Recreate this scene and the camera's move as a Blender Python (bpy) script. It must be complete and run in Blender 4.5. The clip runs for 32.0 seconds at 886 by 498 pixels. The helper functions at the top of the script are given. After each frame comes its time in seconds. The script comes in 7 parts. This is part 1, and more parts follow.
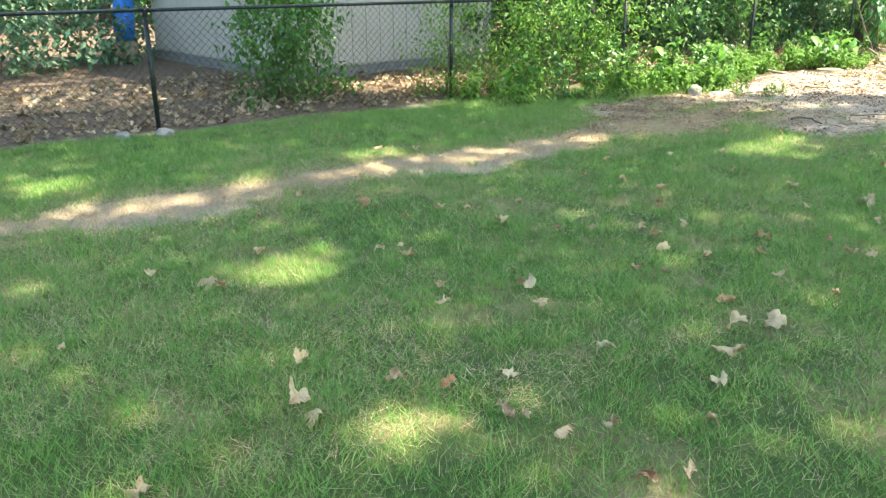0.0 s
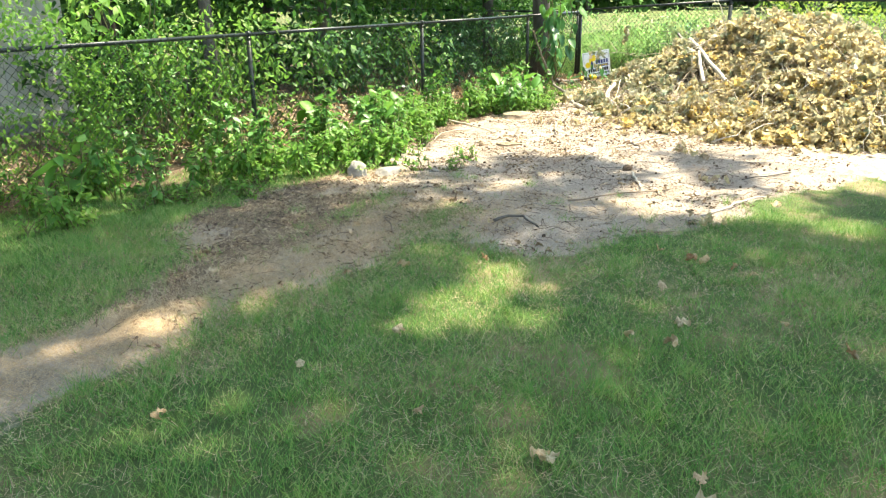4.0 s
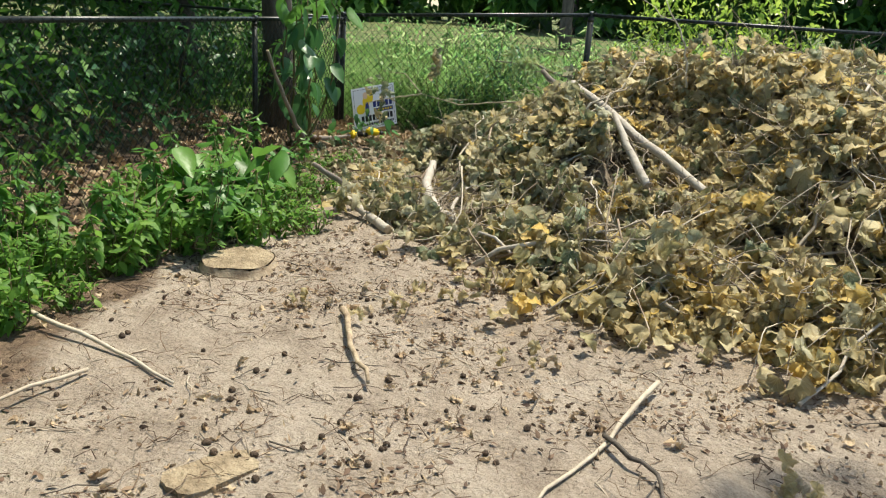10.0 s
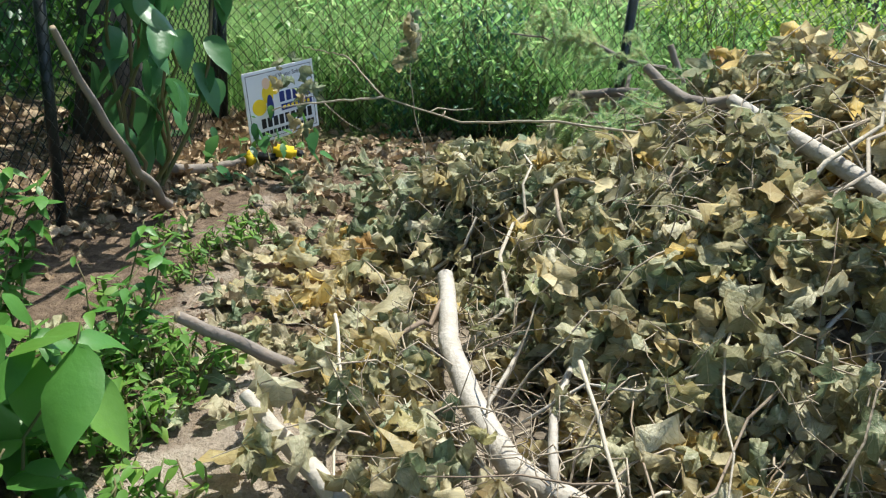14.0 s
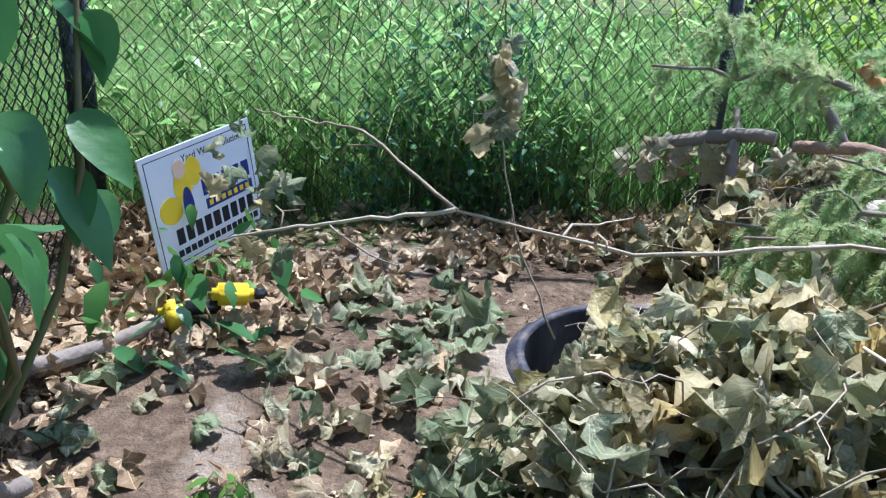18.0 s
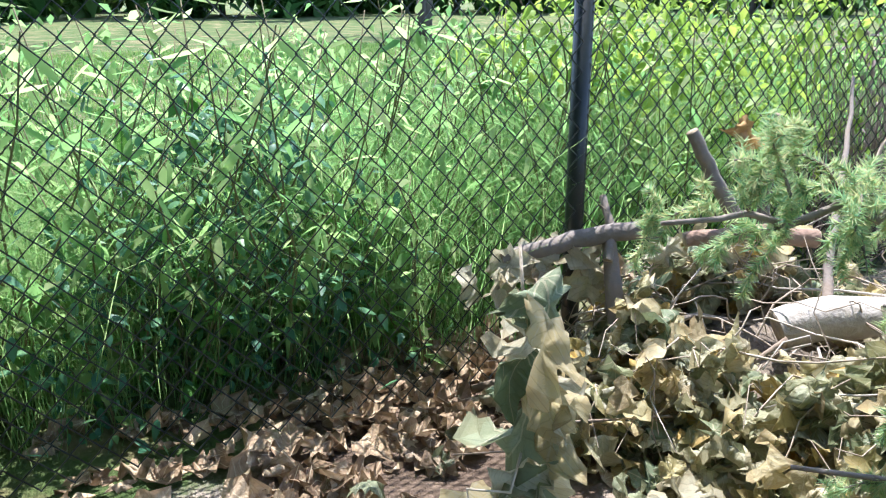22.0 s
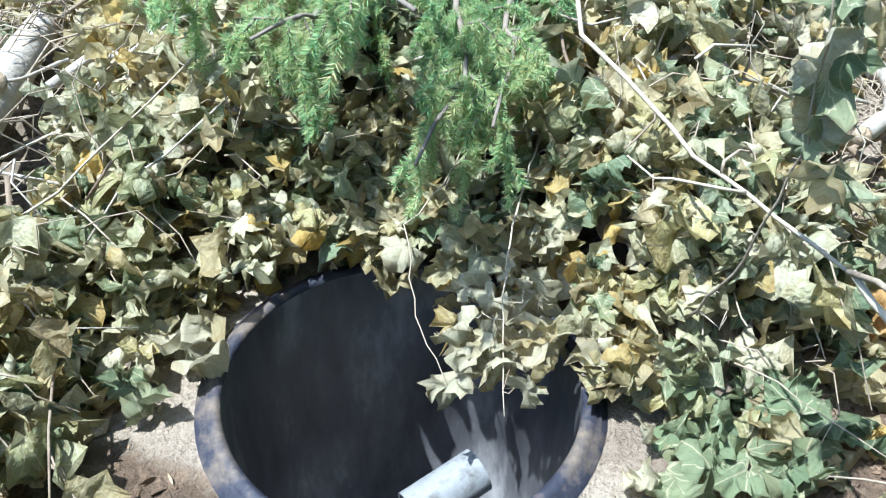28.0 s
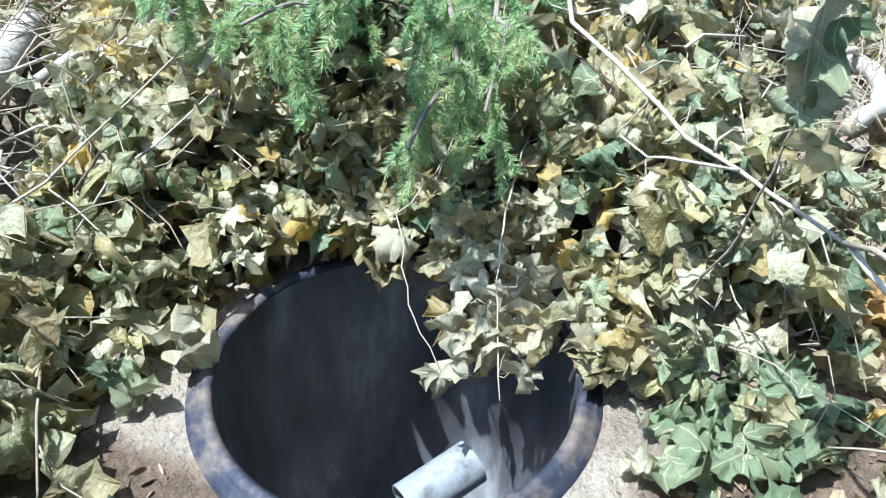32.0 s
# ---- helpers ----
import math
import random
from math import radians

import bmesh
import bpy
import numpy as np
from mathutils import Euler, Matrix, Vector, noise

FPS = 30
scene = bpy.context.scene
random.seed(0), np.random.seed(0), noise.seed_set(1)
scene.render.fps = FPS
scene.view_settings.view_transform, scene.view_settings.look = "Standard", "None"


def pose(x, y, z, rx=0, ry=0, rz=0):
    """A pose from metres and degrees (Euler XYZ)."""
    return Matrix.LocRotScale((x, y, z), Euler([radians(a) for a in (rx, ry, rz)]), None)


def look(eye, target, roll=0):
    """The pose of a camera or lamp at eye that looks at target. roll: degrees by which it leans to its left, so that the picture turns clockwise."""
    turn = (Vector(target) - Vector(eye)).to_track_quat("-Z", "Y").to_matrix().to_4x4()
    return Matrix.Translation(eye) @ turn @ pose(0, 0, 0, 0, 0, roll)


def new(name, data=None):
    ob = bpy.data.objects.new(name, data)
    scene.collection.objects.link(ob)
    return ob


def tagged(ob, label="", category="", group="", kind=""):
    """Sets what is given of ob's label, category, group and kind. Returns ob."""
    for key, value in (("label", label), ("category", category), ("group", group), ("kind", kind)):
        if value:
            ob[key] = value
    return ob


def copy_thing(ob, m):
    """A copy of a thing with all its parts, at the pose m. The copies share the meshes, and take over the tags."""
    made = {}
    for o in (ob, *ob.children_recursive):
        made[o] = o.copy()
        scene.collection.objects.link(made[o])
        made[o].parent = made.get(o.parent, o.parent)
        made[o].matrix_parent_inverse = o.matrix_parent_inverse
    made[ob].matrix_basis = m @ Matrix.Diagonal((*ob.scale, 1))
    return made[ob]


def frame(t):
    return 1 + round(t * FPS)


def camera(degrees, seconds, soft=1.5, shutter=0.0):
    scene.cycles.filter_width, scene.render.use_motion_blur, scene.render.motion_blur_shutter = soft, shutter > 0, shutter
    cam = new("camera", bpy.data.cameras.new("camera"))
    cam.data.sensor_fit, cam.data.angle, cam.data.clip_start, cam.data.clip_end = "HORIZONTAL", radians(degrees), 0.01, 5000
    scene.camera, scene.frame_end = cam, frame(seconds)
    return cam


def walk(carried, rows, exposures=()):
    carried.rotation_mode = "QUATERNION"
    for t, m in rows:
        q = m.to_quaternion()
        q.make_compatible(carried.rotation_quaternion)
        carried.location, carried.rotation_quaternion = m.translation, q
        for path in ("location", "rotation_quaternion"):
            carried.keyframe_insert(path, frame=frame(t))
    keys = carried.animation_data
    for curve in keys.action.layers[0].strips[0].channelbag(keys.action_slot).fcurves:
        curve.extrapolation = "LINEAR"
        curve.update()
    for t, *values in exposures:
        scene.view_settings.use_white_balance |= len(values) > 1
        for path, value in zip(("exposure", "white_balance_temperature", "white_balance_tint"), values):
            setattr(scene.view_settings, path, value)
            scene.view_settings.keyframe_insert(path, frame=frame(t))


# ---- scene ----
cam = camera(59.2, 32.0, 1.2)
PATH = [
    (0, (-0.512, -1.429, 1.513), (0.57, 0.112, 0.84), -0.1),
    (0.5, (-0.237, -1.065, 1.55), (1.015, 0.349, 0.895), -0.6),
    (1, (0.14, -0.734, 1.543), (1.431, 0.639, 0.872), -1.2),
    (1.5, (0.487, -0.449, 1.524), (1.873, 0.83, 0.857), -0.3),
    (2, (0.9, -0.155, 1.549), (2.425, 0.989, 0.944), 0.4),
    (2.5, (1.291, 0.019, 1.588), (2.839, 1.152, 1.024), -0.2),
    (4.5, (3.041, 0.937, 1.526), (4.681, 1.851, 0.838), -0.2),
    (5, (3.466, 1.269, 1.495), (5.188, 2.002, 0.789), 1.1),
    (5.5, (3.961, 1.558, 1.476), (5.704, 2.238, 0.77), 1.0),
    (6, (4.467, 1.794, 1.464), (6.217, 2.447, 0.75), 0.8),
    (6.5, (4.948, 2.055, 1.431), (6.714, 2.63, 0.687), 1.1),
    (7, (5.479, 2.296, 1.382), (7.235, 2.872, 0.617), 1.2),
    (7.5, (5.976, 2.54, 1.394), (7.708, 3.132, 0.589), 1.2),
    (8, (6.42, 2.81, 1.43), (8.159, 3.374, 0.619), 1.7),
    (8.5, (6.865, 2.989, 1.437), (8.668, 3.568, 0.793), 2.8),
    (9, (7.281, 3.123, 1.453), (9.123, 3.661, 0.892), 3.2),
    (9.5, (7.683, 3.324, 1.405), (9.54, 3.797, 0.832), 3.4),
    (10, (8.094, 3.446, 1.371), (9.96, 3.85, 0.775), 3.8),
    (10.5, (8.526, 3.611, 1.391), (10.4, 3.984, 0.801), 4.2),
    (11, (8.886, 3.833, 1.352), (10.765, 4.183, 0.764), 4.4),
    (11.5, (9.262, 4.0, 1.36), (11.147, 4.326, 0.778), 4.4),
    (12, (9.661, 4.122, 1.314), (11.543, 4.421, 0.706), 4.8),
    (12.5, (10.017, 4.261, 1.286), (11.893, 4.537, 0.65), 4.5),
    (13, (10.51, 4.452, 1.168), (12.401, 4.646, 0.547), 4.5),
    (13.5, (10.778, 4.534, 1.305), (12.649, 4.669, 0.612), 5.4),
    (14, (11.205, 4.674, 1.32), (13.064, 4.765, 0.588), 5.1),
    (14.5, (11.546, 4.882, 1.158), (13.426, 4.94, 0.478), 4.1),
    (16.5, (12.475, 5.14, 1.183), (14.349, 5.027, 0.495), 2.8),
    (17, (12.667, 5.252, 1.165), (14.544, 5.155, 0.481), 1.9),
    (17.5, (12.89, 5.389, 1.189), (14.754, 5.225, 0.482), 2.5),
    (18, (13.119, 5.431, 1.166), (14.983, 5.217, 0.473), 2.7),
    (18.5, (13.307, 5.449, 1.185), (15.175, 5.18, 0.523), 2.7),
    (19, (13.496, 5.515, 1.18), (15.323, 5.048, 0.515), 2.3),
    (19.5, (13.618, 5.622, 1.221), (15.365, 4.896, 0.573), 3.0),
    (20, (13.694, 5.65, 1.238), (15.394, 4.815, 0.596), 3.2),
    (20.5, (13.867, 5.588, 1.23), (15.557, 4.75, 0.565), 3.0),
    (21, (14.061, 5.473, 1.209), (15.751, 4.627, 0.556), 1.9),
    (21.5, (14.196, 5.454, 1.18), (15.893, 4.605, 0.548), 1.5),
    (22, (14.422, 5.473, 1.252), (16.081, 4.545, 0.63), -0.3),
    (22.5, (14.734, 5.585, 1.29), (16.25, 4.47, 0.6), 0.2),
    (23, (14.935, 5.532, 1.261), (16.311, 4.28, 0.52), 0.4),
    (23.5, (15.11, 5.482, 1.304), (16.258, 4.04, 0.52), 0.3),
    (24, (15.212, 5.434, 1.33), (16.235, 3.92, 0.54), -0.3),
    (24.5, (15.438, 5.418, 1.391), (16.174, 3.738, 0.593), -0.3),
    (25, (15.72, 5.334, 1.442), (15.954, 3.529, 0.614), 0.1),
    (25.5, (15.743, 5.266, 1.412), (15.54, 3.475, 0.545), -0.1),
    (26, (15.769, 5.307, 1.422), (15.04, 3.661, 0.55), 0.1),
    (26.5, (15.827, 5.405, 1.446), (14.823, 3.962, 0.491), 1.0),
    (28.5, (15.95, 5.482, 1.289), (14.89, 4.34, 0.036), 2.5),
    (29, (15.953, 5.498, 1.274), (14.877, 4.375, 0.017), 2.8),
    (29.5, (15.954, 5.487, 1.276), (14.869, 4.368, 0.022), 2.6),
    (30, (15.958, 5.481, 1.27), (14.862, 4.343, 0.044), 1.9),
    (30.5, (15.954, 5.478, 1.27), (14.863, 4.344, 0.036), 1.5),
    (31, (15.957, 5.488, 1.257), (14.849, 4.349, 0.042), 2.1),
    (31.5, (15.959, 5.483, 1.276), (14.874, 4.331, 0.053), 2.0),
    (32, (15.963, 5.485, 1.277), (14.868, 4.312, 0.084), 2.0),
]
EXPOSURE = [(0, 2.56, 7500, 4), (2.5, 2.38, 7500, 2), (5, 2.1, 7700, 8), (6, 1.72, 7650, 9), (7, 1.5, 7500, 8), (8, 1.34, 7350, 7), (9, 0.94, 7100, 7), (11, 1, 7200, 7), (13, 1.15, 6800, 6), (14.5, 1.1, 6150, 6), (17, 1.42, 5550, 14), (18, 1.36, 5500, 15), (19, 1.62, 5500, 16), (20, 1.55, 5850, 17), (22, 1.82, 5850, 17), (23, 1.78, 5850, 17), (25, 1.65, 6500, 13), (26, 1.35, 6600, 10), (28.5, 1.6, 5250, 5), (32, 1.6, 5250, 5)]
walk(cam, [(t, look(eye, target, roll)) for t, eye, target, roll in PATH], EXPOSURE)

# ---- world, sun ----
SUN_AZ, SUN_EL = Vector((0.90, -0.43)).normalized(), 68.0
sun_dir = Vector((SUN_AZ.x * math.cos(radians(SUN_EL)), SUN_AZ.y * math.cos(radians(SUN_EL)), math.sin(radians(SUN_EL))))
world = bpy.data.worlds.new("sky")
scene.world = world
world.use_nodes = True
_n = world.node_tree
_sky = _n.nodes.new("ShaderNodeTexSky")
_sky.sky_type, _sky.sun_disc = "NISHITA", False
_sky.sun_elevation, _sky.sun_rotation = radians(SUN_EL), math.atan2(SUN_AZ.x, SUN_AZ.y)
_n.links.new(_sky.outputs[0], _n.nodes["Background"].inputs[0])
_n.nodes["Background"].inputs[1].default_value = 0.15
sun = new("sun", bpy.data.lights.new("sun", "SUN"))
sun.data.energy, sun.data.angle, sun.data.color = 3.7, radians(0.6), (1.0, 0.96, 0.89)
sun.matrix_world = look(sun_dir * 30, (0, 0, 0))


# ---- materials ----
def veined(t, tone):
    """Paler ribs that fan out from the stalk, and a browner rim, over a leaf's own plane."""
    def calc(op, a, b=0.0):
        n = t.nodes.new("ShaderNodeMath")
        n.operation = op
        for k, x in enumerate((a, b)):
            if isinstance(x, (int, float)):
                n.inputs[k].default_value = x
            else:
                t.links.new(x, n.inputs[k])
        return n.outputs[0]

    def blend(fac, a, colour, how):
        n = t.nodes.new("ShaderNodeMix")
        n.data_type, n.blend_type = "RGBA", how
        t.links.new(fac, n.inputs[0])
        t.links.new(a, n.inputs[6])
        n.inputs[7].default_value = (*colour, 1)
        return n.outputs[2]

    at = t.nodes.new("ShaderNodeAttribute")
    at.attribute_name = "blade"
    sp = t.nodes.new("ShaderNodeSeparateXYZ")
    t.links.new(at.outputs["Vector"], sp.inputs[0])
    u, v = sp.outputs[0], sp.outputs[1]
    r = calc("SQRT", calc("ADD", calc("MULTIPLY", u, u), calc("MULTIPLY", v, v)))
    off = calc("MULTIPLY", calc("ABSOLUTE", calc("SINE", calc("MULTIPLY", calc("ARCTAN2", v, u), 4.5))), r)
    rib = calc("MULTIPLY", calc("LESS_THAN", off, 0.045), calc("GREATER_THAN", r, 0.02))
    side = calc("ABSOLUTE", calc("SINE", calc("MULTIPLY", calc("SUBTRACT", u, calc("MULTIPLY", calc("ABSOLUTE", v), 0.7)), 26.0)))
    fine = calc("MULTIPLY", calc("LESS_THAN", side, 0.2), calc("GREATER_THAN", r, 0.02))
    w = calc("SUBTRACT", u, 0.3)
    rim = calc("SQRT", calc("ADD", calc("MULTIPLY", w, w), calc("MULTIPLY", v, v)))
    edge = calc("MULTIPLY", calc("GREATER_THAN", rim, 0.43), 0.35)
    tone = blend(calc("MULTIPLY", rib, 0.55), tone, (0.62, 0.56, 0.38), "MIX")
    tone = blend(calc("MULTIPLY", fine, 0.3), tone, (0.5, 0.47, 0.4), "MULTIPLY")
    return blend(edge, tone, (0.62, 0.48, 0.32), "MULTIPLY")


def material(name, colours, scale=6.0, rough=0.85, bump=0.25, bump_scale=40.0, random_by="", spread=0.0, spec=0.3, metal=0.0, thin=0.0, detail=6.0, stretch=(1, 1, 1), veins=False):
    """Node material: a noise ramp over the colours, fine bump, a random shade per object or island, and light that passes through thin leaves."""
    m = bpy.data.materials.new(name)
    m.use_nodes = True
    t = m.node_tree
    bsdf, out = t.nodes["Principled BSDF"], t.nodes["Material Output"]
    co = t.nodes.new("ShaderNodeTexCoord")
    mp = t.nodes.new("ShaderNodeMapping")
    mp.inputs["Scale"].default_value = stretch
    t.links.new(co.outputs["Object"], mp.inputs[0])
    n1 = t.nodes.new("ShaderNodeTexNoise")
    n1.inputs["Scale"].default_value, n1.inputs["Detail"].default_value = scale, detail
    n1.inputs["Roughness"].default_value = 0.65
    t.links.new(mp.outputs[0], n1.inputs["Vector"])
    fac = n1.outputs["Fac"]
    if random_by:
        if random_by == "island":
            r = t.nodes.new("ShaderNodeNewGeometry").outputs["Random Per Island"]
        else:
            r = t.nodes.new("ShaderNodeObjectInfo").outputs["Random"]
        mx = t.nodes.new("ShaderNodeMix")
        mx.inputs[0].default_value = spread
        t.links.new(fac, mx.inputs[2])
        t.links.new(r, mx.inputs[3])
        fac = mx.outputs[0]
    ramp = t.nodes.new("ShaderNodeValToRGB")
    e = ramp.color_ramp.elements
    lo, hi = (0.05, 0.95) if spread > 0.5 else (0.3, 0.7)
    e[0].position, e[0].color = lo, (*colours[0], 1)
    e[1].position, e[1].color = hi, (*colours[-1], 1)
    for i, c in enumerate(colours[1:-1], 1):
        k = e.new(lo + (hi - lo) * i / (len(colours) - 1))
        k.color = (*c, 1)
    t.links.new(fac, ramp.inputs[0])
    tone = ramp.outputs[0]
    if veins:
        tone = veined(t, tone)
    t.links.new(tone, bsdf.inputs["Base Color"])
    bsdf.inputs["Roughness"].default_value, bsdf.inputs["Metallic"].default_value = rough, metal
    bsdf.inputs["Specular IOR Level"].default_value = spec
    if bump:
        n2 = t.nodes.new("ShaderNodeTexNoise")
        n2.inputs["Scale"].default_value, n2.inputs["Detail"].default_value = bump_scale, 5
        t.links.new(mp.outputs[0], n2.inputs["Vector"])
        b = t.nodes.new("ShaderNodeBump")
        b.inputs["Strength"].default_value, b.inputs["Distance"].default_value = bump, 0.02
        t.links.new(n2.outputs["Fac"], b.inputs["Height"])
        t.links.new(b.outputs[0], bsdf.inputs["Normal"])
    if thin:
        tr = t.nodes.new("ShaderNodeBsdfTranslucent")
        ms = t.nodes.new("ShaderNodeMixShader")
        ms.inputs[0].default_value = thin
        t.links.new(tone, tr.inputs[0])
        t.links.new(bsdf.outputs[0], ms.inputs[1])
        t.links.new(tr.outputs[0], ms.inputs[2])
        t.links.new(ms.outputs[0], out.inputs[0])
    return m


GRASS = material("grass_blades", [(0.06, 0.195, 0.04), (0.12, 0.295, 0.058), (0.24, 0.375, 0.09), (0.50, 0.45, 0.22)], 1.5, 0.5, 0, random_by="island", spread=0.6, thin=0.3)
STRAW = material("dry_grass", [(0.42, 0.30, 0.17), (0.62, 0.49, 0.31), (0.34, 0.23, 0.12), (0.70, 0.60, 0.42)], 3.0, 0.8, 0, random_by="island", spread=0.6, thin=0.2)
TALL = material("tall_grass", [(0.16, 0.33, 0.11), (0.22, 0.41, 0.13), (0.32, 0.49, 0.17), (0.42, 0.52, 0.24)], 1.1, 0.75, 0, random_by="island", spread=0.4, spec=0.15, thin=0.7)
MEADOW = material("meadow_blades", [(0.12, 0.27, 0.06), (0.19, 0.34, 0.08), (0.28, 0.40, 0.12)], 0.5, 0.7, 0, random_by="island", spread=0.5, spec=0.15, thin=0.5)
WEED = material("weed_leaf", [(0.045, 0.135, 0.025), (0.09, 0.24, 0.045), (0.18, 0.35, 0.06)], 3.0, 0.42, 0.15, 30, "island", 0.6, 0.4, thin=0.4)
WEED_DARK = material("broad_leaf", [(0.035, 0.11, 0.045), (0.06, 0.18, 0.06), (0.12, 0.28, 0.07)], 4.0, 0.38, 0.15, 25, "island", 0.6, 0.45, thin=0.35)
FERN = material("small_weed", [(0.08, 0.20, 0.035), (0.16, 0.33, 0.06), (0.29, 0.45, 0.085)], 3.0, 0.5, 0, random_by="island", spread=0.6, thin=0.55)
BRIGHT = material("yellow_green_weed", [(0.20, 0.34, 0.05), (0.33, 0.48, 0.08), (0.46, 0.56, 0.12)], 3.0, 0.5, 0, random_by="island", spread=0.6, thin=0.55)
WOODS = material("woodland_leaf", [(0.03, 0.09, 0.02), (0.06, 0.17, 0.035), (0.13, 0.28, 0.05)], 0.8, 0.5, 0, random_by="island", spread=0.5, thin=0.45)
CROWN = material("crown_leaf", [(0.05, 0.12, 0.02), (0.10, 0.20, 0.035)], 2.0, 0.5, 0, random_by="island", spread=0.5, thin=0.42)
DRY_LEAF = material("dry_leaf", [(0.33, 0.26, 0.14), (0.57, 0.49, 0.28), (0.45, 0.42, 0.24), (0.74, 0.66, 0.43), (0.58, 0.50, 0.29), (0.70, 0.52, 0.17), (0.42, 0.37, 0.21), (0.66, 0.55, 0.30)], 16.0, 0.6, 0.5, 70, "island", 0.86, 0.35, thin=0.55, veins=True)
WILTED = material("wilted_leaf", [(0.14, 0.20, 0.11), (0.28, 0.31, 0.17), (0.50, 0.47, 0.30), (0.36, 0.36, 0.21), (0.60, 0.555, 0.39), (0.19, 0.25, 0.145), (0.46, 0.40, 0.18), (0.34, 0.315, 0.19)], 16.0, 0.5, 0.5, 70, "island", 0.86, 0.4, thin=0.36, veins=True)
LIMP_GREEN = material("limp_green_leaf", [(0.12, 0.175, 0.09), (0.21, 0.265, 0.145), (0.34, 0.35, 0.21)], 14.0, 0.55, 0.5, 70, "object", 0.6, 0.35, thin=0.25, veins=True)
LIMP_LITTER = material("limp_litter", [(0.12, 0.17, 0.09), (0.22, 0.26, 0.14), (0.40, 0.37, 0.23), (0.28, 0.21, 0.13), (0.17, 0.22, 0.12)], 14.0, 0.6, 0.5, 70, "island", 0.8, 0.35, thin=0.2, veins=True)
BROWN_LEAF = material("brown_litter", [(0.17, 0.115, 0.068), (0.37, 0.265, 0.16), (0.56, 0.44, 0.29), (0.27, 0.19, 0.115)], 16.0, 0.75, 0.5, 70, "island", 0.84, thin=0.15, veins=True)
PALE_LEAF = material("fallen_leaf", [(0.46, 0.28, 0.13), (0.64, 0.49, 0.28), (0.36, 0.18, 0.08), (0.72, 0.60, 0.39), (0.50, 0.29, 0.14)], 14.0, 0.7, 0.6, 70, "object", 0.75, veins=True)
NEEDLE = material("spruce_needle", [(0.20, 0.40, 0.21), (0.34, 0.53, 0.25), (0.52, 0.60, 0.29), (0.64, 0.58, 0.31)], 3.5, 0.5, 0, random_by="island", spread=0.35, thin=0.45)
BARK = material("tree_bark", [(0.045, 0.038, 0.032), (0.10, 0.085, 0.07), (0.16, 0.14, 0.12)], 9.0, 0.95, 0.9, 22, stretch=(1, 1, 0.25))
GREY_BARK = material("grey_bark", [(0.15, 0.125, 0.105), (0.22, 0.19, 0.16), (0.27, 0.215, 0.165)], 9.0, 0.85, 0.3, 60)
RED_BARK = material("red_brown_bark", [(0.16, 0.10, 0.075), (0.30, 0.20, 0.14), (0.22, 0.17, 0.14)], 12.0, 0.85, 0.4, 60)
PALE_BARK = material("pale_bark", [(0.33, 0.29, 0.24), (0.45, 0.41, 0.35), (0.38, 0.34, 0.28), (0.52, 0.48, 0.41)], 9.0, 0.75, 0.3, 60)
TWIG = material("twig_bark", [(0.20, 0.15, 0.105), (0.35, 0.29, 0.215), (0.50, 0.44, 0.34)], 10.0, 0.8, 0.3, 60, "object", 0.5)
CUT_WOOD = material("cut_wood", [(0.20, 0.14, 0.09), (0.38, 0.30, 0.20), (0.46, 0.38, 0.27)], 16.0, 0.85, 0.6, 45)
FENCE = material("black_vinyl_coating", [(0.010, 0.014, 0.013), (0.020, 0.028, 0.026)], 8.0, 0.38, 0.05, 60, spec=0.5)
SIDING = material("cream_siding", [(0.40, 0.37, 0.31), (0.47, 0.44, 0.38)], 2.0, 0.75, 0.08, 50)
FOOTING = material("grey_footing", [(0.16, 0.15, 0.14), (0.28, 0.27, 0.25)], 9.0, 0.9, 0.4, 40)
BLACK_PLASTIC = material("black_plastic", [(0.012, 0.013, 0.016), (0.035, 0.037, 0.042)], 6.0, 0.35, 0.12, 25, spec=0.5)
DUSTY_PLASTIC = material("dusty_plastic", [(0.012, 0.015, 0.03), (0.035, 0.038, 0.055), (0.20, 0.16, 0.12)], 7.0, 0.6, 0.3, 30, spec=0.3)
GREEN_PLASTIC = material("green_plastic", [(0.005, 0.028, 0.022), (0.009, 0.045, 0.034)], 8.0, 0.6, 0.1, 40, spec=0.25)
GREEN_RIB = material("worn_green_plastic", [(0.05, 0.14, 0.12), (0.12, 0.24, 0.20)], 20.0, 0.5, 0)
PVC = material("grey_pvc", [(0.17, 0.18, 0.19), (0.26, 0.275, 0.285), (0.09, 0.085, 0.075)], 14.0, 0.5, 0.15, 40)
ROCK = material("field_stone", [(0.14, 0.13, 0.11), (0.26, 0.24, 0.20), (0.34, 0.31, 0.27)], 7.0, 0.9, 0.8, 25)
SUNLIT_SAND = material("sunlit_sand", [(0.30, 0.25, 0.195), (0.40, 0.34, 0.27), (0.22, 0.175, 0.13), (0.36, 0.30, 0.24)], 11.0, 0.95, 0.8, 60)
WHITE_SIGN = material("white_corrugated_plastic", [(0.76, 0.77, 0.80), (0.82, 0.83, 0.85)], 4.0, 0.45, 0.03, 80, spec=0.4)
INK = material("black_ink", [(0.012, 0.012, 0.016), (0.02, 0.02, 0.025)], 5.0, 0.5, 0)
BLUE_INK = material("blue_ink", [(0.02, 0.03, 0.16), (0.03, 0.045, 0.2)], 5.0, 0.5, 0)
YELLOW = material("yellow_print", [(0.80, 0.55, 0.02), (0.85, 0.62, 0.04)], 9.0, 0.5, 0.05)
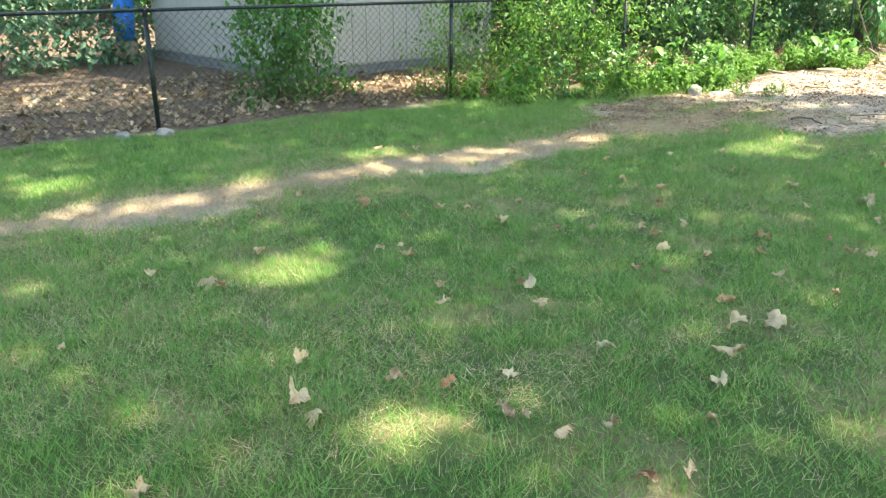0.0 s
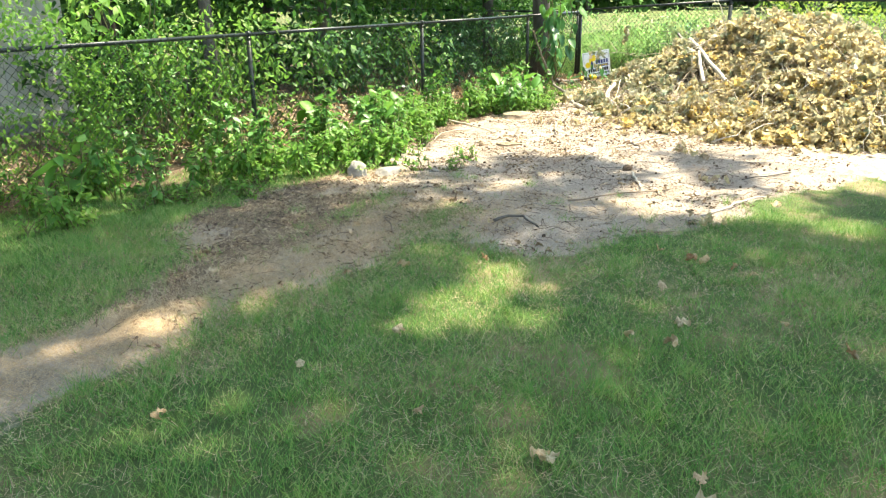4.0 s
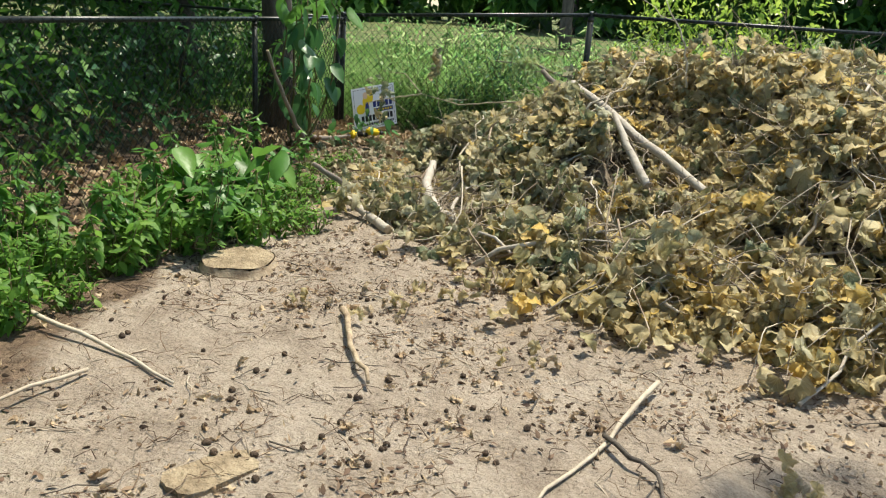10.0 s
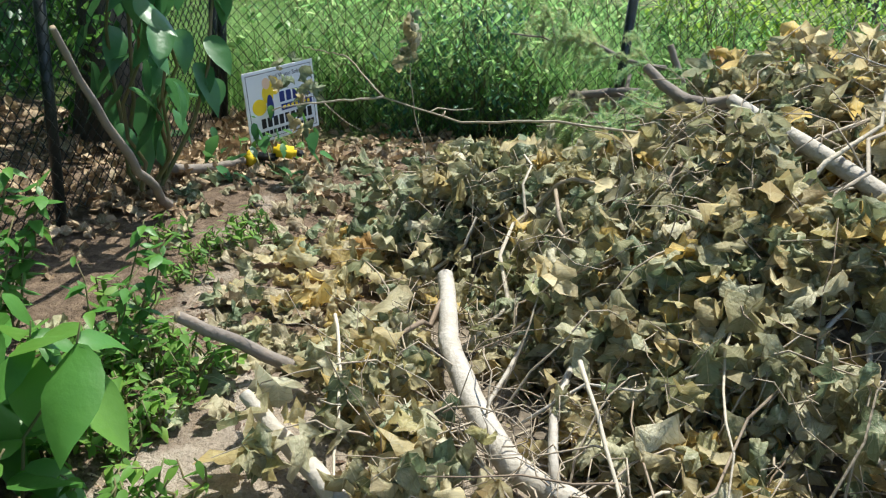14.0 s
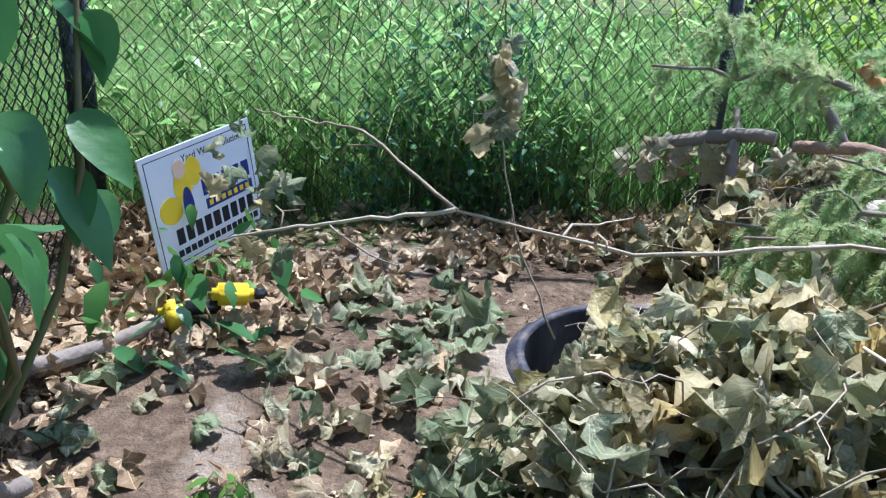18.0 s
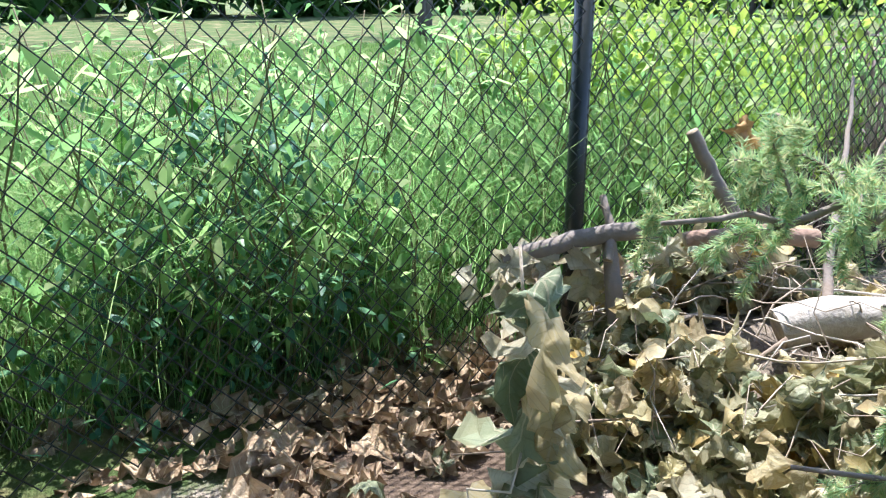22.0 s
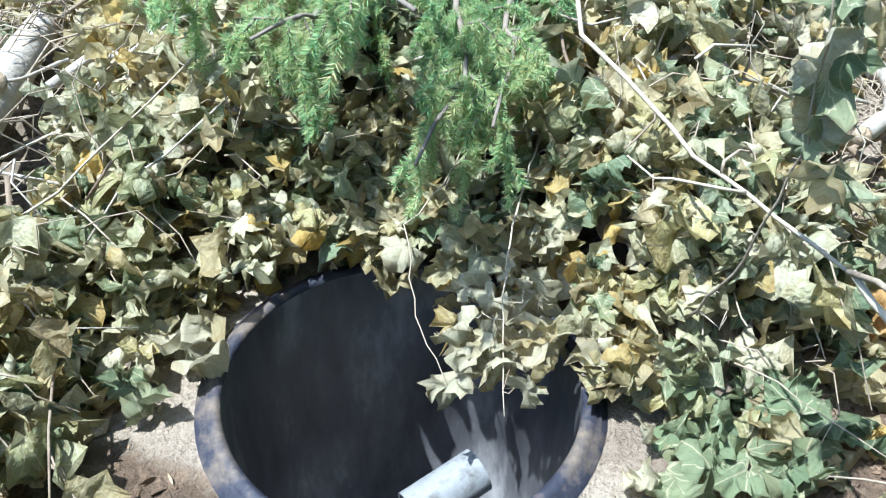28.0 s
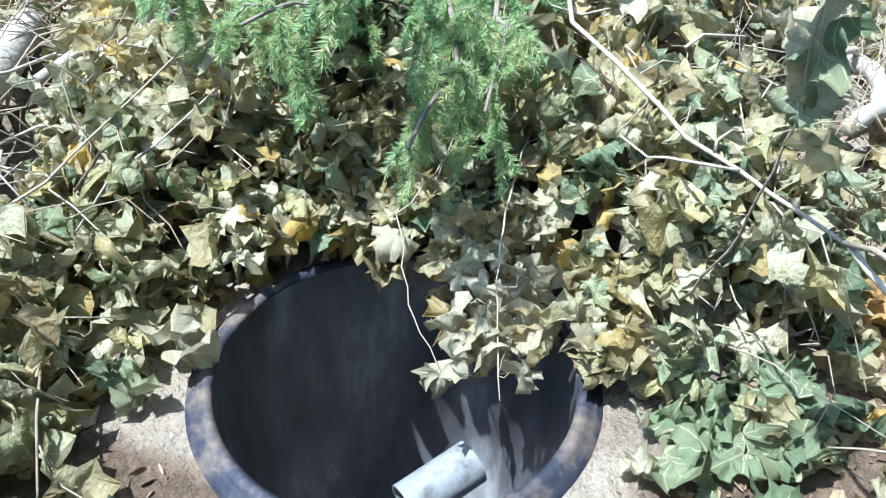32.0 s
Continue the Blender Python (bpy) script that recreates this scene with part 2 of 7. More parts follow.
SKIN_TONE = material("tan_print", [(0.75, 0.50, 0.34), (0.80, 0.56, 0.4)], 9.0, 0.5, 0)
BLUE_PLASTIC = material("blue_plastic", [(0.02, 0.16, 0.55), (0.03, 0.22, 0.65)], 5.0, 0.4, 0)
CONE = material("pine_cone", [(0.05, 0.035, 0.024), (0.13, 0.09, 0.06)], 30.0, 0.9, 0.4, 60, "object", 0.6)
BARREL = material("mottled_barrel_plastic", [(0.03, 0.03, 0.034), (0.10, 0.10, 0.108), (0.34, 0.34, 0.345)], 5.0, 0.45, 0.1, 25, spec=0.5, stretch=(1, 1, 0.3))
LITTER_DARK = material("dark_debris", [(0.06, 0.04, 0.03), (0.14, 0.09, 0.06), (0.28, 0.20, 0.13)], 20.0, 0.9, 0, random_by="island", spread=0.8)
STEM = material("green_stem", [(0.10, 0.14, 0.04), (0.18, 0.12, 0.07)], 6.0, 0.6, 0)
BRUSH_TWIG = material("purple_brush", [(0.22, 0.16, 0.15), (0.40, 0.31, 0.29)], 6.0, 0.85, 0, random_by="island", spread=0.5)


# ---- mesh helpers ----
def np_mesh(name, verts, tris=None, quads=None):
    me = bpy.data.meshes.new(name)
    verts = np.asarray(verts, dtype=np.float32).reshape(-1, 3)
    tris = np.zeros((0, 3), np.int32) if tris is None else np.asarray(tris, np.int32).reshape(-1, 3)
    quads = np.zeros((0, 4), np.int32) if quads is None else np.asarray(quads, np.int32).reshape(-1, 4)
    loops = np.concatenate([tris.ravel(), quads.ravel()])
    start = np.concatenate([np.arange(len(tris)) * 3, len(tris) * 3 + np.arange(len(quads)) * 4])
    me.vertices.add(len(verts))
    me.vertices.foreach_set("co", verts.ravel())
    me.loops.add(len(loops))
    me.loops.foreach_set("vertex_index", loops)
    me.polygons.add(len(start))
    me.polygons.foreach_set("loop_start", start.astype(np.int32))
    me.update(calc_edges=True)
    return me


def smooth(me):
    me.polygons.foreach_set("use_smooth", np.ones(len(me.polygons), bool))
    return me


def thing(name, label, category, at=(0, 0, 0), group="", kind="", turn=0.0):
    ob = new(name)
    ob.matrix_basis = Matrix.Translation(at) @ Matrix.Rotation(turn, 4, "Z")
    return tagged(ob, label, category, group, kind)


def piece(name, me, mat, parent=None, label="", kind=""):
    if mat and not me.materials:
        me.materials.append(mat)
    ob = new(name, me)
    ob.parent = parent
    return tagged(ob, label, kind=kind)


def bm_mesh(name, bm, even=False):
    me = bpy.data.meshes.new(name)
    bm.to_mesh(me)
    bm.free()
    return smooth(me) if even else me


def box_mesh(name, size, centre=(0, 0, 0), bevel=0.0):
    bm = bmesh.new()
    bmesh.ops.create_cube(bm, size=1)
    bmesh.ops.scale(bm, vec=size, verts=bm.verts)
    if bevel:
        bmesh.ops.bevel(bm, geom=bm.edges[:], offset=bevel, segments=2, affect="EDGES")
    bmesh.ops.translate(bm, vec=centre, verts=bm.verts)
    return bm_mesh(name, bm)


def tube(points, radii, sides=8, rough=0.0, rng=None, caps=True):
    """Verts and quads of a bent tapered tube through the points."""
    pts = np.array(points, float)
    n = len(pts)
    radii = np.full(n, radii, float) if np.isscalar(radii) else np.array(radii, float)
    d = np.gradient(pts, axis=0)
    d /= np.linalg.norm(d, axis=1)[:, None] + 1e-9
    up = np.array([0, 0, 1.0]) if abs(d[0][2]) < 0.9 else np.array([1.0, 0, 0])
    verts = []
    for i in range(n):
        a = np.cross(d[i], up)
        a /= np.linalg.norm(a) + 1e-9
        b = np.cross(a, d[i])
        up = b
        ang = np.arange(sides) * 2 * np.pi / sides
        r = radii[i] * (1 + (rough * rng.standard_normal(sides) if rng is not None else 0))
        verts.append(pts[i] + (np.cos(ang) * r)[:, None] * a + (np.sin(ang) * r)[:, None] * b)
    verts = np.concatenate(verts)
    quads = [[i * sides + j, i * sides + (j + 1) % sides, (i + 1) * sides + (j + 1) % sides, (i + 1) * sides + j] for i in range(n - 1) for j in range(sides)]
    tris = []
    if caps:
        k = len(verts)
        verts = np.concatenate([verts, pts[:1], pts[-1:]])
        tris = [[k, (j + 1) % sides, j] for j in range(sides)] + [[k + 1, (n - 1) * sides + j, (n - 1) * sides + (j + 1) % sides] for j in range(sides)]
    return verts, np.array(tris, int).reshape(-1, 3), np.array(quads, int)


def join(parts):
    """One verts, tris, quads out of many."""
    vs, ts, qs, k = [], [], [], 0
    for v, t, q in parts:
        vs.append(v)
        if len(t):
            ts.append(np.asarray(t) + k)
        if len(q):
            qs.append(np.asarray(q) + k)
        k += len(v)
    return np.concatenate(vs), (np.concatenate(ts) if ts else None), (np.concatenate(qs) if qs else None)


def wander(a, b, n, sway, rng, sag=0.0):
    """A crooked line from a to b."""
    a, b = np.array(a, float), np.array(b, float)
    k = np.linspace(0, 1, n)[:, None]
    w = np.cumsum(rng.standard_normal((n, 3)), axis=0) * sway / math.sqrt(n)
    w -= w[0] + (w[-1] - w[0]) * k
    return a + (b - a) * k + w - np.array([0, 0, 1.0]) * sag * 4 * k * (1 - k)


MAPLE = np.array([(0.0, 0.0), (-0.09, 0.10), (-0.13, 0.26), (-0.02, 0.27), (0.05, 0.40), (0.16, 0.43), (0.30, 0.62), (0.36, 0.47), (0.48, 0.45), (0.43, 0.31), (0.41, 0.21), (0.55, 0.235), (0.67, 0.30), (0.72, 0.17), (0.84, 0.15), (1.0, 0.0)])
OVATE = np.array([(0.0, 0.0), (0.12, 0.15), (0.38, 0.24), (0.7, 0.15), (1.0, 0.0)])
LANCE = np.array([(0.0, 0.0), (0.25, 0.09), (0.6, 0.08), (1.0, 0.0)])


def leaf_forms(outline, count, fold, curl, crumple, seed):
    """Curled leaf blades of length one along x: a list of verts, and the shared tris."""
    rng = np.random.default_rng(seed)
    m = len(outline)
    mid = np.stack([np.clip(outline[:, 0], 0, 1), np.zeros(m)], 1)
    flat = np.concatenate([mid, outline[1:-1], outline[1:-1] * [1, -1]])
    tris = []
    for s in (0, 1):
        idx = [0] + [m + s * (m - 2) + i for i in range(m - 2)] + [m - 1]
        for i in range(m - 1):
            for t in ((i, i + 1, idx[i + 1]), (i, idx[i + 1], idx[i])):
                if len(set(t)) == 3:
                    tris.append(t if s == 0 else t[::-1])
    forms = []
    for _ in range(count):
        u, v = flat[:, 0], flat[:, 1]
        z = fold * rng.uniform(0.3, 1.3) * np.abs(v) * rng.choice([1, 1, -1])
        c = curl * rng.uniform(-0.4, 1.2)
        z = z - c * u * u + crumple * rng.standard_normal(len(u)) * (0.3 + np.abs(v) * 2) + 0.4 * c * np.sin(u * 5 + rng.uniform(0, 6)) * v
        forms.append(np.stack([u * (1 - 0.25 * abs(c)), v * (1 - 0.35 * min(1, fold)), z], 1))
    return forms, np.array(tris)


def turns(yaw, pitch, roll):
    """Many rotation matrices, z y x."""
    cy, sy, cp, sp, cr, sr = np.cos(yaw), np.sin(yaw), np.cos(pitch), np.sin(pitch), np.cos(roll), np.sin(roll)
    return np.stack([np.stack([cy * cp, cy * sp * sr - sy * cr, cy * sp * cr + sy * sr], -1), np.stack([sy * cp, sy * sp * sr + cy * cr, sy * sp * cr - cy * sr], -1), np.stack([-sp, cp * sr, cp * cr], -1)], -2)


def blade_mesh(name, v, t, flat):
    """Leaf mesh that keeps each point's place on its flat blade."""
    me = smooth(np_mesh(name, v, t))
    a = me.attributes.new("blade", "FLOAT_VECTOR", "POINT")
    a.data.foreach_set("vector", np.tile(flat, (len(v) // len(flat), 1)).astype(np.float32).ravel())
    return me


def scatter(forms, tris, places, rots, sizes, rng):
    """All the leaves as one set of verts and tris."""
    pick = rng.integers(0, len(forms), len(places))
    base = np.stack(forms)[pick] * np.asarray(sizes)[:, None, None]
    v = np.einsum("nij,nkj->nki", rots, base) + np.asarray(places)[:, None, :]
    k = base.shape[1]
    t = tris[None] + (np.arange(len(places)) * k)[:, None, None]
    return v.reshape(-1, 3), t.reshape(-1, 3)


def blades(places, heights, widths, lean, rng, segs=2):
    """Grass blades as one set of verts, tris and quads."""
    n = len(places)
    az, bend = rng.uniform(0, 2 * np.pi, n), rng.uniform(0, 2 * np.pi, n)
    side = np.stack([np.cos(az), np.sin(az), np.zeros(n)], 1) * (widths / 2)[:, None]
    out = np.stack([np.cos(bend), np.sin(bend), np.zeros(n)], 1) * (heights * lean * rng.uniform(0.2, 1.2, n))[:, None]
    rows = []
    for i in range(segs):
        k = i / segs
        c = places + out * k * k + np.stack([np.zeros(n), np.zeros(n), heights * k], 1)
        rows += [c - side * (1 - 0.5 * k), c + side * (1 - 0.5 * k)]
    rows.append(places + out + np.stack([np.zeros(n), np.zeros(n), heights * (1 - 0.25 * lean)], 1))
    v = np.stack(rows, 1)
    m = v.shape[1]
    o = (np.arange(n) * m)[:, None]
    quads = np.concatenate([o + np.array([[2 * i, 2 * i + 1, 2 * i + 3, 2 * i + 2]]) for i in range(segs - 1)]) if segs > 1 else None
    tris = o + np.array([[2 * segs - 2, 2 * segs - 1, 2 * segs]])
    return v.reshape(-1, 3), tris, quads


def value_noise(x, y, seed=0):
    """Smooth noise of the plan, about -1 to 1."""
    r = np.random.default_rng(seed)
    a = 0
    for i in range(5):
        f, p, q, th = 0.7 * 1.9 ** i, r.uniform(0, 6.28), r.uniform(0, 6.28), r.uniform(0, 3.14)
        a = a + np.sin((x * math.cos(th) + y * math.sin(th)) * f * 2 + p + 1.3 * np.sin(y * f + q)) * np.cos((y * math.cos(th) - x * math.sin(th)) * f * 1.7 + q) * 0.6 ** i
    return a / 1.6


# ---- plan ----
HOLE, HOLE_R = np.array([15.19, 4.52]), 0.40
FENCE_Y, FENCE_X = 6.55, 16.5
TROD = ((14.95, 5.9), (15.55, 5.2))


def to_segment(x, y, a, b):
    ax, ay, bx, by = *a, *b
    k = np.clip(((x - ax) * (bx - ax) + (y - ay) * (by - ay)) / ((bx - ax) ** 2 + (by - ay) ** 2), 0, 1)
    return np.hypot(x - ax - k * (bx - ax), y - ay - k * (by - ay))


def bare(x, y):
    """1 on bare sandy soil, 0 on lawn."""
    wob = 0.28 * value_noise(x * 1.3, y * 1.3, 3)
    patch = np.minimum.reduce([to_segment(x, y, (8.6, 3.6), (14.0, 4.6)) - 1.35, to_segment(x, y, (8.2, 3.2), (9.4, 2.7)) - 1.05, to_segment(x, y, (7.35, 3.0), (8.4, 2.5)) - 0.7, to_segment(x, y, (10.6, 2.6), (13.0, 1.6)) - 1.5, to_segment(x, y, (13, 4.0), (15.2, 4.9)) - 1.3, to_segment(x, y, (15.9, 3), (15.9, -3)) - 0.55, to_segment(x, y, (9.2, 5.1), (11.3, 5.5)) - 0.55])
    strip = np.minimum(to_segment(x, y, (-4.0, 4.1), (4.4, 3.75)) - 0.30 + 0.02 * np.clip(x + 1, 0, 5), to_segment(x, y, (4.4, 3.75), (7.6, 3.9)) - 0.34)
    litter = np.minimum(to_segment(x, y, (6.3, 4.6), (8.0, 4.9)) - 0.5, np.where(x < 16.7, FENCE_Y - 0.1 - y, 9.0))
    return np.clip(0.5 - (np.minimum.reduce([patch, strip, litter]) + wob) * 3.2, 0, 1)


def woods(x, y):
    """1 on the leaf litter behind the long fence and in the fence corner."""
    wob = 0.35 * value_noise(x * 1.1, y * 1.1, 8)
    # the (14.4, 5.05) segment is brown soil, also darkened to stand for shade
    d = np.minimum.reduce([np.where(x < 16.7, FENCE_Y - 0.25 - y, 9.0), to_segment(x, y, (15.4, 5.5), (16.3, 4.4)) - 0.45, to_segment(x, y, (6.3, 4.9), (7.6, 5.1)) - 0.2, to_segment(x, y, (5.0, 4.05), (7.2, 4.45)) - 0.3, to_segment(x, y, (14.4, 5.05), (15.0, 5.15)) - 0.35, to_segment(x, y, (13.9, 5.3), (15.5, 5.5)) - 0.45, to_segment(x, y, (12.4, 5.95), (15.4, 6.2)) - 0.5, to_segment(x, y, (9.6, 5.7), (12.5, 5.9)) - 0.25])
    return np.clip(0.5 - (d + wob) * 2.5, 0, 1)


def ground_z(x, y):
    z = 0.022 * value_noise(x * 1.5, y * 1.5, 1) + 0.008 * value_noise(x * 6, y * 6, 2)
    near = np.exp(-((np.hypot(x - HOLE[0], y - HOLE[1]) / 0.7) ** 2))
    return z * (1 - near)


# ---- ground ----
def build_ground():
    fx, fy = np.arange(-4.0, 18.01, 0.07), np.arange(-4.0, 9.01, 0.07)
    ox = np.concatenate([[-900, -250, -80, -30, -12], fx, [22, 30, 60, 200, 900]])
    oy = np.concatenate([[-900, -250, -80, -30, -12, -7], fy, [12, 18, 30, 60, 200, 900]])
    X, Y = np.meshgrid(ox, oy)
    Z = np.where((X > -4) & (X < 18) & (Y > -4) & (Y < 9), ground_z(X, Y), 0.0)
    dx, dy = X - HOLE[0], Y - HOLE[1]
    r = np.hypot(dx, dy)
    lip = HOLE_R + 0.035
    move = (r < lip) & (r > lip - 0.08)
    X = np.where(move, HOLE[0] + dx / np.maximum(r, 1e-6) * lip, X)
    Y = np.where(move, HOLE[1] + dy / np.maximum(r, 1e-6) * lip, Y)
    h, w = X.shape
    v = np.stack([X, Y, Z], -1).reshape(-1, 3)
    i = np.arange(h * w).reshape(h, w)
    q = np.stack([i[:-1, :-1], i[:-1, 1:], i[1:, 1:], i[1:, :-1]], -1).reshape(-1, 4)
    inside = (r.ravel() <= lip - 0.08)
    q = q[~inside[q].any(1)]
    me = smooth(np_mesh("ground", v, quads=q))
    for key, f in (("bare", bare), ("woods", woods)):
        a = me.attributes.new(key, "FLOAT", "POINT")
        a.data.foreach_set("value", f(v[:, 0], v[:, 1]).astype(np.float32))
    m = bpy.data.materials.new("lawn_and_soil")
    m.use_nodes = True
    t = m.node_tree
    b = t.nodes["Principled BSDF"]
    co = t.nodes.new("ShaderNodeTexCoord")

    def noise_at(scale, detail=8):
        n = t.nodes.new("ShaderNodeTexNoise")
        n.inputs["Scale"].default_value, n.inputs["Detail"].default_value, n.inputs["Roughness"].default_value = scale, detail, 0.7
        t.links.new(co.outputs["Object"], n.inputs["Vector"])
        return n.outputs["Fac"]

    def ramp_of(fac, stops):
        n = t.nodes.new("ShaderNodeValToRGB")
        e = n.color_ramp.elements
        while len(e) < len(stops):
            e.new(0.5)
        for k, (p, c) in zip(e, stops):
            k.position, k.color = p, (*c, 1)
        t.links.new(fac, n.inputs[0])
        return n.outputs[0]

    def mixed(fac, a, c):
        n = t.nodes.new("ShaderNodeMix")
        n.data_type = "RGBA"
        t.links.new(fac, n.inputs[0])
        t.links.new(a, n.inputs[6])
        t.links.new(c, n.inputs[7])
        return n.outputs[2]

    def mask(key, fine):
        n = t.nodes.new("ShaderNodeAttribute")
        n.attribute_name = key
        s = t.nodes.new("ShaderNodeMath")
        s.operation = "ADD"
        t.links.new(n.outputs["Fac"], s.inputs[0])
        o = t.nodes.new("ShaderNodeMath")
        o.operation = "MULTIPLY_ADD"
        o.inputs[1].default_value, o.inputs[2].default_value = 1.2, -0.6
        t.links.new(noise_at(fine), o.inputs[0])
        t.links.new(o.outputs[0], s.inputs[1])
        k = t.nodes.new("ShaderNodeMapRange")
        k.inputs["From Min"].default_value, k.inputs["From Max"].default_value = 0.35, 0.65
        t.links.new(s.outputs[0], k.inputs["Value"])
        return k.outputs[0]

    turf = ramp_of(noise_at(1.3), [(0.3, (0.05, 0.10, 0.028)), (0.5, (0.095, 0.135, 0.045)), (0.6, (0.22, 0.19, 0.095)), (0.72, (0.33, 0.265, 0.15))])
    sand = ramp_of(noise_at(2.6), [(0.34, (0.17, 0.13, 0.095)), (0.44, (0.31, 0.25, 0.19)), (0.54, (0.41, 0.345, 0.27)), (0.70, (0.50, 0.43, 0.345))])
    grit = ramp_of(noise_at(75.0, 5), [(0.30, (0.14, 0.105, 0.075)), (0.42, (0.32, 0.265, 0.205)), (0.58, (0.43, 0.365, 0.29)), (0.72, (0.56, 0.49, 0.40))])
    half_mix = t.nodes.new("ShaderNodeValue")
    half_mix.outputs[0].default_value = 0.45
    sand = mixed(half_mix.outputs[0], sand, grit)
    duff = ramp_of(noise_at(14.0), [(0.3, (0.075, 0.054, 0.038)), (0.5, (0.165, 0.118, 0.082)), (0.68, (0.29, 0.21, 0.145))])
    col = mixed(mask("bare", 9.0), turf, sand)
    col = mixed(mask("woods", 7.0), col, duff)
    t.links.new(col, b.inputs["Base Color"])
    b.inputs["Roughness"].default_value, b.inputs["Specular IOR Level"].default_value = 0.95, 0.15
    bump = t.nodes.new("ShaderNodeBump")
    bump.inputs["Strength"].default_value, bump.inputs["Distance"].default_value = 0.6, 0.008
    t.links.new(noise_at(60.0, 6), bump.inputs["Height"])
    lumps = t.nodes.new("ShaderNodeBump")
    lumps.inputs["Strength"].default_value, lumps.inputs["Distance"].default_value = 1.0, 0.07
    t.links.new(noise_at(13.0, 6), lumps.inputs["Height"])
    t.links.new(lumps.outputs[0], bump.inputs["Normal"])
    t.links.new(bump.outputs[0], b.inputs["Normal"])
    me.materials.append(m)
    tagged(new("ground", me), "lawn with bare sandy soil, a dry trench line and leaf litter", "ground", kind="structure")


build_ground()


def drop(x, y):
    return float(ground_z(np.array(x), np.array(y)))


# ---- chain-link fences ----
def link_fabric(length, height, cell=0.078, wire=0.0031):
    """Woven diamond wire along x, from z 0 to the height, with the tips standing up."""
    cols, rows = int(length / (cell / 2)), int(height / (cell / 2))
    ring = np.array([(1, 0), (-0.5, 0.87), (-0.5, -0.87)]) * wire
    parts = []
    pts_all = []
    for c in range(0, cols, 2):
        x = c * cell / 2 + np.where(np.arange(rows + 1) % 2 == 0, 0.0, cell / 2 * 1.04)
        y = np.where(np.arange(rows + 1) % 2 == 0, wire, -wire)
        pts_all.append(np.stack([x, y, np.arange(rows + 1) * cell / 2], 1))
        pts_all.append(np.stack([c * cell / 2 + cell - (x - c * cell / 2), -y, np.arange(rows + 1) * cell / 2], 1))
    P = np.stack(pts_all)
    P = P[:, :, None, :] + np.stack([ring[:, 0], ring[:, 1], 0 * ring[:, 0]], 1)[None, None]
    n, r = P.shape[:2]
    v = P.reshape(-1, 3)
    base = (np.arange(n) * r * 3)[:, None, None] + (np.arange(r - 1) * 3)[None, :, None]
    q = [np.stack([base + j, base + (j + 1) % 3, base + 3 + (j + 1) % 3, base + 3 + j], -1).reshape(-1, 4) for j in range(3)]
    return np_mesh("fabric", v, quads=np.concatenate(q))


def fence_run(name, label, start, direction, spans, height=1.16, first=True, rise=0.0):
    at = Vector(start)
    run = thing(name, label, "fence", at, turn=math.atan2(direction[1], direction[0]))
    marks = [0.0]
    for s in spans:
        marks.append(marks[-1] + s)
    for i, x in enumerate(marks):
        if i == 0 and not first:
            continue
        r = 0.024 if 0 < i < len(marks) - 1 else 0.031
        v, t, q = tube([(x, 0, -0.1), (x, 0, height - 0.02)], r, 12)
        post = piece("post", smooth(np_mesh("post", v, t, q)), FENCE, run)
        v, t, q = join([tube([(x - 0.02, 0, height + 0.005), (x + 0.02, 0, height + 0.005)], 0.028, 12), tube([(x, 0, height - 0.06), (x, 0, height + 0.02)], [r + 0.004, r * 0.6], 12)])
        piece("loop_cap", smooth(np_mesh("loop_cap", v, t, q)), FENCE, post)
        if i:
            a = marks[i - 1]
            v, t, q = tube([(a, 0, height), (x, 0, height)], 0.0185, 10)
            piece("top_rail", smooth(np_mesh("top_rail", v, t, q)), FENCE, run)
            me = link_fabric(x - a, height + 0.0)
            me.transform(Matrix.Translation((a, -0.03, 0.04)))
            piece("link_fabric", me, FENCE, run, kind="stuff")
    if rise:
        for ob in run.children_recursive:
            for v in ob.data.vertices:
                v.co.z *= 1 + rise * v.co.x / marks[-1]
    return run


fence_run("chain_link_fence", "black vinyl-coated chain-link fence along the lawn edge", (-3.88, FENCE_Y, 0), (1, 0), [2.4, 3.1, 3.6, 3.05, 3.05, 3.05, 2.13])
fence_run("chain_link_fence", "black vinyl-coated chain-link fence behind the basin", (FENCE_X, FENCE_Y, 0), (-0.045, -1), [2.673], 1.2, rise=0.14)
fence_run("chain_link_fence", "black vinyl-coated chain-link fence behind the brush pile", (16.38, 3.88, 0), (0.036, -1), [3.33, 3.05, 3.05, 3.05, 3.05], 1.37, first=False)
fence_run("chain_link_fence", "black chain-link fence running off through the trees", (FENCE_X + 0.12, FENCE_Y + 0.1, 0), (0.25, 1), [3.05] * 4)


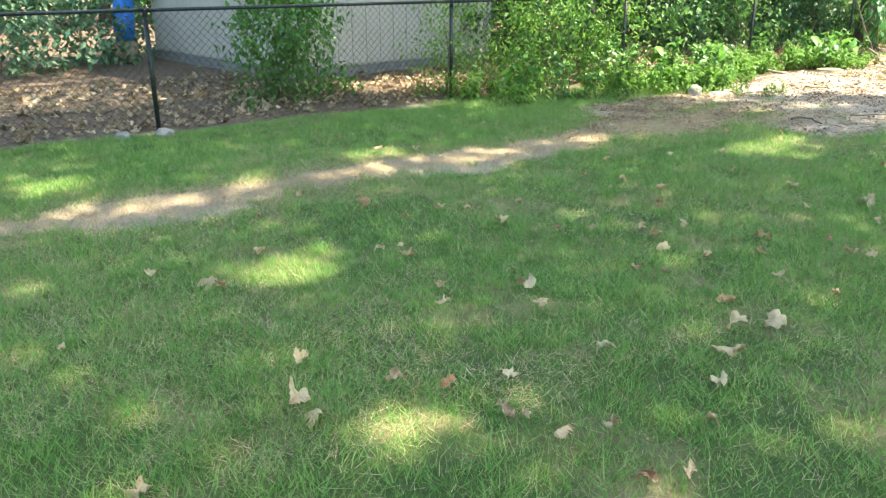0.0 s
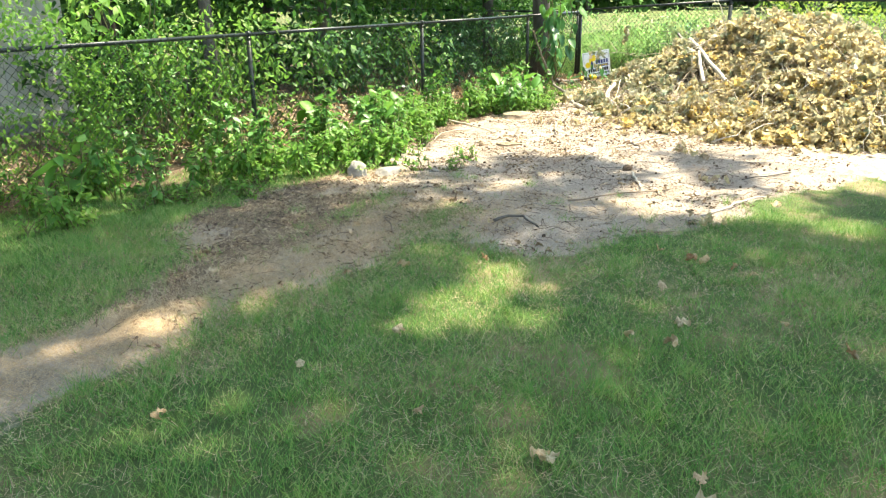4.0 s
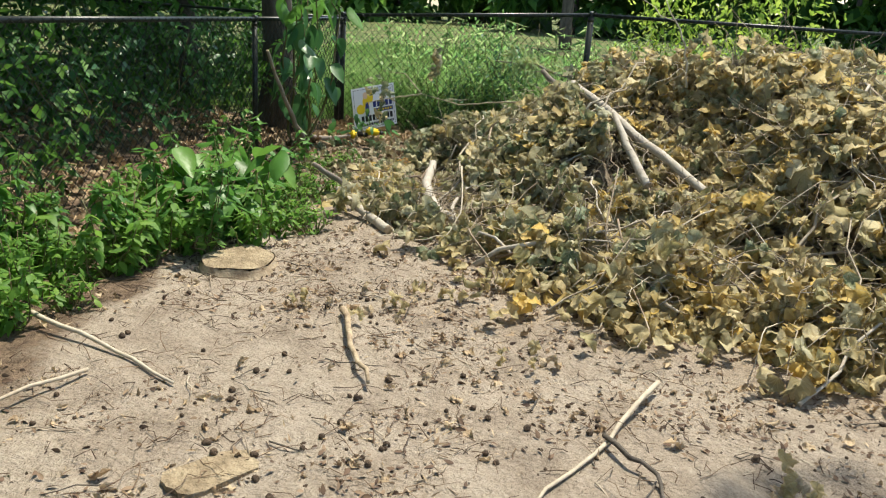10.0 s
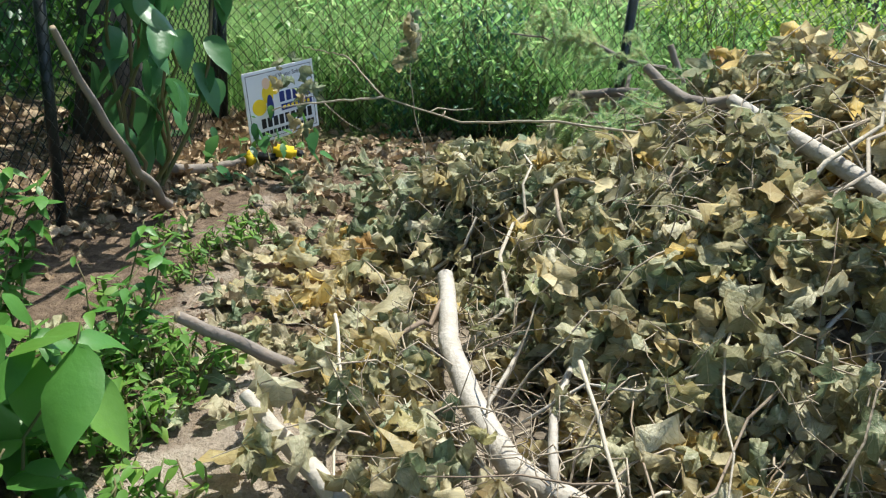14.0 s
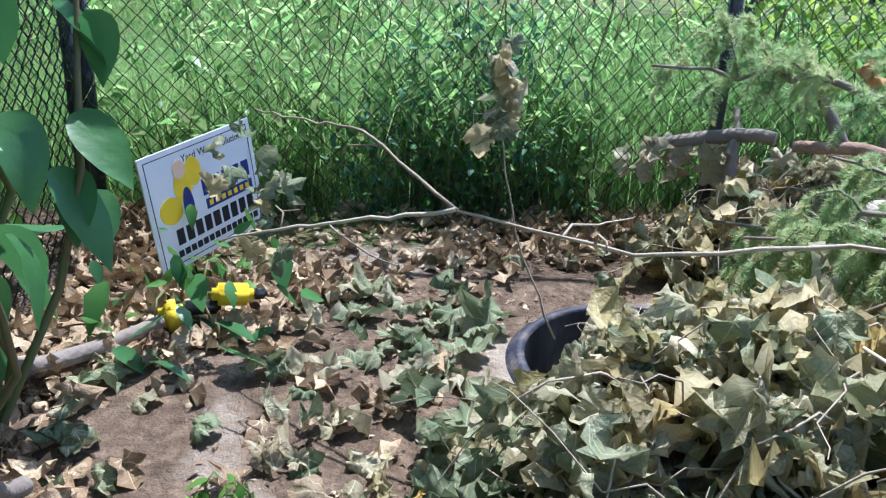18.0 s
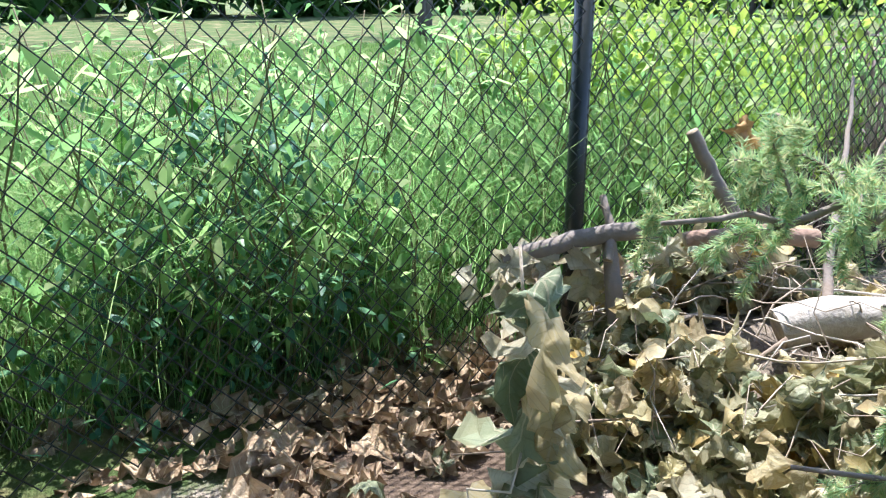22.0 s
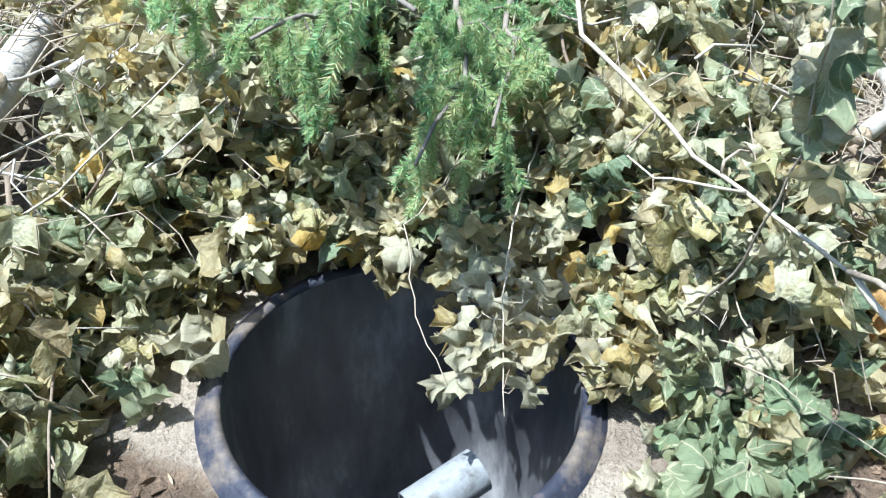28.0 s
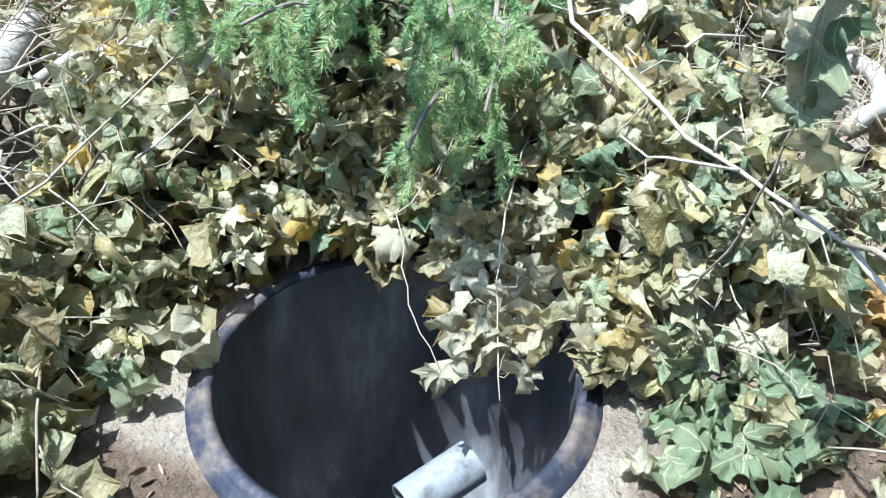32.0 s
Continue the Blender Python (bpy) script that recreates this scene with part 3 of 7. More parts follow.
# ---- house behind the fence ----
def build_house():
    turn = radians(7.7)
    h = thing("house", "cream house wall with vertical board siding behind the fence", "house", (4.25, 9.1, 0), turn=turn)
    piece("footing", box_mesh("footing", (4.0, 4.6, 0.3), (2.0, 2.3, 0.0)), FOOTING, h, "dark grey footing")
    piece("wall", box_mesh("wall", (3.96, 4.56, 3.4), (2.0, 2.3, 1.84)), SIDING, h)
    for i in range(15):
        piece("board", box_mesh("board", (0.261, 0.022, 3.36), (0.15 + i * 0.265, -0.004, 1.85), 0.005), SIDING, h)
    for i in range(17):
        piece("board", box_mesh("board", (0.022, 0.261, 3.36), (-0.004, 0.15 + i * 0.265, 1.85), 0.005), SIDING, h)
    for x in (0.0, 4.0):
        piece("corner_trim", box_mesh("corner_trim", (0.11, 0.11, 3.38), (x, 0.02, 1.86), 0.006), SIDING, h)
    piece("roof", box_mesh("roof", (4.8, 5.4, 0.18), (2.0, 2.3, 3.6), 0.02), FOOTING, h)


build_house()


# ---- catch basin in the ground ----
def build_basin():
    b = thing("catch_basin", "open black plastic catch basin sunk in the sandy soil", "catch basin", (HOLE[0], HOLE[1], 0))
    prof = [(HOLE_R, 0.0), (HOLE_R, 0.028), (HOLE_R + 0.012, 0.034), (HOLE_R + 0.03, 0.03), (HOLE_R + 0.034, 0.02), (HOLE_R + 0.042, 0.02), (HOLE_R + 0.047, 0.006), (HOLE_R + 0.058, 0.004), (HOLE_R + 0.062, -0.05)]
    seg = 72

    def spin(profile, name):
        ang = np.arange(seg) * 2 * np.pi / seg
        v = np.concatenate([np.stack([r * np.cos(ang), r * np.sin(ang), np.full(seg, z)], 1) for r, z in profile])
        q = [[i * seg + j, i * seg + (j + 1) % seg, (i + 1) * seg + (j + 1) % seg, (i + 1) * seg + j] for i in range(len(profile) - 1) for j in range(seg)]
        return smooth(np_mesh(name, v, quads=q))

    piece("rim", spin(prof, "rim"), DUSTY_PLASTIC, b, "dusty ribbed black rim")
    wall = [(HOLE_R, 0.02), (HOLE_R - 0.003, -0.1), (HOLE_R + 0.003, -0.13), (HOLE_R - 0.002, -0.5), (HOLE_R + 0.004, -0.53), (HOLE_R - 0.004, -0.95), (0.01, -0.98)]
    piece("barrel", spin(wall, "barrel"), BARREL, b, "smooth black barrel wall with pale grey mottling")
    d = np.array([-0.75, 0.10, 0.12])
    d /= np.linalg.norm(d)
    a, c = np.array([0.06, 0.10, -0.32]), None
    e = a + d * 0.20
    outer = tube([a, e], 0.057, 28, caps=False)
    inner = tube([a, e], 0.051, 28, caps=False)
    lip = np.concatenate([outer[0][:28], inner[0][:28]])
    lipq = np.array([[j, (j + 1) % 28, 28 + (j + 1) % 28, 28 + j] for j in range(28)])
    v, t, q = join([outer, (inner[0], inner[1], inner[2][:, ::-1]), (lip, np.zeros((0, 3), int), lipq)])
    piece("inlet_pipe", smooth(np_mesh("inlet_pipe", v, t, q)), PVC, b, "short grey plastic inlet pipe")


build_basin()

# ---- leaf shapes in stock ----
MAPLES, MAPLE_T = leaf_forms(MAPLE, 24, 0.6, 0.5, 0.06, 11)
CRISP, _ = leaf_forms(MAPLE, 30, 1.2, 0.9, 0.12, 12)
OVATES, OVATE_T = leaf_forms(OVATE, 12, 0.25, 0.35, 0.012, 13)


def rich_forms(count, seed, roll, crumple, fine=True):
    """Maple blades that roll up, fold and crumple as they wither."""
    rng = np.random.default_rng(seed)
    ring = np.concatenate([MAPLE, MAPLE[-2:0:-1] * [1, -1]])
    out = ring if fine else ring[[i for i in range(30) if min(i, 30 - i) in (0, 2, 4, 6, 8, 10, 12, 15)]]
    m, c = len(out), np.array([0.30, 0.0])
    steps = (0.38, 0.7, 1.0) if fine else (0.55, 1.0)
    flat = np.concatenate([[c], *[c + (out - c) * k for k in steps]])
    tris = [(0, 1 + (j + 1) % m, 1 + j) for j in range(m)]
    for g in range(len(steps) - 1):
        for j in range(m):
            a, b = 1 + g * m + j, 1 + g * m + (j + 1) % m
            tris += [(a, b, b + m), (a, b + m, a + m)]
    forms = []
    for _ in range(count):
        u, v = flat[:, 0] - c[0], flat[:, 1]
        reach, part = np.hypot(*(out - c).T), rng.uniform(0.35, 0.95)
        drawn = np.concatenate([[1.0], np.tile((reach / 0.46) ** (part - 1), len(steps))])
        u, v = u * drawn, v * drawn
        x, y, z = u.copy(), v.copy(), np.zeros(len(u))
        z = z + 0.3 * roll * rng.uniform(-0.4, 1.2) * np.abs(v)
        for _w in range(4):
            g = rng.normal(0, 9, 2)
            z = z + crumple * 0.03 * np.sin(u * g[0] + v * g[1] + rng.uniform(0, 6)) * (0.3 + np.hypot(u, v) * 1.6)
        arc, far = np.arctan2(v, u), np.hypot(u, v)
        z = z + crumple * far * (0.10 * np.sin(arc * 5 + rng.uniform(0, 6)) + 0.06 * np.sin(arc * 9 + rng.uniform(0, 6)))
        z = z + roll * rng.uniform(-0.9, 0.5) * far ** 2 + 0.35 * crumple * rng.uniform(-1, 1) * far ** 3 * np.sin(arc * 3 + rng.uniform(0, 6))
        for _k in range(2):
            th = rng.uniform(0, 3.14)
            s, w = x * math.cos(th) + y * math.sin(th), -x * math.sin(th) + y * math.cos(th)
            kk = roll * rng.normal(0, 1.5) + 1e-3
            ss = np.sin(s * kk) / kk - z * np.sin(s * kk)
            z = z * np.cos(s * kk) + (1 - np.cos(s * kk)) / kk
            x, y = ss * math.cos(th) - w * math.sin(th), ss * math.sin(th) + w * math.cos(th)
        forms.append(np.stack([x + c[0], y, z], 1))
    return forms, np.array(tris), np.pad(flat, ((0, 0), (0, 1)))


RICH, RICH_T, RICH_FLAT = rich_forms(24, 31, 1.5, 1.9)
RICH_DRY, _, _ = rich_forms(24, 32, 2.2, 2.6)
CURLED, CURLED_T, CURLED_FLAT = rich_forms(30, 33, 1.9, 2.2, False)
LANCES, LANCE_T = leaf_forms(LANCE, 8, 0.2, 0.45, 0.01, 14)



def plain_forms(count, seed):
    """Far leaves of two faces, folded at the midrib."""
    rng = np.random.default_rng(seed)
    return [np.array([(0, 0, 0), (0.42, 0.27, z), (1, 0, -0.1), (0.42, -0.27, z)]) for z in rng.uniform(0.02, 0.12, count)], np.array([(0, 2, 1), (0, 3, 2)])


PLAIN, PLAIN_T = plain_forms(8, 16)


# ---- brush pile ----
def over_rim(x, y):
    """How near the basin's middle the leaves reach; they lean over its rim from the pile."""
    d = np.hypot(x - HOLE[0], y - HOLE[1]) + 1e-6
    return 0.47 - 0.15 * np.clip(((HOLE[0] - x) * 0.85 + (HOLE[1] - y) * 0.53) / d, 0, 1)


LONG_BRANCHES = (((14.05, 3.84, 0.88), (12.63, 2.94, 0.46)), ((13.3, 3.5, 0.77), (12.72, 3.25, 0.44)))


def pile_z(x, y):
    """Height of the heap of cut branches."""
    x, y = np.asarray(x, float), np.asarray(y, float)
    ridge = to_segment(x, y, (14.0, 3.3), (13.1, 2.0))
    a = ridge / 1.38
    b = np.hypot((x - 14.85) / 1.2, (y - 3.2) / 1.15)
    c = np.hypot((x - 12.7) / 1.5, (y - 1.55) / 1.1)
    e = np.hypot((x - 14.0) / 1.0, (y - 3.85) / 0.58)
    g = np.hypot((x - 14.52) / 0.5, (y - 4.62) / 0.5)
    f = np.hypot((x - 16.0) / 0.55, (y - 3.55) / 0.62)
    skirt = [0.22 * np.clip(1 - np.hypot(x - cx, y - cy) ** 2 / cr ** 2, 0, 1) for cx, cy, cr in ((12.25, 3.65, 0.32), (11.75, 2.45, 0.4), (12.1, 3.1, 0.55))]
    wob = value_noise(x * 2.2, y * 2.2, 21)
    foot = 0.15 * np.clip(1 - ridge / (1.95 + 0.3 * value_noise(x * 1.7, y * 1.7, 22)), 0, 1) ** 0.5
    top = np.maximum.reduce([1.02 * np.clip(1 - a ** 2, 0, 1) ** 1.2, 0.4 * np.clip(1 - e ** 2, 0, 1) ** 1.1, 0.38 * np.clip(1 - b ** 2, 0, 1) ** 0.7, 0.72 * np.clip(1 - c ** 2, 0, 1) ** 1.1, 0.36 * np.clip(1 - f ** 2, 0, 1) ** 0.7, 0.5 * np.clip(1 - g ** 2, 0, 1) ** 0.7, foot, *skirt])
    gone = np.clip((np.hypot(x - HOLE[0], y - HOLE[1]) - over_rim(x, y) + 0.03) / 0.26, 0, 1)
    for (ax, ay, az), (bx, by, bz) in LONG_BRANCHES:
        k = np.clip(((x - ax) * (bx - ax) + (y - ay) * (by - ay)) / ((bx - ax) ** 2 + (by - ay) ** 2), 0, 1)
        near = np.hypot(x - ax - k * (bx - ax), y - ay - k * (by - ay))
        top = np.minimum(top, az + k * (bz - az) - 0.14 + 0.45 * near + 1.5 * np.clip(near - 0.3, 0, 9))
    return np.clip(top * gone * (1 + 0.17 * wob + 0.11 * value_noise(x * 6, y * 6, 23)), 0, 2)


def pile_points(n, rng, box, least=0.03):
    out = []
    while sum(len(o) for o in out) < n:
        p = np.stack([rng.uniform(box[0], box[1], n), rng.uniform(box[2], box[3], n)], 1)
        out.append(p[pile_z(p[:, 0], p[:, 1]) > least])
    return np.concatenate(out)[:n]


def build_pile():
    rng = np.random.default_rng(5)
    heap = thing("brush_pile", "heap of cut branches with dry curled maple leaves", "brush pile", (13.4, 2.8, 0))
    off = np.array([13.4, 2.8, 0])
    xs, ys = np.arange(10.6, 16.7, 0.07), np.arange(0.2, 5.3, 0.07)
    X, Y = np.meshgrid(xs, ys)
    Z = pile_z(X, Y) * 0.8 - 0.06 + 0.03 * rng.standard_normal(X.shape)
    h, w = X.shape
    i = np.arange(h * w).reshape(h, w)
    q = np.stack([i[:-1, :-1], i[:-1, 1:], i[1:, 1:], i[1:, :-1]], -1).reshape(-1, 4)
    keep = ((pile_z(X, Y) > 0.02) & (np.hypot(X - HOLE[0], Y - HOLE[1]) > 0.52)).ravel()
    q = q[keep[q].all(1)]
    # filler sheet, dark so that the gaps between leaves read as shade
    piece("core", np_mesh("core", np.stack([X, Y, Z], -1).reshape(-1, 3) - off, quads=q), CORE, heap, "dark filler sheet for the shade between the leaves")
    # branches and twigs through the heap
    for k in range(400):
        p = pile_points(1, rng, (10.9, 16.3, 0.6, 4.9))[0]
        a = rng.uniform(0, 6.28)
        ln = rng.uniform(0.3, 1.1)
        d = np.array([math.cos(a), math.sin(a)]) * ln / 2
        e0, e1 = p - d, p + d
        z0, z1 = pile_z(*e0) + rng.uniform(-0.06, 0.06), pile_z(*e1) + rng.uniform(0.0, 0.2)
        pts = wander((*e0, max(0.02, z0)), (*e1, max(0.02, z1)), 8, 0.12, rng)
        if np.hypot(pts[:, 0] - HOLE[0], pts[:, 1] - HOLE[1]).min() < 0.5:
            continue
        r = rng.choice([0.003, 0.005, 0.009, 0.015], p=[0.3, 0.36, 0.24, 0.10])
        v, t, q = tube(pts - off, np.linspace(r, r * 0.45, 8), 6)
        piece("branch", smooth(np_mesh("branch", v, t, q)), TWIG if rng.random() < 0.7 else PALE_BARK, heap)
    # fine twigs, joined
    fine = []
    for p in pile_points(2600, rng, (10.8, 16.5, 0.5, 5.1)):
        a, up, ln = rng.uniform(0, 6.28), rng.normal(0.2, 0.5), rng.uniform(0.1, 0.45)
        e0 = np.array([p[0], p[1], float(pile_z(*p)) + rng.uniform(-0.02, 0.08)])
        e1 = e0 + np.array([math.cos(a) * math.cos(up), math.sin(a) * math.cos(up), math.sin(up)]) * ln
        if (np.hypot(p[0] - HOLE[0], p[1] - HOLE[1]) < 1.3 and rng.random() < 0.6) or np.hypot(e1[0] - HOLE[0], e1[1] - HOLE[1]) < 0.42 or np.hypot(e0[0] - HOLE[0], e0[1] - HOLE[1]) < 0.42:
            continue
        e1[2] = max(e1[2], 0.02)
        fine.append(tube(wander(e0, e1, 6, 0.07, rng) - off, np.linspace(0.0026, 0.0012, 6), 4, caps=False))
    v, t, q = join(fine)
    piece("twig_mass", smooth(np_mesh("twig_mass", v, t, q)), TWIG, heap, "thin pale twigs among the leaves", "stuff")
    # branchlets that arch out of the heap, with limp leaves hanging along them
    stalks, hung = [], []
    for q0 in pile_points(620, rng, (10.9, 16.3, 0.5, 4.9)):
        if np.hypot(q0[0] - HOLE[0], q0[1] - HOLE[1]) < 0.75:
            continue
        a, ln = rng.uniform(0, 6.28), rng.uniform(0.2, 0.55)
        e0 = np.array([q0[0], q0[1], float(pile_z(*q0)) - 0.03])
        e1 = e0 + [ln * math.cos(a), ln * math.sin(a), 0]
        e1[2] = max(0.06, float(pile_z(e1[0], e1[1])) + rng.uniform(0.02, 0.12))
        arch = wander(e0, e1, 7, 0.05, rng, -0.06 - 0.12 * rng.random())
        stalks.append(tube(arch - off, np.linspace(0.004, 0.0015, 7), 5, caps=False))
        for u in rng.uniform(1.5, 6, rng.integers(6, 12)):
            i = min(5, int(u))
            hung.append(arch[i] + (arch[i + 1] - arch[i]) * (u - i) + rng.normal(0, 0.03, 3))
    v, t, q = join(stalks)
    piece("branchlet_mass", smooth(np_mesh("branchlet_mass", v, t, q)), TWIG, heap, "pale leaf-bearing branchlets", "stuff")
    hung = np.array(hung)
    hung = hung[np.all([to_segment(hung[:, 0], hung[:, 1], a, b) > wide * 1.3 for a, b, wide in CLEAR], axis=0)]
    m = len(hung)
    grey = rng.random(m) < np.where(hung[:, 1] > 3.55, 0.75, 0.2)
    rot, size = turns(rng.uniform(0, 6.28, m), rng.normal(1.15, 0.35, m), rng.normal(0, 0.6, m)), rng.uniform(0.075, 0.135, m)
    for sel, mat in ((~grey, DRY_LEAF), (grey, WILTED)):
        v, t = scatter(CURLED, CURLED_T, hung[sel] - off, rot[sel], size[sel], rng)
        piece("hanging_foliage", blade_mesh("hanging_foliage", v, t, CURLED_FLAT), mat, heap, kind="stuff")
    # the rest of the leaves lie in clumps, too thick to pick apart
    c = pile_points(900, rng, (10.7, 16.6, 0.4, 5.2))
    w = rng.integers(0, 900, 7000)
    p = np.concatenate([c[w] + rng.normal(0, 0.075, (7000, 2)), pile_points(5500, rng, (10.7, 16.6, 0.4, 5.2)), pile_points(1400, rng, (12.2, 13.5, 2.3, 4.3)), pile_points(1500, rng, (14.2, 16.2, 3.0, 5.0))])
    n = len(p)
    lift = np.concatenate([rng.uniform(-0.05, 0.09, 900)[w] + rng.normal(0, 0.04, 7000), rng.uniform(-0.07, 0.02, 5500), rng.uniform(0.0, 0.1, 1400), rng.uniform(-0.03, 0.06, 1500)])
    z = np.maximum(pile_z(p[:, 0], p[:, 1]) + lift, 0.015)
    away = np.hypot(p[:, 0] - HOLE[0], p[:, 1] - HOLE[1])
    ok = away > over_rim(p[:, 0], p[:, 1])
    z = np.where(away < 0.5, np.maximum(z, 0.10 + 0.12 * rng.random(n)), z)
    for a, b, wide in CLEAR:
        ok &= to_segment(p[:, 0], p[:, 1], a, b) > wide
    # deep gaps between the clumps
    hollow = value_noise(p[:, 0] * 2.4, p[:, 1] * 2.4, 78) + 0.5 * value_noise(p[:, 0] * 5.5, p[:, 1] * 5.5, 79)
    z = np.where(hollow < -0.42, np.maximum(z - 0.12, 0.015), z)
    ok &= (hollow > -0.42) | (rng.random(n) < 0.4)
    p, z, n = p[ok], z[ok], ok.sum()
    d = np.hypot(p[:, 0] - HOLE[0], p[:, 1] - HOLE[1])
    near = d < 1.15 + 0.35 * value_noise(p[:, 0] * 3, p[:, 1] * 3, 77)
    near |= (p[:, 0] > 15.3) & (p[:, 1] > 2.6)
    near |= (p[:, 0] > 13.3) & (p[:, 1] > 3.6) & (rng.random(n) < 0.75)
    near ^= rng.random(n) < np.where(p[:, 1] > 3.2, 0.36, 0.15)
    rot = turns(rng.uniform(0, 6.28, n), rng.normal(np.where(near, 0.45, 0.7), 0.55, n), rng.normal(0, 0.65, n))
    size = rng.uniform(0.07, 0.13, n) * np.where(near, 1.05, 1.0)
    for sel, mat, nm, lean in ((~near, DRY_LEAF, "dry_foliage", 1), (near, WILTED, "wilted_foliage", 0)):
        v, t = scatter(CURLED if lean else RICH + RICH_DRY, CURLED_T if lean else RICH_T, np.stack([p[sel, 0], p[sel, 1], z[sel]], 1) - off, rot[sel], size[sel], rng)
        piece(nm, blade_mesh(nm, v, t, CURLED_FLAT if lean else RICH_FLAT), mat, heap, kind="stuff")
    return heap


CLEAR = [((14.1, 3.87), (12.6, 2.92), 0.085), ((13.3, 3.5), (12.7, 3.25), 0.07), ((14.05, 4.1), (13.8, 3.9), 0.06), ((13.75, 4.8), (12.9, 4.55), 0.09), ((12.9, 4.55), (12.62, 4.18), 0.12), ((15.92, 3.72), (15.3, 2.8), 0.12), ((15.74, 3.64), (15.24, 2.84), 0.1), ((16.37, 4.17), (15.88, 3.32), 0.08)]
# brown litter tone with the shade of the gaps put into it
CORE = material("pile_gap_shade", [(0.07, 0.056, 0.042), (0.16, 0.13, 0.095), (0.26, 0.21, 0.155)], 14.0, 0.95, 0.7, 50)
HEAP = build_pile()


# ---- lawn blades ----
def build_lawn():
    rng = np.random.default_rng(7)
    out = []
    for n, box, hh in ((400000, (-1.0, 8.5, -0.6, 6.4), 0.078), (30000, (7.5, 12.0, -3.0, 2.2), 0.06), (18000, (-4.0, -1.0, 1.0, 6.4), 0.07)):
        p = np.stack([rng.uniform(box[0], box[1], n), rng.uniform(box[2], box[3], n)], 1)
        b = bare(p[:, 0], p[:, 1])
        thick = 0.5 + 0.5 * value_noise(p[:, 0] * 0.8, p[:, 1] * 0.8, 31) + 0.35 * value_noise(p[:, 0] * 5, p[:, 1] * 5, 32)
        ok = (rng.random(n) > b * 0.985) & (rng.random(n) < 0.55 + 0.6 * thick) & (p[:, 1] < FENCE_Y - 0.1)
        p, thick = p[ok], thick[ok]
        out.append((p, hh * rng.uniform(0.45, 1.1, len(p)) * (0.6 + 0.6 * np.clip(thick, 0, 1))))
    # longer tufts
    c = np.stack([rng.uniform(-0.6, 8.6, 1700), rng.uniform(-0.6, 5.6, 1700)], 1)
    c = c[rng.random(1700) > bare(c[:, 0], c[:, 1]) * 0.93]
    p = np.repeat(c, 36, axis=0) + rng.normal(0, 0.035, (len(c) * 36, 2))
    out.append((p, np.repeat(rng.uniform(0.06, 0.13, len(c)), 36) * rng.uniform(0.6, 1.1, len(p))))
    p, h = np.concatenate([o[0] for o in out]), np.concatenate([o[1] for o in out])
    P = np.stack([p[:, 0], p[:, 1], ground_z(p[:, 0], p[:, 1]) - 0.004], 1)
    v, t, q = blades(P, h, rng.uniform(0.0025, 0.005, len(P)), 0.9, rng, 1)
    me = np_mesh("lawn_grass", v, t, q)
    me.materials.append(GRASS)
    tagged(new("lawn_grass", me), "patchy mown lawn grass, green and thin with dry spots", "grass", kind="stuff")
    n = 145000
    a = rng.random(n)
    p = np.where((rng.random(n) < 0.62)[:, None], np.stack([-4 + a * 11.4, 4.05 - 0.3 * a + rng.normal(0, 0.24, n)], 1), np.stack([8.2 - 9 * rng.random(n) ** 1.5, rng.uniform(-0.5, 5.5, n)], 1))
    more = 24000
    dull = np.stack([rng.uniform(2.5, 7.6, 26000), rng.uniform(-0.2, 3.2, 26000)], 1)
    pale = np.stack([rng.uniform(-1.2, 2.6, 70000), rng.uniform(0.4, 5.8, 70000)], 1)
    p = np.concatenate([p, pale[value_noise(pale[:, 0], pale[:, 1], 36) > -0.05], dull[value_noise(dull[:, 0] * 1.2, dull[:, 1] * 1.2, 35) > -0.1], np.stack([rng.uniform(4.4, 7.8, more), 3.1 + 1.9 * rng.random(more)], 1)])
    n = len(p)
    P = np.stack([p[:, 0], p[:, 1], ground_z(p[:, 0], p[:, 1])], 1)
    v, t, q = blades(P, rng.uniform(0.025, 0.06, n), rng.uniform(0.0018, 0.0034, n), 1.9, rng, 1)
    me = np_mesh("dry_grass", v, t, q)
    me.materials.append(STRAW)
    tagged(new("dry_grass", me), "straw-coloured dead grass along the trench line", "grass", kind="stuff")


build_lawn()


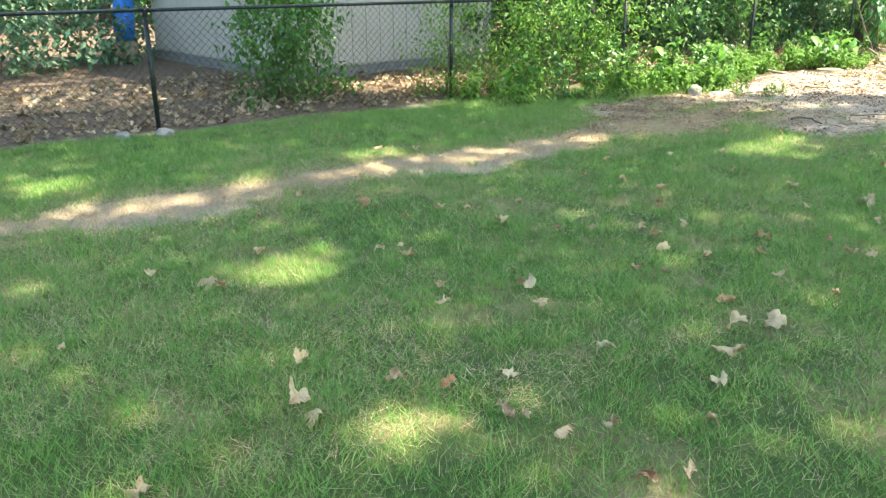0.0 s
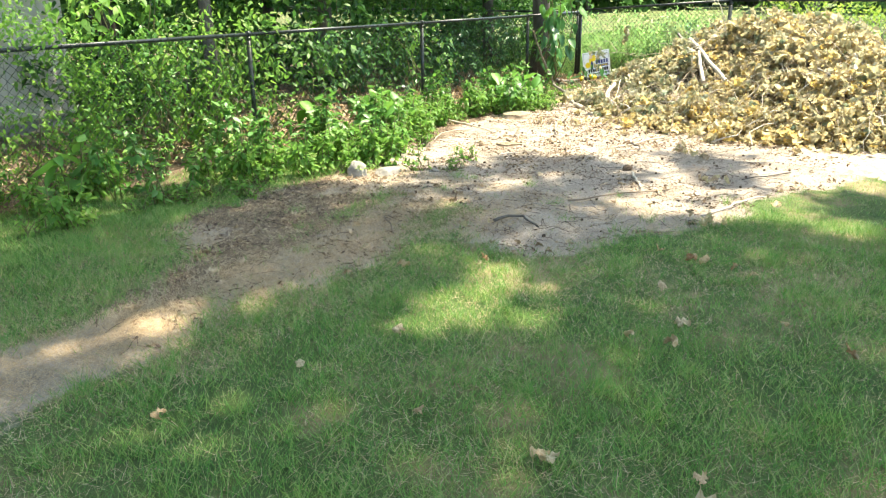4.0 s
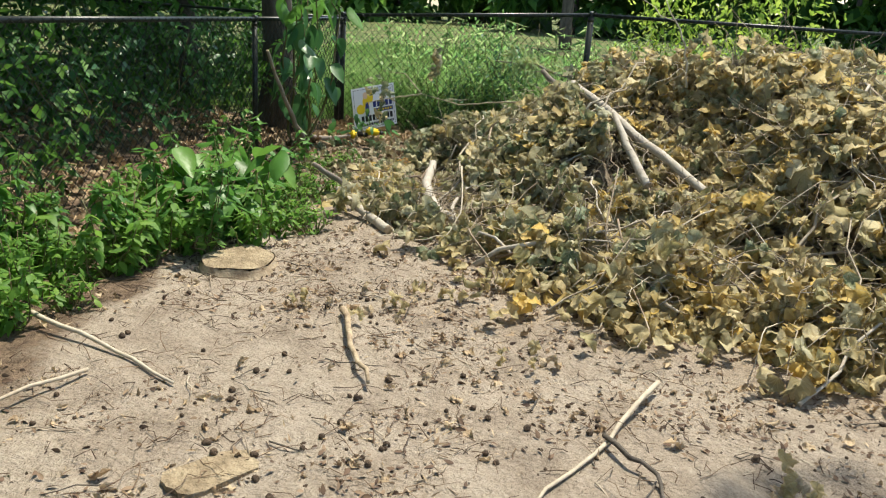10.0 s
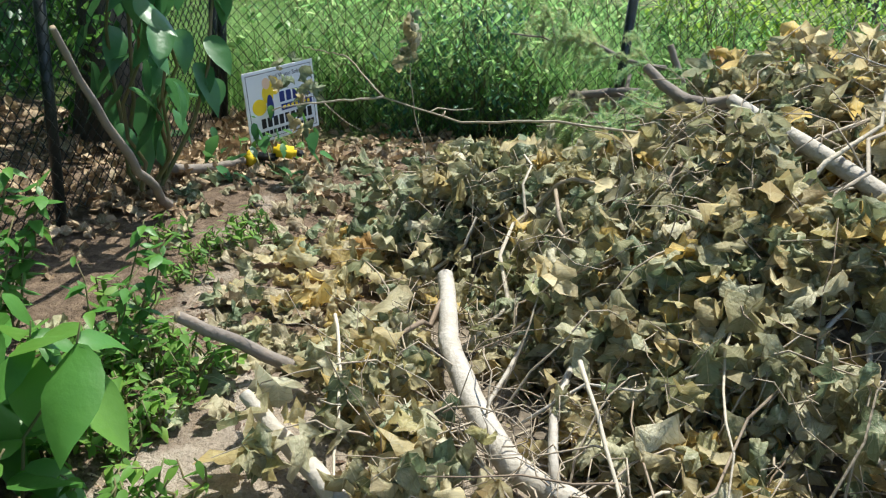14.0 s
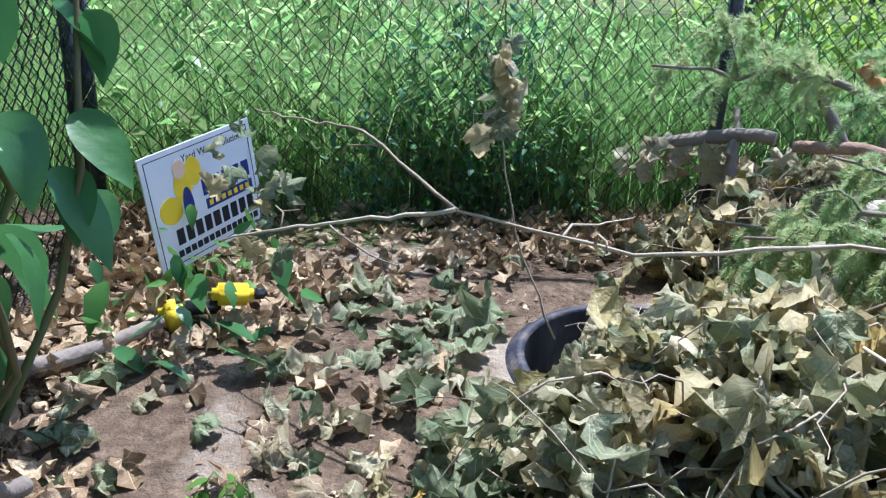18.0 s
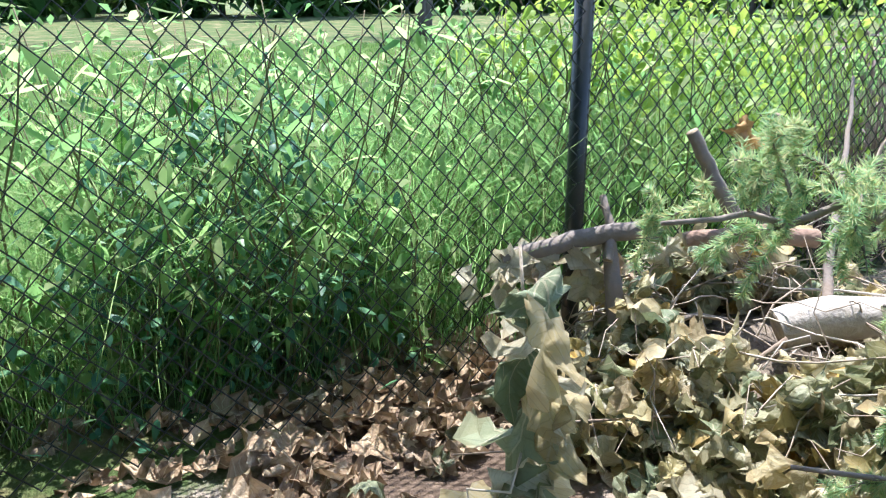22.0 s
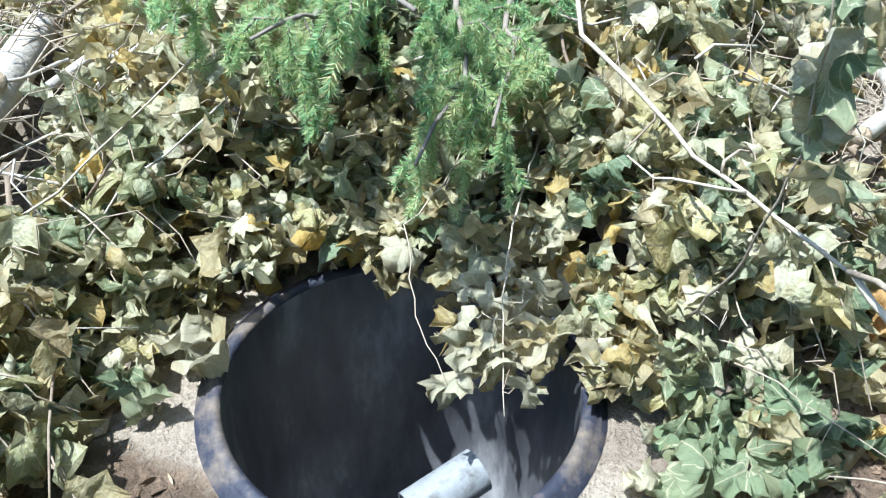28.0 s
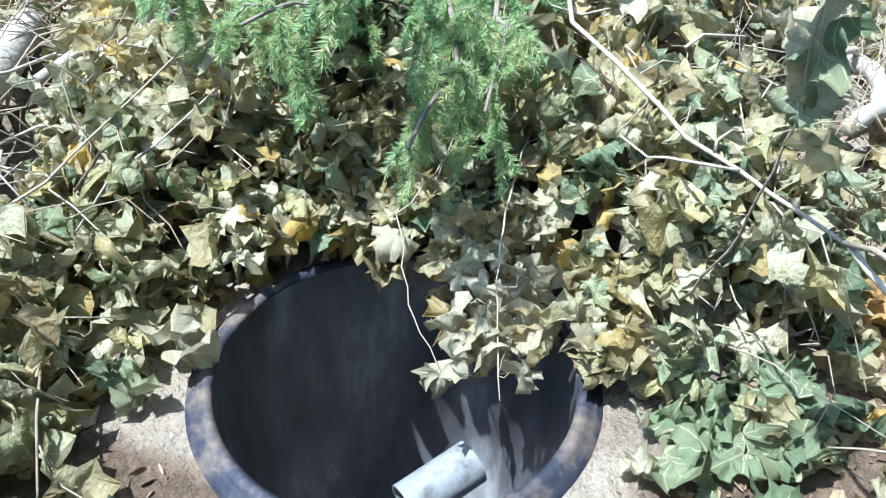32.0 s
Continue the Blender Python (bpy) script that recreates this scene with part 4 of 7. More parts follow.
# ---- shade trees ----
def tree(name, label, at, height, trunk_r, crown, leaves, seed, leaf=0.16, mat=None, group="", limbs=7):
    rng = np.random.default_rng(seed)
    ob = thing(name, label, "tree", at, group)
    pts = wander((0, 0, -0.2), (rng.uniform(-0.4, 0.4), rng.uniform(-0.4, 0.4), height), 9, 0.15, rng)
    rad = np.linspace(trunk_r, trunk_r * 0.35, 9)
    rad[0] *= 1.35
    v, t, q = tube(pts, rad, 14, 0.05, rng)
    trunk = piece("trunk", smooth(np_mesh("trunk", v, t, q)), BARK, ob)
    cx, cy, cz, rx, rz = crown
    tips = []
    for k in range(limbs):
        i = rng.integers(4, 8)
        a = k * 6.28 / limbs + rng.uniform(-0.4, 0.4)
        e = np.array([cx + math.cos(a) * rx * rng.uniform(0.5, 0.9), cy + math.sin(a) * rx * rng.uniform(0.5, 0.9), cz + rz * rng.uniform(-0.6, 0.6)])
        lp = wander(pts[i], e, 7, 0.5, rng)
        v, t, q = tube(lp, np.linspace(rad[i] * 0.6, 0.02, 7), 8)
        piece("limb", smooth(np_mesh("limb", v, t, q)), BARK, ob)
        tips += [lp[j] for j in (3, 4, 5, 6)]
    tips = np.array(tips)
    g = max(12, leaves // 60)
    cc = np.stack([rng.normal(0, 1, g), rng.normal(0, 1, g), rng.normal(0, 1, g)], 1)
    cc /= np.linalg.norm(cc, axis=1)[:, None]
    cc *= rng.uniform(0.35, 1.0, g)[:, None] ** 0.6
    cc = cc * [rx, rx, rz] + [cx, cy, cz]
    cc = np.concatenate([cc, tips])
    w = rng.integers(0, len(cc), leaves)
    p = cc[w] + rng.normal(0, rx * 0.13, (leaves, 3))
    rot = turns(rng.uniform(0, 6.28, leaves), rng.normal(0.5, 0.5, leaves), rng.normal(0, 0.6, leaves))
    v, t = scatter(PLAIN, PLAIN_T, p, rot, rng.uniform(0.7, 1.4, leaves) * leaf, rng)
    piece("crown", np_mesh("crown", v, t), mat or CROWN, ob)
    return ob


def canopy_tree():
    """High spreading tree out of view, added to shade the lawn, open in spots."""
    rng = np.random.default_rng(41)
    at, high = np.array([6.0, -6.8, 0.0]), 13.5
    ob = thing("shade_tree", "unseen tall tree added to shade the lawn", "tree", at)
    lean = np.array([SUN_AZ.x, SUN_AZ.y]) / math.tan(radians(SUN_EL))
    pts = wander((0, 0, -0.2), (1.4, 2.6, 12.0), 9, 0.2, rng)
    rad = np.linspace(0.34, 0.13, 9)
    v, t, q = tube(pts, rad, 14, 0.05, rng)
    piece("trunk", smooth(np_mesh("trunk", v, t, q)), BARK, ob)
    mid = np.array([2.0, 2.3]) + lean * high - at[:2]
    for k in range(9):
        a = k * 0.7
        e = np.array([mid[0] + 4.5 * math.cos(a), mid[1] + 4.5 * math.sin(a), high + rng.uniform(-0.5, 0.5)])
        lp = wander(pts[6 + k % 3], e, 8, 0.5, rng)
        v, t, q = tube(lp, np.linspace(0.09, 0.02, 8), 8)
        piece("limb", smooth(np_mesh("limb", v, t, q)), BARK, ob)
    n = 31000
    r, a = 6.1 * np.sqrt(rng.random(n)), rng.uniform(0, 6.28, n)
    s = np.stack([2.0 + r * np.cos(a), 2.3 + r * np.sin(a)], 1)
    # more leaves, laid where shade should fall on soil, lawn and house wall
    sprays = np.array([(8.3, 2.3), (8.8, 2.9), (9.3, 3.3), (9.1, 3.9), (8.4, 4.2), (8.4, 3.2), (10.1, 2.5), (9.4, 2.1), (8.0, 1.2), (9.0, 1.0), (7.6, 3.6)])
    s = np.concatenate([s, sprays[rng.integers(0, len(sprays), 1150)] + rng.normal(0, 0.2, (1150, 2))])
    s = np.concatenate([s, np.stack([rng.uniform(6.6, 9.5, 2600), rng.uniform(-2.4, 1.2, 2600)], 1)])
    over = np.stack([rng.uniform(2.5, 7.6, 2600), rng.uniform(8.7, 10.3, 2600)], 1)
    s = np.concatenate([s, over, np.stack([rng.uniform(-6, 4.5, 9000), rng.uniform(6.2, 15, 9000)], 1)])
    # openings set so that sun flecks land on chosen spots
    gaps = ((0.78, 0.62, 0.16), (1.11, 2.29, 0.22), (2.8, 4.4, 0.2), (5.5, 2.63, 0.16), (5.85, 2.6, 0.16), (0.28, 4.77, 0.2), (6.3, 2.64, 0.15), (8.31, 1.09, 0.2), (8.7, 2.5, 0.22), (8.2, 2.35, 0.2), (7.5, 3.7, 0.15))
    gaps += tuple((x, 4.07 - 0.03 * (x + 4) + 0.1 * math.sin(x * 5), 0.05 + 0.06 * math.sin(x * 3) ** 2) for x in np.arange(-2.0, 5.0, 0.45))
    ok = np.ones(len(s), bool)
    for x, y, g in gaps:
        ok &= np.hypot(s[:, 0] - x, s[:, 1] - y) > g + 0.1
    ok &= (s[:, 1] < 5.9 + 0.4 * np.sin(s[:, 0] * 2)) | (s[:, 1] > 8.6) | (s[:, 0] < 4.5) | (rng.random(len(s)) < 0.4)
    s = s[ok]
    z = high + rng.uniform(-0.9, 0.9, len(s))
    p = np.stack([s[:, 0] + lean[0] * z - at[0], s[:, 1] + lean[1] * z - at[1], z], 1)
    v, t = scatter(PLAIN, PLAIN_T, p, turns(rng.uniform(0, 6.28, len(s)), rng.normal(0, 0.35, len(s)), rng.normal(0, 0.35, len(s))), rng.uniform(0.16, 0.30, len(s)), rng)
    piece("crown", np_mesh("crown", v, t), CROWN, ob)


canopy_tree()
# added so that the lawn past the pile lies in shade
tree("shade_tree", "tree added to shade the far end of the lawn", (19.5, -5.5, 0), 6.5, 0.22, (-1.5, 1.2, 7.0, 2.4, 1.4), 2600, 42, 0.22)
tree("woodland_tree", "dark tree trunk standing just behind the fence corner", (15.75, 7.0, 0), 6.0, 0.18, (0.3, 2.2, 5.2, 2.6, 1.8), 4500, 43, 0.2, WOODS)
# low crown added to throw dappled shade on the siding
tree("woodland_tree", "young tree added to dapple the house wall with shade", (9.0, 8.1, 0), 4.5, 0.09, (0.1, 0.2, 4.0, 1.6, 1.3), 2600, 57, 0.16, WOODS)
for k, (x, y, r, s) in enumerate(((12.6, 9.4, 0.13, 51), (9.6, 10.6, 0.16, 52), (17.6, 9.0, 0.13, 53), (14.0, 12.0, 0.18, 54), (20.5, 11.5, 0.2, 55))):
    tree("woodland_tree", "dark trunk among the undergrowth behind the fence", (x, y, 0), 6.5, r, (0.2, 0.6, 5.0, 3.0, 2.2), 3200, s, 0.24, WOODS, "trees behind the fence")


DARK_NEEDLE = material("evergreen_leaf", [(0.05, 0.15, 0.08), (0.10, 0.22, 0.11), (0.20, 0.30, 0.15)], 2.5, 0.5, 0, random_by="island", spread=0.45, thin=0.2)
BROADS, BROAD_T = leaf_forms(np.array([(0.0, 0.0), (0.02, 0.1), (0.12, 0.2), (0.25, 0.255), (0.4, 0.27), (0.55, 0.25), (0.7, 0.19), (0.85, 0.1), (1.0, 0.0)]), 10, 0.35, 0.4, 0.012, 15)


# ---- undergrowth ----
def shrub(name, label, category, at, rx, ry, h, leaves, leaf, mat, seed, group="", low=0.0, forms=None, flat=0.5):
    """A leafy bush: a few stems and loose clumps of leaves with gaps."""
    rng = np.random.default_rng(seed)
    forms, ft = forms or (OVATES, OVATE_T)
    ob = thing(name, label, category, at, group)
    g = max(6, leaves // 25)
    c = np.stack([rng.uniform(-1, 1, g), rng.uniform(-1, 1, g), rng.uniform(low, 1, g)], 1)
    c[:, :2] *= np.sqrt(np.clip(1.1 - c[:, 2:] ** 2 * 0.7, 0.1, 1))
    c = c * [rx, ry, h]
    for k in range(min(6, g)):
        pts = wander((rng.normal(0, rx * 0.25), rng.normal(0, ry * 0.25), -0.03), c[k], 6, 0.08, rng)
        v, t, q = tube(pts, np.linspace(0.009, 0.003, 6), 5)
        piece("stem", smooth(np_mesh("stem", v, t, q)), STEM, ob)
    w = rng.integers(0, g, leaves)
    p = c[w] + rng.normal(0, 0.09 + leaf * 0.3, (leaves, 3))
    p[:, 2] = np.abs(p[:, 2]) + 0.01
    rot = turns(rng.uniform(0, 6.28, leaves), rng.normal(flat, 0.45, leaves), rng.normal(0, 0.45, leaves))
    v, t = scatter(forms, ft, p, rot, leaf * rng.uniform(0.6, 1.3, leaves), rng)
    piece("foliage", np_mesh("foliage", v, t), mat, ob)
    return ob


def weed_plant(seed, stems, h, leaf, mat, forms=None, per=14):
    """An upright weed: thin stems with leaves up their length."""
    rng = np.random.default_rng(seed)
    forms, ft = forms or (OVATES, OVATE_T)
    st, P, Y = [], [], []
    for k in range(stems):
        a = rng.uniform(0, 6.28)
        r0 = rng.uniform(0, 0.09)
        base = np.array([math.cos(a) * r0, math.sin(a) * r0, -0.02])
        top = base + [math.cos(a) * h * 0.3, math.sin(a) * h * 0.3, h * rng.uniform(0.6, 1.1)]
        pts = wander(base, top, 6, 0.05, rng)
        st.append(tube(pts, np.linspace(0.005, 0.002, 6), 5))
        for j in range(per):
            u = rng.uniform(0.15, 1.0)
            i = min(4, int(u * 5))
            P.append(pts[i] + (pts[i + 1] - pts[i]) * (u * 5 - i))
            Y.append(j * 2.4 + rng.uniform(-0.4, 0.4))
    n = len(P)
    rot = turns(np.array(Y), rng.normal(0.25, 0.35, n), rng.normal(0, 0.3, n))
    leafs = scatter(forms, ft, np.array(P), rot, leaf * rng.uniform(0.55, 1.2, n), rng)
    return st, leafs, mat


def plant_kind(name, label, category, spec, places, group):
    stalks, (lv, lt), mat = spec
    rng = np.random.default_rng(len(places) + len(name))
    places = [p for p in places if to_segment(*p, (12.98, 5.26), (12.5, 4.75)) > 0.24]
    ob = thing(name, label, category, (*places[0], drop(*places[0])), group)
    for v, t, q in stalks if len(stalks) < 12 else []:
        piece("stem", smooth(np_mesh("stem", v, t, q)), STEM, ob)
    piece("foliage", np_mesh("foliage", lv, lt), mat, ob)
    for x, y in places[1:]:
        s = rng.uniform(0.7, 1.25)
        c = copy_thing(ob, Matrix.Translation((x, y, drop(x, y))) @ Matrix.Rotation(rng.uniform(0, 6.28), 4, "Z"))
        c.scale = (s, s, s)


def strip_places(n, seed, x0, x1, inner, outer):
    """Places in a band between two lines y(x)."""
    rng = np.random.default_rng(seed)
    x = rng.uniform(x0, x1, n)
    k = rng.random(n)
    return [(float(a), float(inner(a) * (1 - b) + outer(a) * b)) for a, b in zip(x, k)]


def weed_edge(x):
    return np.interp(x, [4.5, 5.6, 6.4, 7.6, 8.6, 9.6, 10.4, 11.4, 12.1, 13.2, 14.5], [6.0, 5.5, 5.45, 5.15, 5.05, 5.55, 5.85, 5.95, 5.35, 5.5, 6.15])


def fence_line(x):
    return 6.5


plant_kind("tall_weed", "leafy green weed growing along the fence", "weed", weed_plant(61, 6, 0.5, 0.085, WEED, None, 20), strip_places(26, 1, 5.2, 13.6, weed_edge, fence_line), "weeds along the fence")
plant_kind("tall_weed", "leafy green weed with narrow leaves along the fence", "weed", weed_plant(62, 9, 0.36, 0.075, FERN, (OVATES, OVATE_T), 24), strip_places(46, 2, 4.8, 13.2, weed_edge, fence_line) + strip_places(34, 5, 8.2, 11.6, lambda x: weed_edge(x) - 0.15, lambda x: weed_edge(x) + 0.6), "weeds along the fence")
plant_kind("broadleaf_weed", "broad-leaved green weed beside the fence", "weed", weed_plant(63, 4, 0.5, 0.22, WEED, (BROADS, BROAD_T), 9), [(12.4, 5.75), (12.0, 6.0), (12.75, 5.9), (9.5, 5.95), (8.9, 6.15), (10.0, 6.2), (6.0, 6.3), (12.2, 5.7), (12.55, 5.75), (8.6, 5.5)], "broad-leaved weeds")
plant_kind("ground_weed", "low bright green weed at the edge of the soil", "weed", weed_plant(64, 9, 0.14, 0.05, FERN, None, 9), strip_places(60, 4, 5.0, 13.4, lambda x: weed_edge(x) - 0.25, lambda x: weed_edge(x) + 0.5) + [(14.25, 5.8), (14.46, 5.74), (14.1, 5.81), (14.3, 5.65), (13.01, 5.56), (13.27, 5.54), (12.79, 5.32), (12.64, 5.5), (12.95, 5.84), (13.1, 5.3), (12.9, 5.2), (13.4, 5.7), (12.7, 5.15), (13.2, 5.75), (12.5, 5.4), (13.6, 5.9), (13.9, 5.8), (13.2, 5.75), (14.2, 6.0), (12.6, 5.3), (12.9, 5.35), (13.1, 5.5), (12.4, 5.2), (8.3, 4.6), (8.5, 4.3), (9.0, 4.5)], "low weeds")
plant_kind("low_weed", "bright yellow-green ground weed beside the brush pile", "weed", weed_plant(65, 10, 0.16, 0.06, BRIGHT, None, 10), [(15.65 + dx, 1.35 + dy) for dx, dy in ((-0.3, -0.2), (-0.6, 0.1), (-0.9, 0), (-0.5, -0.5), (-0.8, -0.6), (-0.2, -0.6), (-1.1, -0.4), (-0.4, -0.9), (-0.7, -1.0), (-1.0, 0.2), (0.1, -0.5), (-1.2, -0.9), (-0.9, -0.25), (-0.55, -0.25), (-1.35, -0.1), (-0.15, -1.0))] + [(15.2 + 0.62 * math.sin(k * 2.4) * ((k * 0.37) % 1) ** 0.5, 0.95 + 0.75 * math.cos(k * 2.4) * ((k * 0.37) % 1) ** 0.5) for k in range(36)] + [(15.35 + 0.85 * math.sin(k * 2.4) * ((k * 0.37) % 1) ** 0.5, 0.3 + 0.85 * math.cos(k * 2.4) * ((k * 0.37) % 1) ** 0.5) for k in range(45)] + [(12.0, 0.35), (12.5, 0.2), (13.0, 0.1), (11.6, 0.25), (13.4, 0.3)], "weeds by the pile")

for k, (x, y, rx, ry, h, n, s, mt) in enumerate(((6.2, 6.85, 0.75, 0.45, 1.5, 2600, 0.055, FERN), (7.2, 6.9, 0.8, 0.4, 1.25, 2400, 0.055, WEED), (7.5, 7.3, 0.8, 0.5, 2.0, 700, 0.14, FERN), (8.3, 6.75, 0.5, 0.3, 1.35, 900, 0.07, FERN), (5.3, 6.85, 0.4, 0.3, 1.1, 1100, 0.06, FERN))):
    shrub("fence_bush", "unkempt leafy bush growing through the fence", "bush", (x, y, 0), rx, ry, h, n, s, mt, 70 + k, "bushes on the fence")
for k, (x, y) in enumerate(((2.9, 7.6), (3.5, 8.0))):
    shrub("wall_shrub", "green shrub against the house wall", "bush", (x + 0.4, y, 0), 0.5, 0.4, 1.5, 2000, 0.085, WEED, 80 + k, "shrubs at the wall")
for k, (x, y, r, h) in enumerate(((1.0, 12.6, 1.6, 1.6), (-1.4, 12.9, 1.6, 1.5), (2.6, 13.6, 1.3, 1.6), (-3.8, 13.4, 1.8, 1.7))):
    shrub("evergreen_shrub", "blue-green spreading evergreen shrub behind the fence", "bush", (x, y, 0), r, 0.9, h, 2200, 0.13, DARK_NEEDLE, 90 + k, "evergreen shrubs", forms=(PLAIN, PLAIN_T))


def build_undergrowth():
    rng = np.random.default_rng(33)
    k = 0
    for x in np.arange(8.6, 22.0, 0.95):
        for row, y in enumerate((7.6, 9.2, 11.4)):
            px, py = x + rng.uniform(-0.4, 0.4), y + rng.uniform(-0.5, 0.5)
            if row == 0 and rng.random() < 0.35:
                continue
            if px > 16.3 and row == 0:
                continue
            shrub("undergrowth_bush", "shaded green undergrowth bush behind the fence", "bush", (px, py, 0), 0.7 + 0.25 * row, 0.55 + 0.2 * row, (1.0, 1.9, 3.2)[row] * rng.uniform(0.7, 1.2), (420, 600, 800)[row], (0.11, 0.14, 0.19)[row], WOODS if rng.random() < 0.7 else WEED_DARK, 200 + k, "undergrowth", forms=(PLAIN, PLAIN_T))
            k += 1


build_undergrowth()


def corner_vine():
    """Tall broad-leaved plant by the trunk in the fence corner."""
    rng = np.random.default_rng(17)
    ob = thing("corner_vine", "tall vine with large drooping green leaves at the fence corner", "vine", (14.88, 6.33, 0))
    P, Y, S = [], [], []
    for k in range(7):
        top = (rng.uniform(-0.6, 0.45), rng.uniform(-0.4, 0.1), rng.uniform(1.2, 2.2))
        pts = wander((rng.uniform(-0.2, 0.2), rng.uniform(-0.05, 0.15), -0.02), top, 10, 0.15, rng)
        v, t, q = tube(pts, np.linspace(0.012, 0.004, 10), 6)
        piece("stem", smooth(np_mesh("stem", v, t, q)), STEM, ob)
        for j in range(13):
            i = rng.integers(3, 10)
            P.append(pts[i] + rng.normal(0, 0.06, 3))
            Y.append(rng.uniform(0, 6.28))
            S.append(rng.uniform(0.17, 0.30))
    rot = turns(np.array(Y), rng.normal(1.0, 0.3, len(P)), rng.normal(0, 0.3, len(P)))
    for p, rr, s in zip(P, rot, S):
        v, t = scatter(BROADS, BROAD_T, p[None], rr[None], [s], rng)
        # leaves above 1.3 m take the lighter green, the rest the darker
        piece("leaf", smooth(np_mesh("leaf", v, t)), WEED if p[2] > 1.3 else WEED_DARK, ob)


corner_vine()


# ---- tall grass and field beyond the side fence ----
DARK_BUSH = material("dark_bush_leaf", [(0.04, 0.13, 0.07), (0.07, 0.19, 0.09), (0.13, 0.27, 0.12)], 2.0, 0.5, 0, random_by="island", spread=0.5, thin=0.25)


def build_meadow():
    rng = np.random.default_rng(19)
    n = 90000
    p = np.stack([FENCE_X + 0.1 + np.abs(rng.normal(0, 1.4, n)), rng.uniform(-3.5, 7.5, n)], 1)
    tall = np.clip(0.95 + 0.3 * value_noise(p[:, 0] * 0.9, p[:, 1] * 0.9, 44), 0.5, 1.3) * np.exp(-(p[:, 0] - FENCE_X) * 0.12)
    keep = (rng.random(n) < np.clip((p[:, 0] - FENCE_X) / 0.9, 0.12, 1)) & ((np.abs(p[:, 1] - 1.1) > 1.3) | (p[:, 0] > 17.0))
    p, tall, n = p[keep], tall[keep], keep.sum()
    P = np.stack([p[:, 0], p[:, 1], np.zeros(n)], 1)
    v, t, q = blades(P, rng.uniform(0.2, 1.2, n) * tall, rng.uniform(0.0018, 0.0045, n), 0.8, rng, 2)
    me = np_mesh("tall_grass", v, t, q)
    me.materials.append(TALL)
    tagged(new("tall_grass", me), "tall green grass and weeds behind the side fence", "grass", kind="stuff")
    n = 90000
    p = np.stack([17.0 + 17 * rng.random(n) ** 1.3, rng.uniform(-9, 12, n)], 1)
    v, t, q = blades(np.stack([p[:, 0], p[:, 1], np.zeros(n)], 1), rng.uniform(0.06, 0.16, n), rng.uniform(0.008, 0.016, n), 0.7, rng)
    me = np_mesh("meadow_grass", v, t, q)
    me.materials.append(MEADOW)
    tagged(new("meadow_grass", me), "sunlit open grass beyond the fence", "grass", kind="stuff")
    n = 9000
    p = np.stack([rng.uniform(9.5, 15.4, n), rng.uniform(-5.5, 0.3, n)], 1)
    v, t, q = blades(np.stack([p[:, 0], p[:, 1], np.zeros(n)], 1), rng.uniform(0.03, 0.07, n), rng.uniform(0.004, 0.008, n), 0.8, rng)
    me = np_mesh("side_lawn", v, t, q)
    me.materials.append(GRASS)
    tagged(new("side_lawn", me), "mown lawn beyond the brush pile", "grass", kind="stuff")


build_meadow()
_rows = np.random.default_rng(88)
plant_kind("meadow_weed", "tall narrow-leaved weed in the grass behind the side fence", "weed", weed_plant(65, 7, 1.0, 0.13, TALL, (LANCES, LANCE_T), 18), [(float(_rows.uniform(16.7, 18.2)), float(_rows.uniform(2.6, 6.2))) for _ in range(46)] , "weeds behind the side fence")
plant_kind("broadleaf_weed", "leafy green weed among the grass behind the side fence", "weed", weed_plant(68, 6, 0.85, 0.10, WEED, (OVATES, OVATE_T), 14), [(float(_rows.uniform(16.75, 18.0)), float(_rows.uniform(2.8, 6.2))) for _ in range(9)], "weeds behind the side fence")
shrub("meadow_bush", "dark green bush in the tall grass behind the fence", "bush", (17.0, 4.95, 0), 0.36, 0.5, 0.85, 1700, 0.06, DARK_BUSH, 301, "meadow bushes")
shrub("meadow_bush", "leafy sapling behind the fence", "bush", (17.5, 1.9, 0), 0.7, 0.7, 1.9, 1100, 0.085, BRIGHT, 302, "meadow bushes", low=0.3)
shrub("meadow_bush", "leafy sapling behind the fence", "bush", (17.5, 3.0, 0), 0.45, 0.5, 1.7, 800, 0.08, BRIGHT, 303, "meadow bushes", low=0.3)
shrub("meadow_bush", "yellow-green leafy bush behind the fence", "bush", (17.1, 2.3, 0), 0.4, 0.6, 1.1, 800, 0.075, BRIGHT, 305, "meadow bushes")
shrub("meadow_bush", "broad-leaved weeds behind the fence", "bush", (16.95, 3.0, 0), 0.3, 0.5, 0.6, 160, 0.14, WEED, 304, "meadow bushes")


rng_field = np.random.default_rng(39)
for k in range(30):
    shrub("field_weed", "tall leafy yellow-green weeds standing beyond the fence", "weed", (rng_field.uniform(17.6, 20.5), -1.5 + k * 0.3 + rng_field.uniform(-0.2, 0.2), 0), 0.35, 0.35, rng_field.uniform(0.8, 1.15), 320, 0.075, TALL, 700 + k, "field weeds", forms=(PLAIN, PLAIN_T), flat=0.8)


plant_kind("meadow_weed", "tall leafy weed in the grass behind the side fence", "weed", weed_plant(66, 6, 0.8, 0.085, TALL, (PLAIN, PLAIN_T), 16), [(FENCE_X + 0.15 + 0.9 * ((k * 0.618) % 1), -2.5 + k * 0.2) for k in range(46)], "weeds behind the side fence")


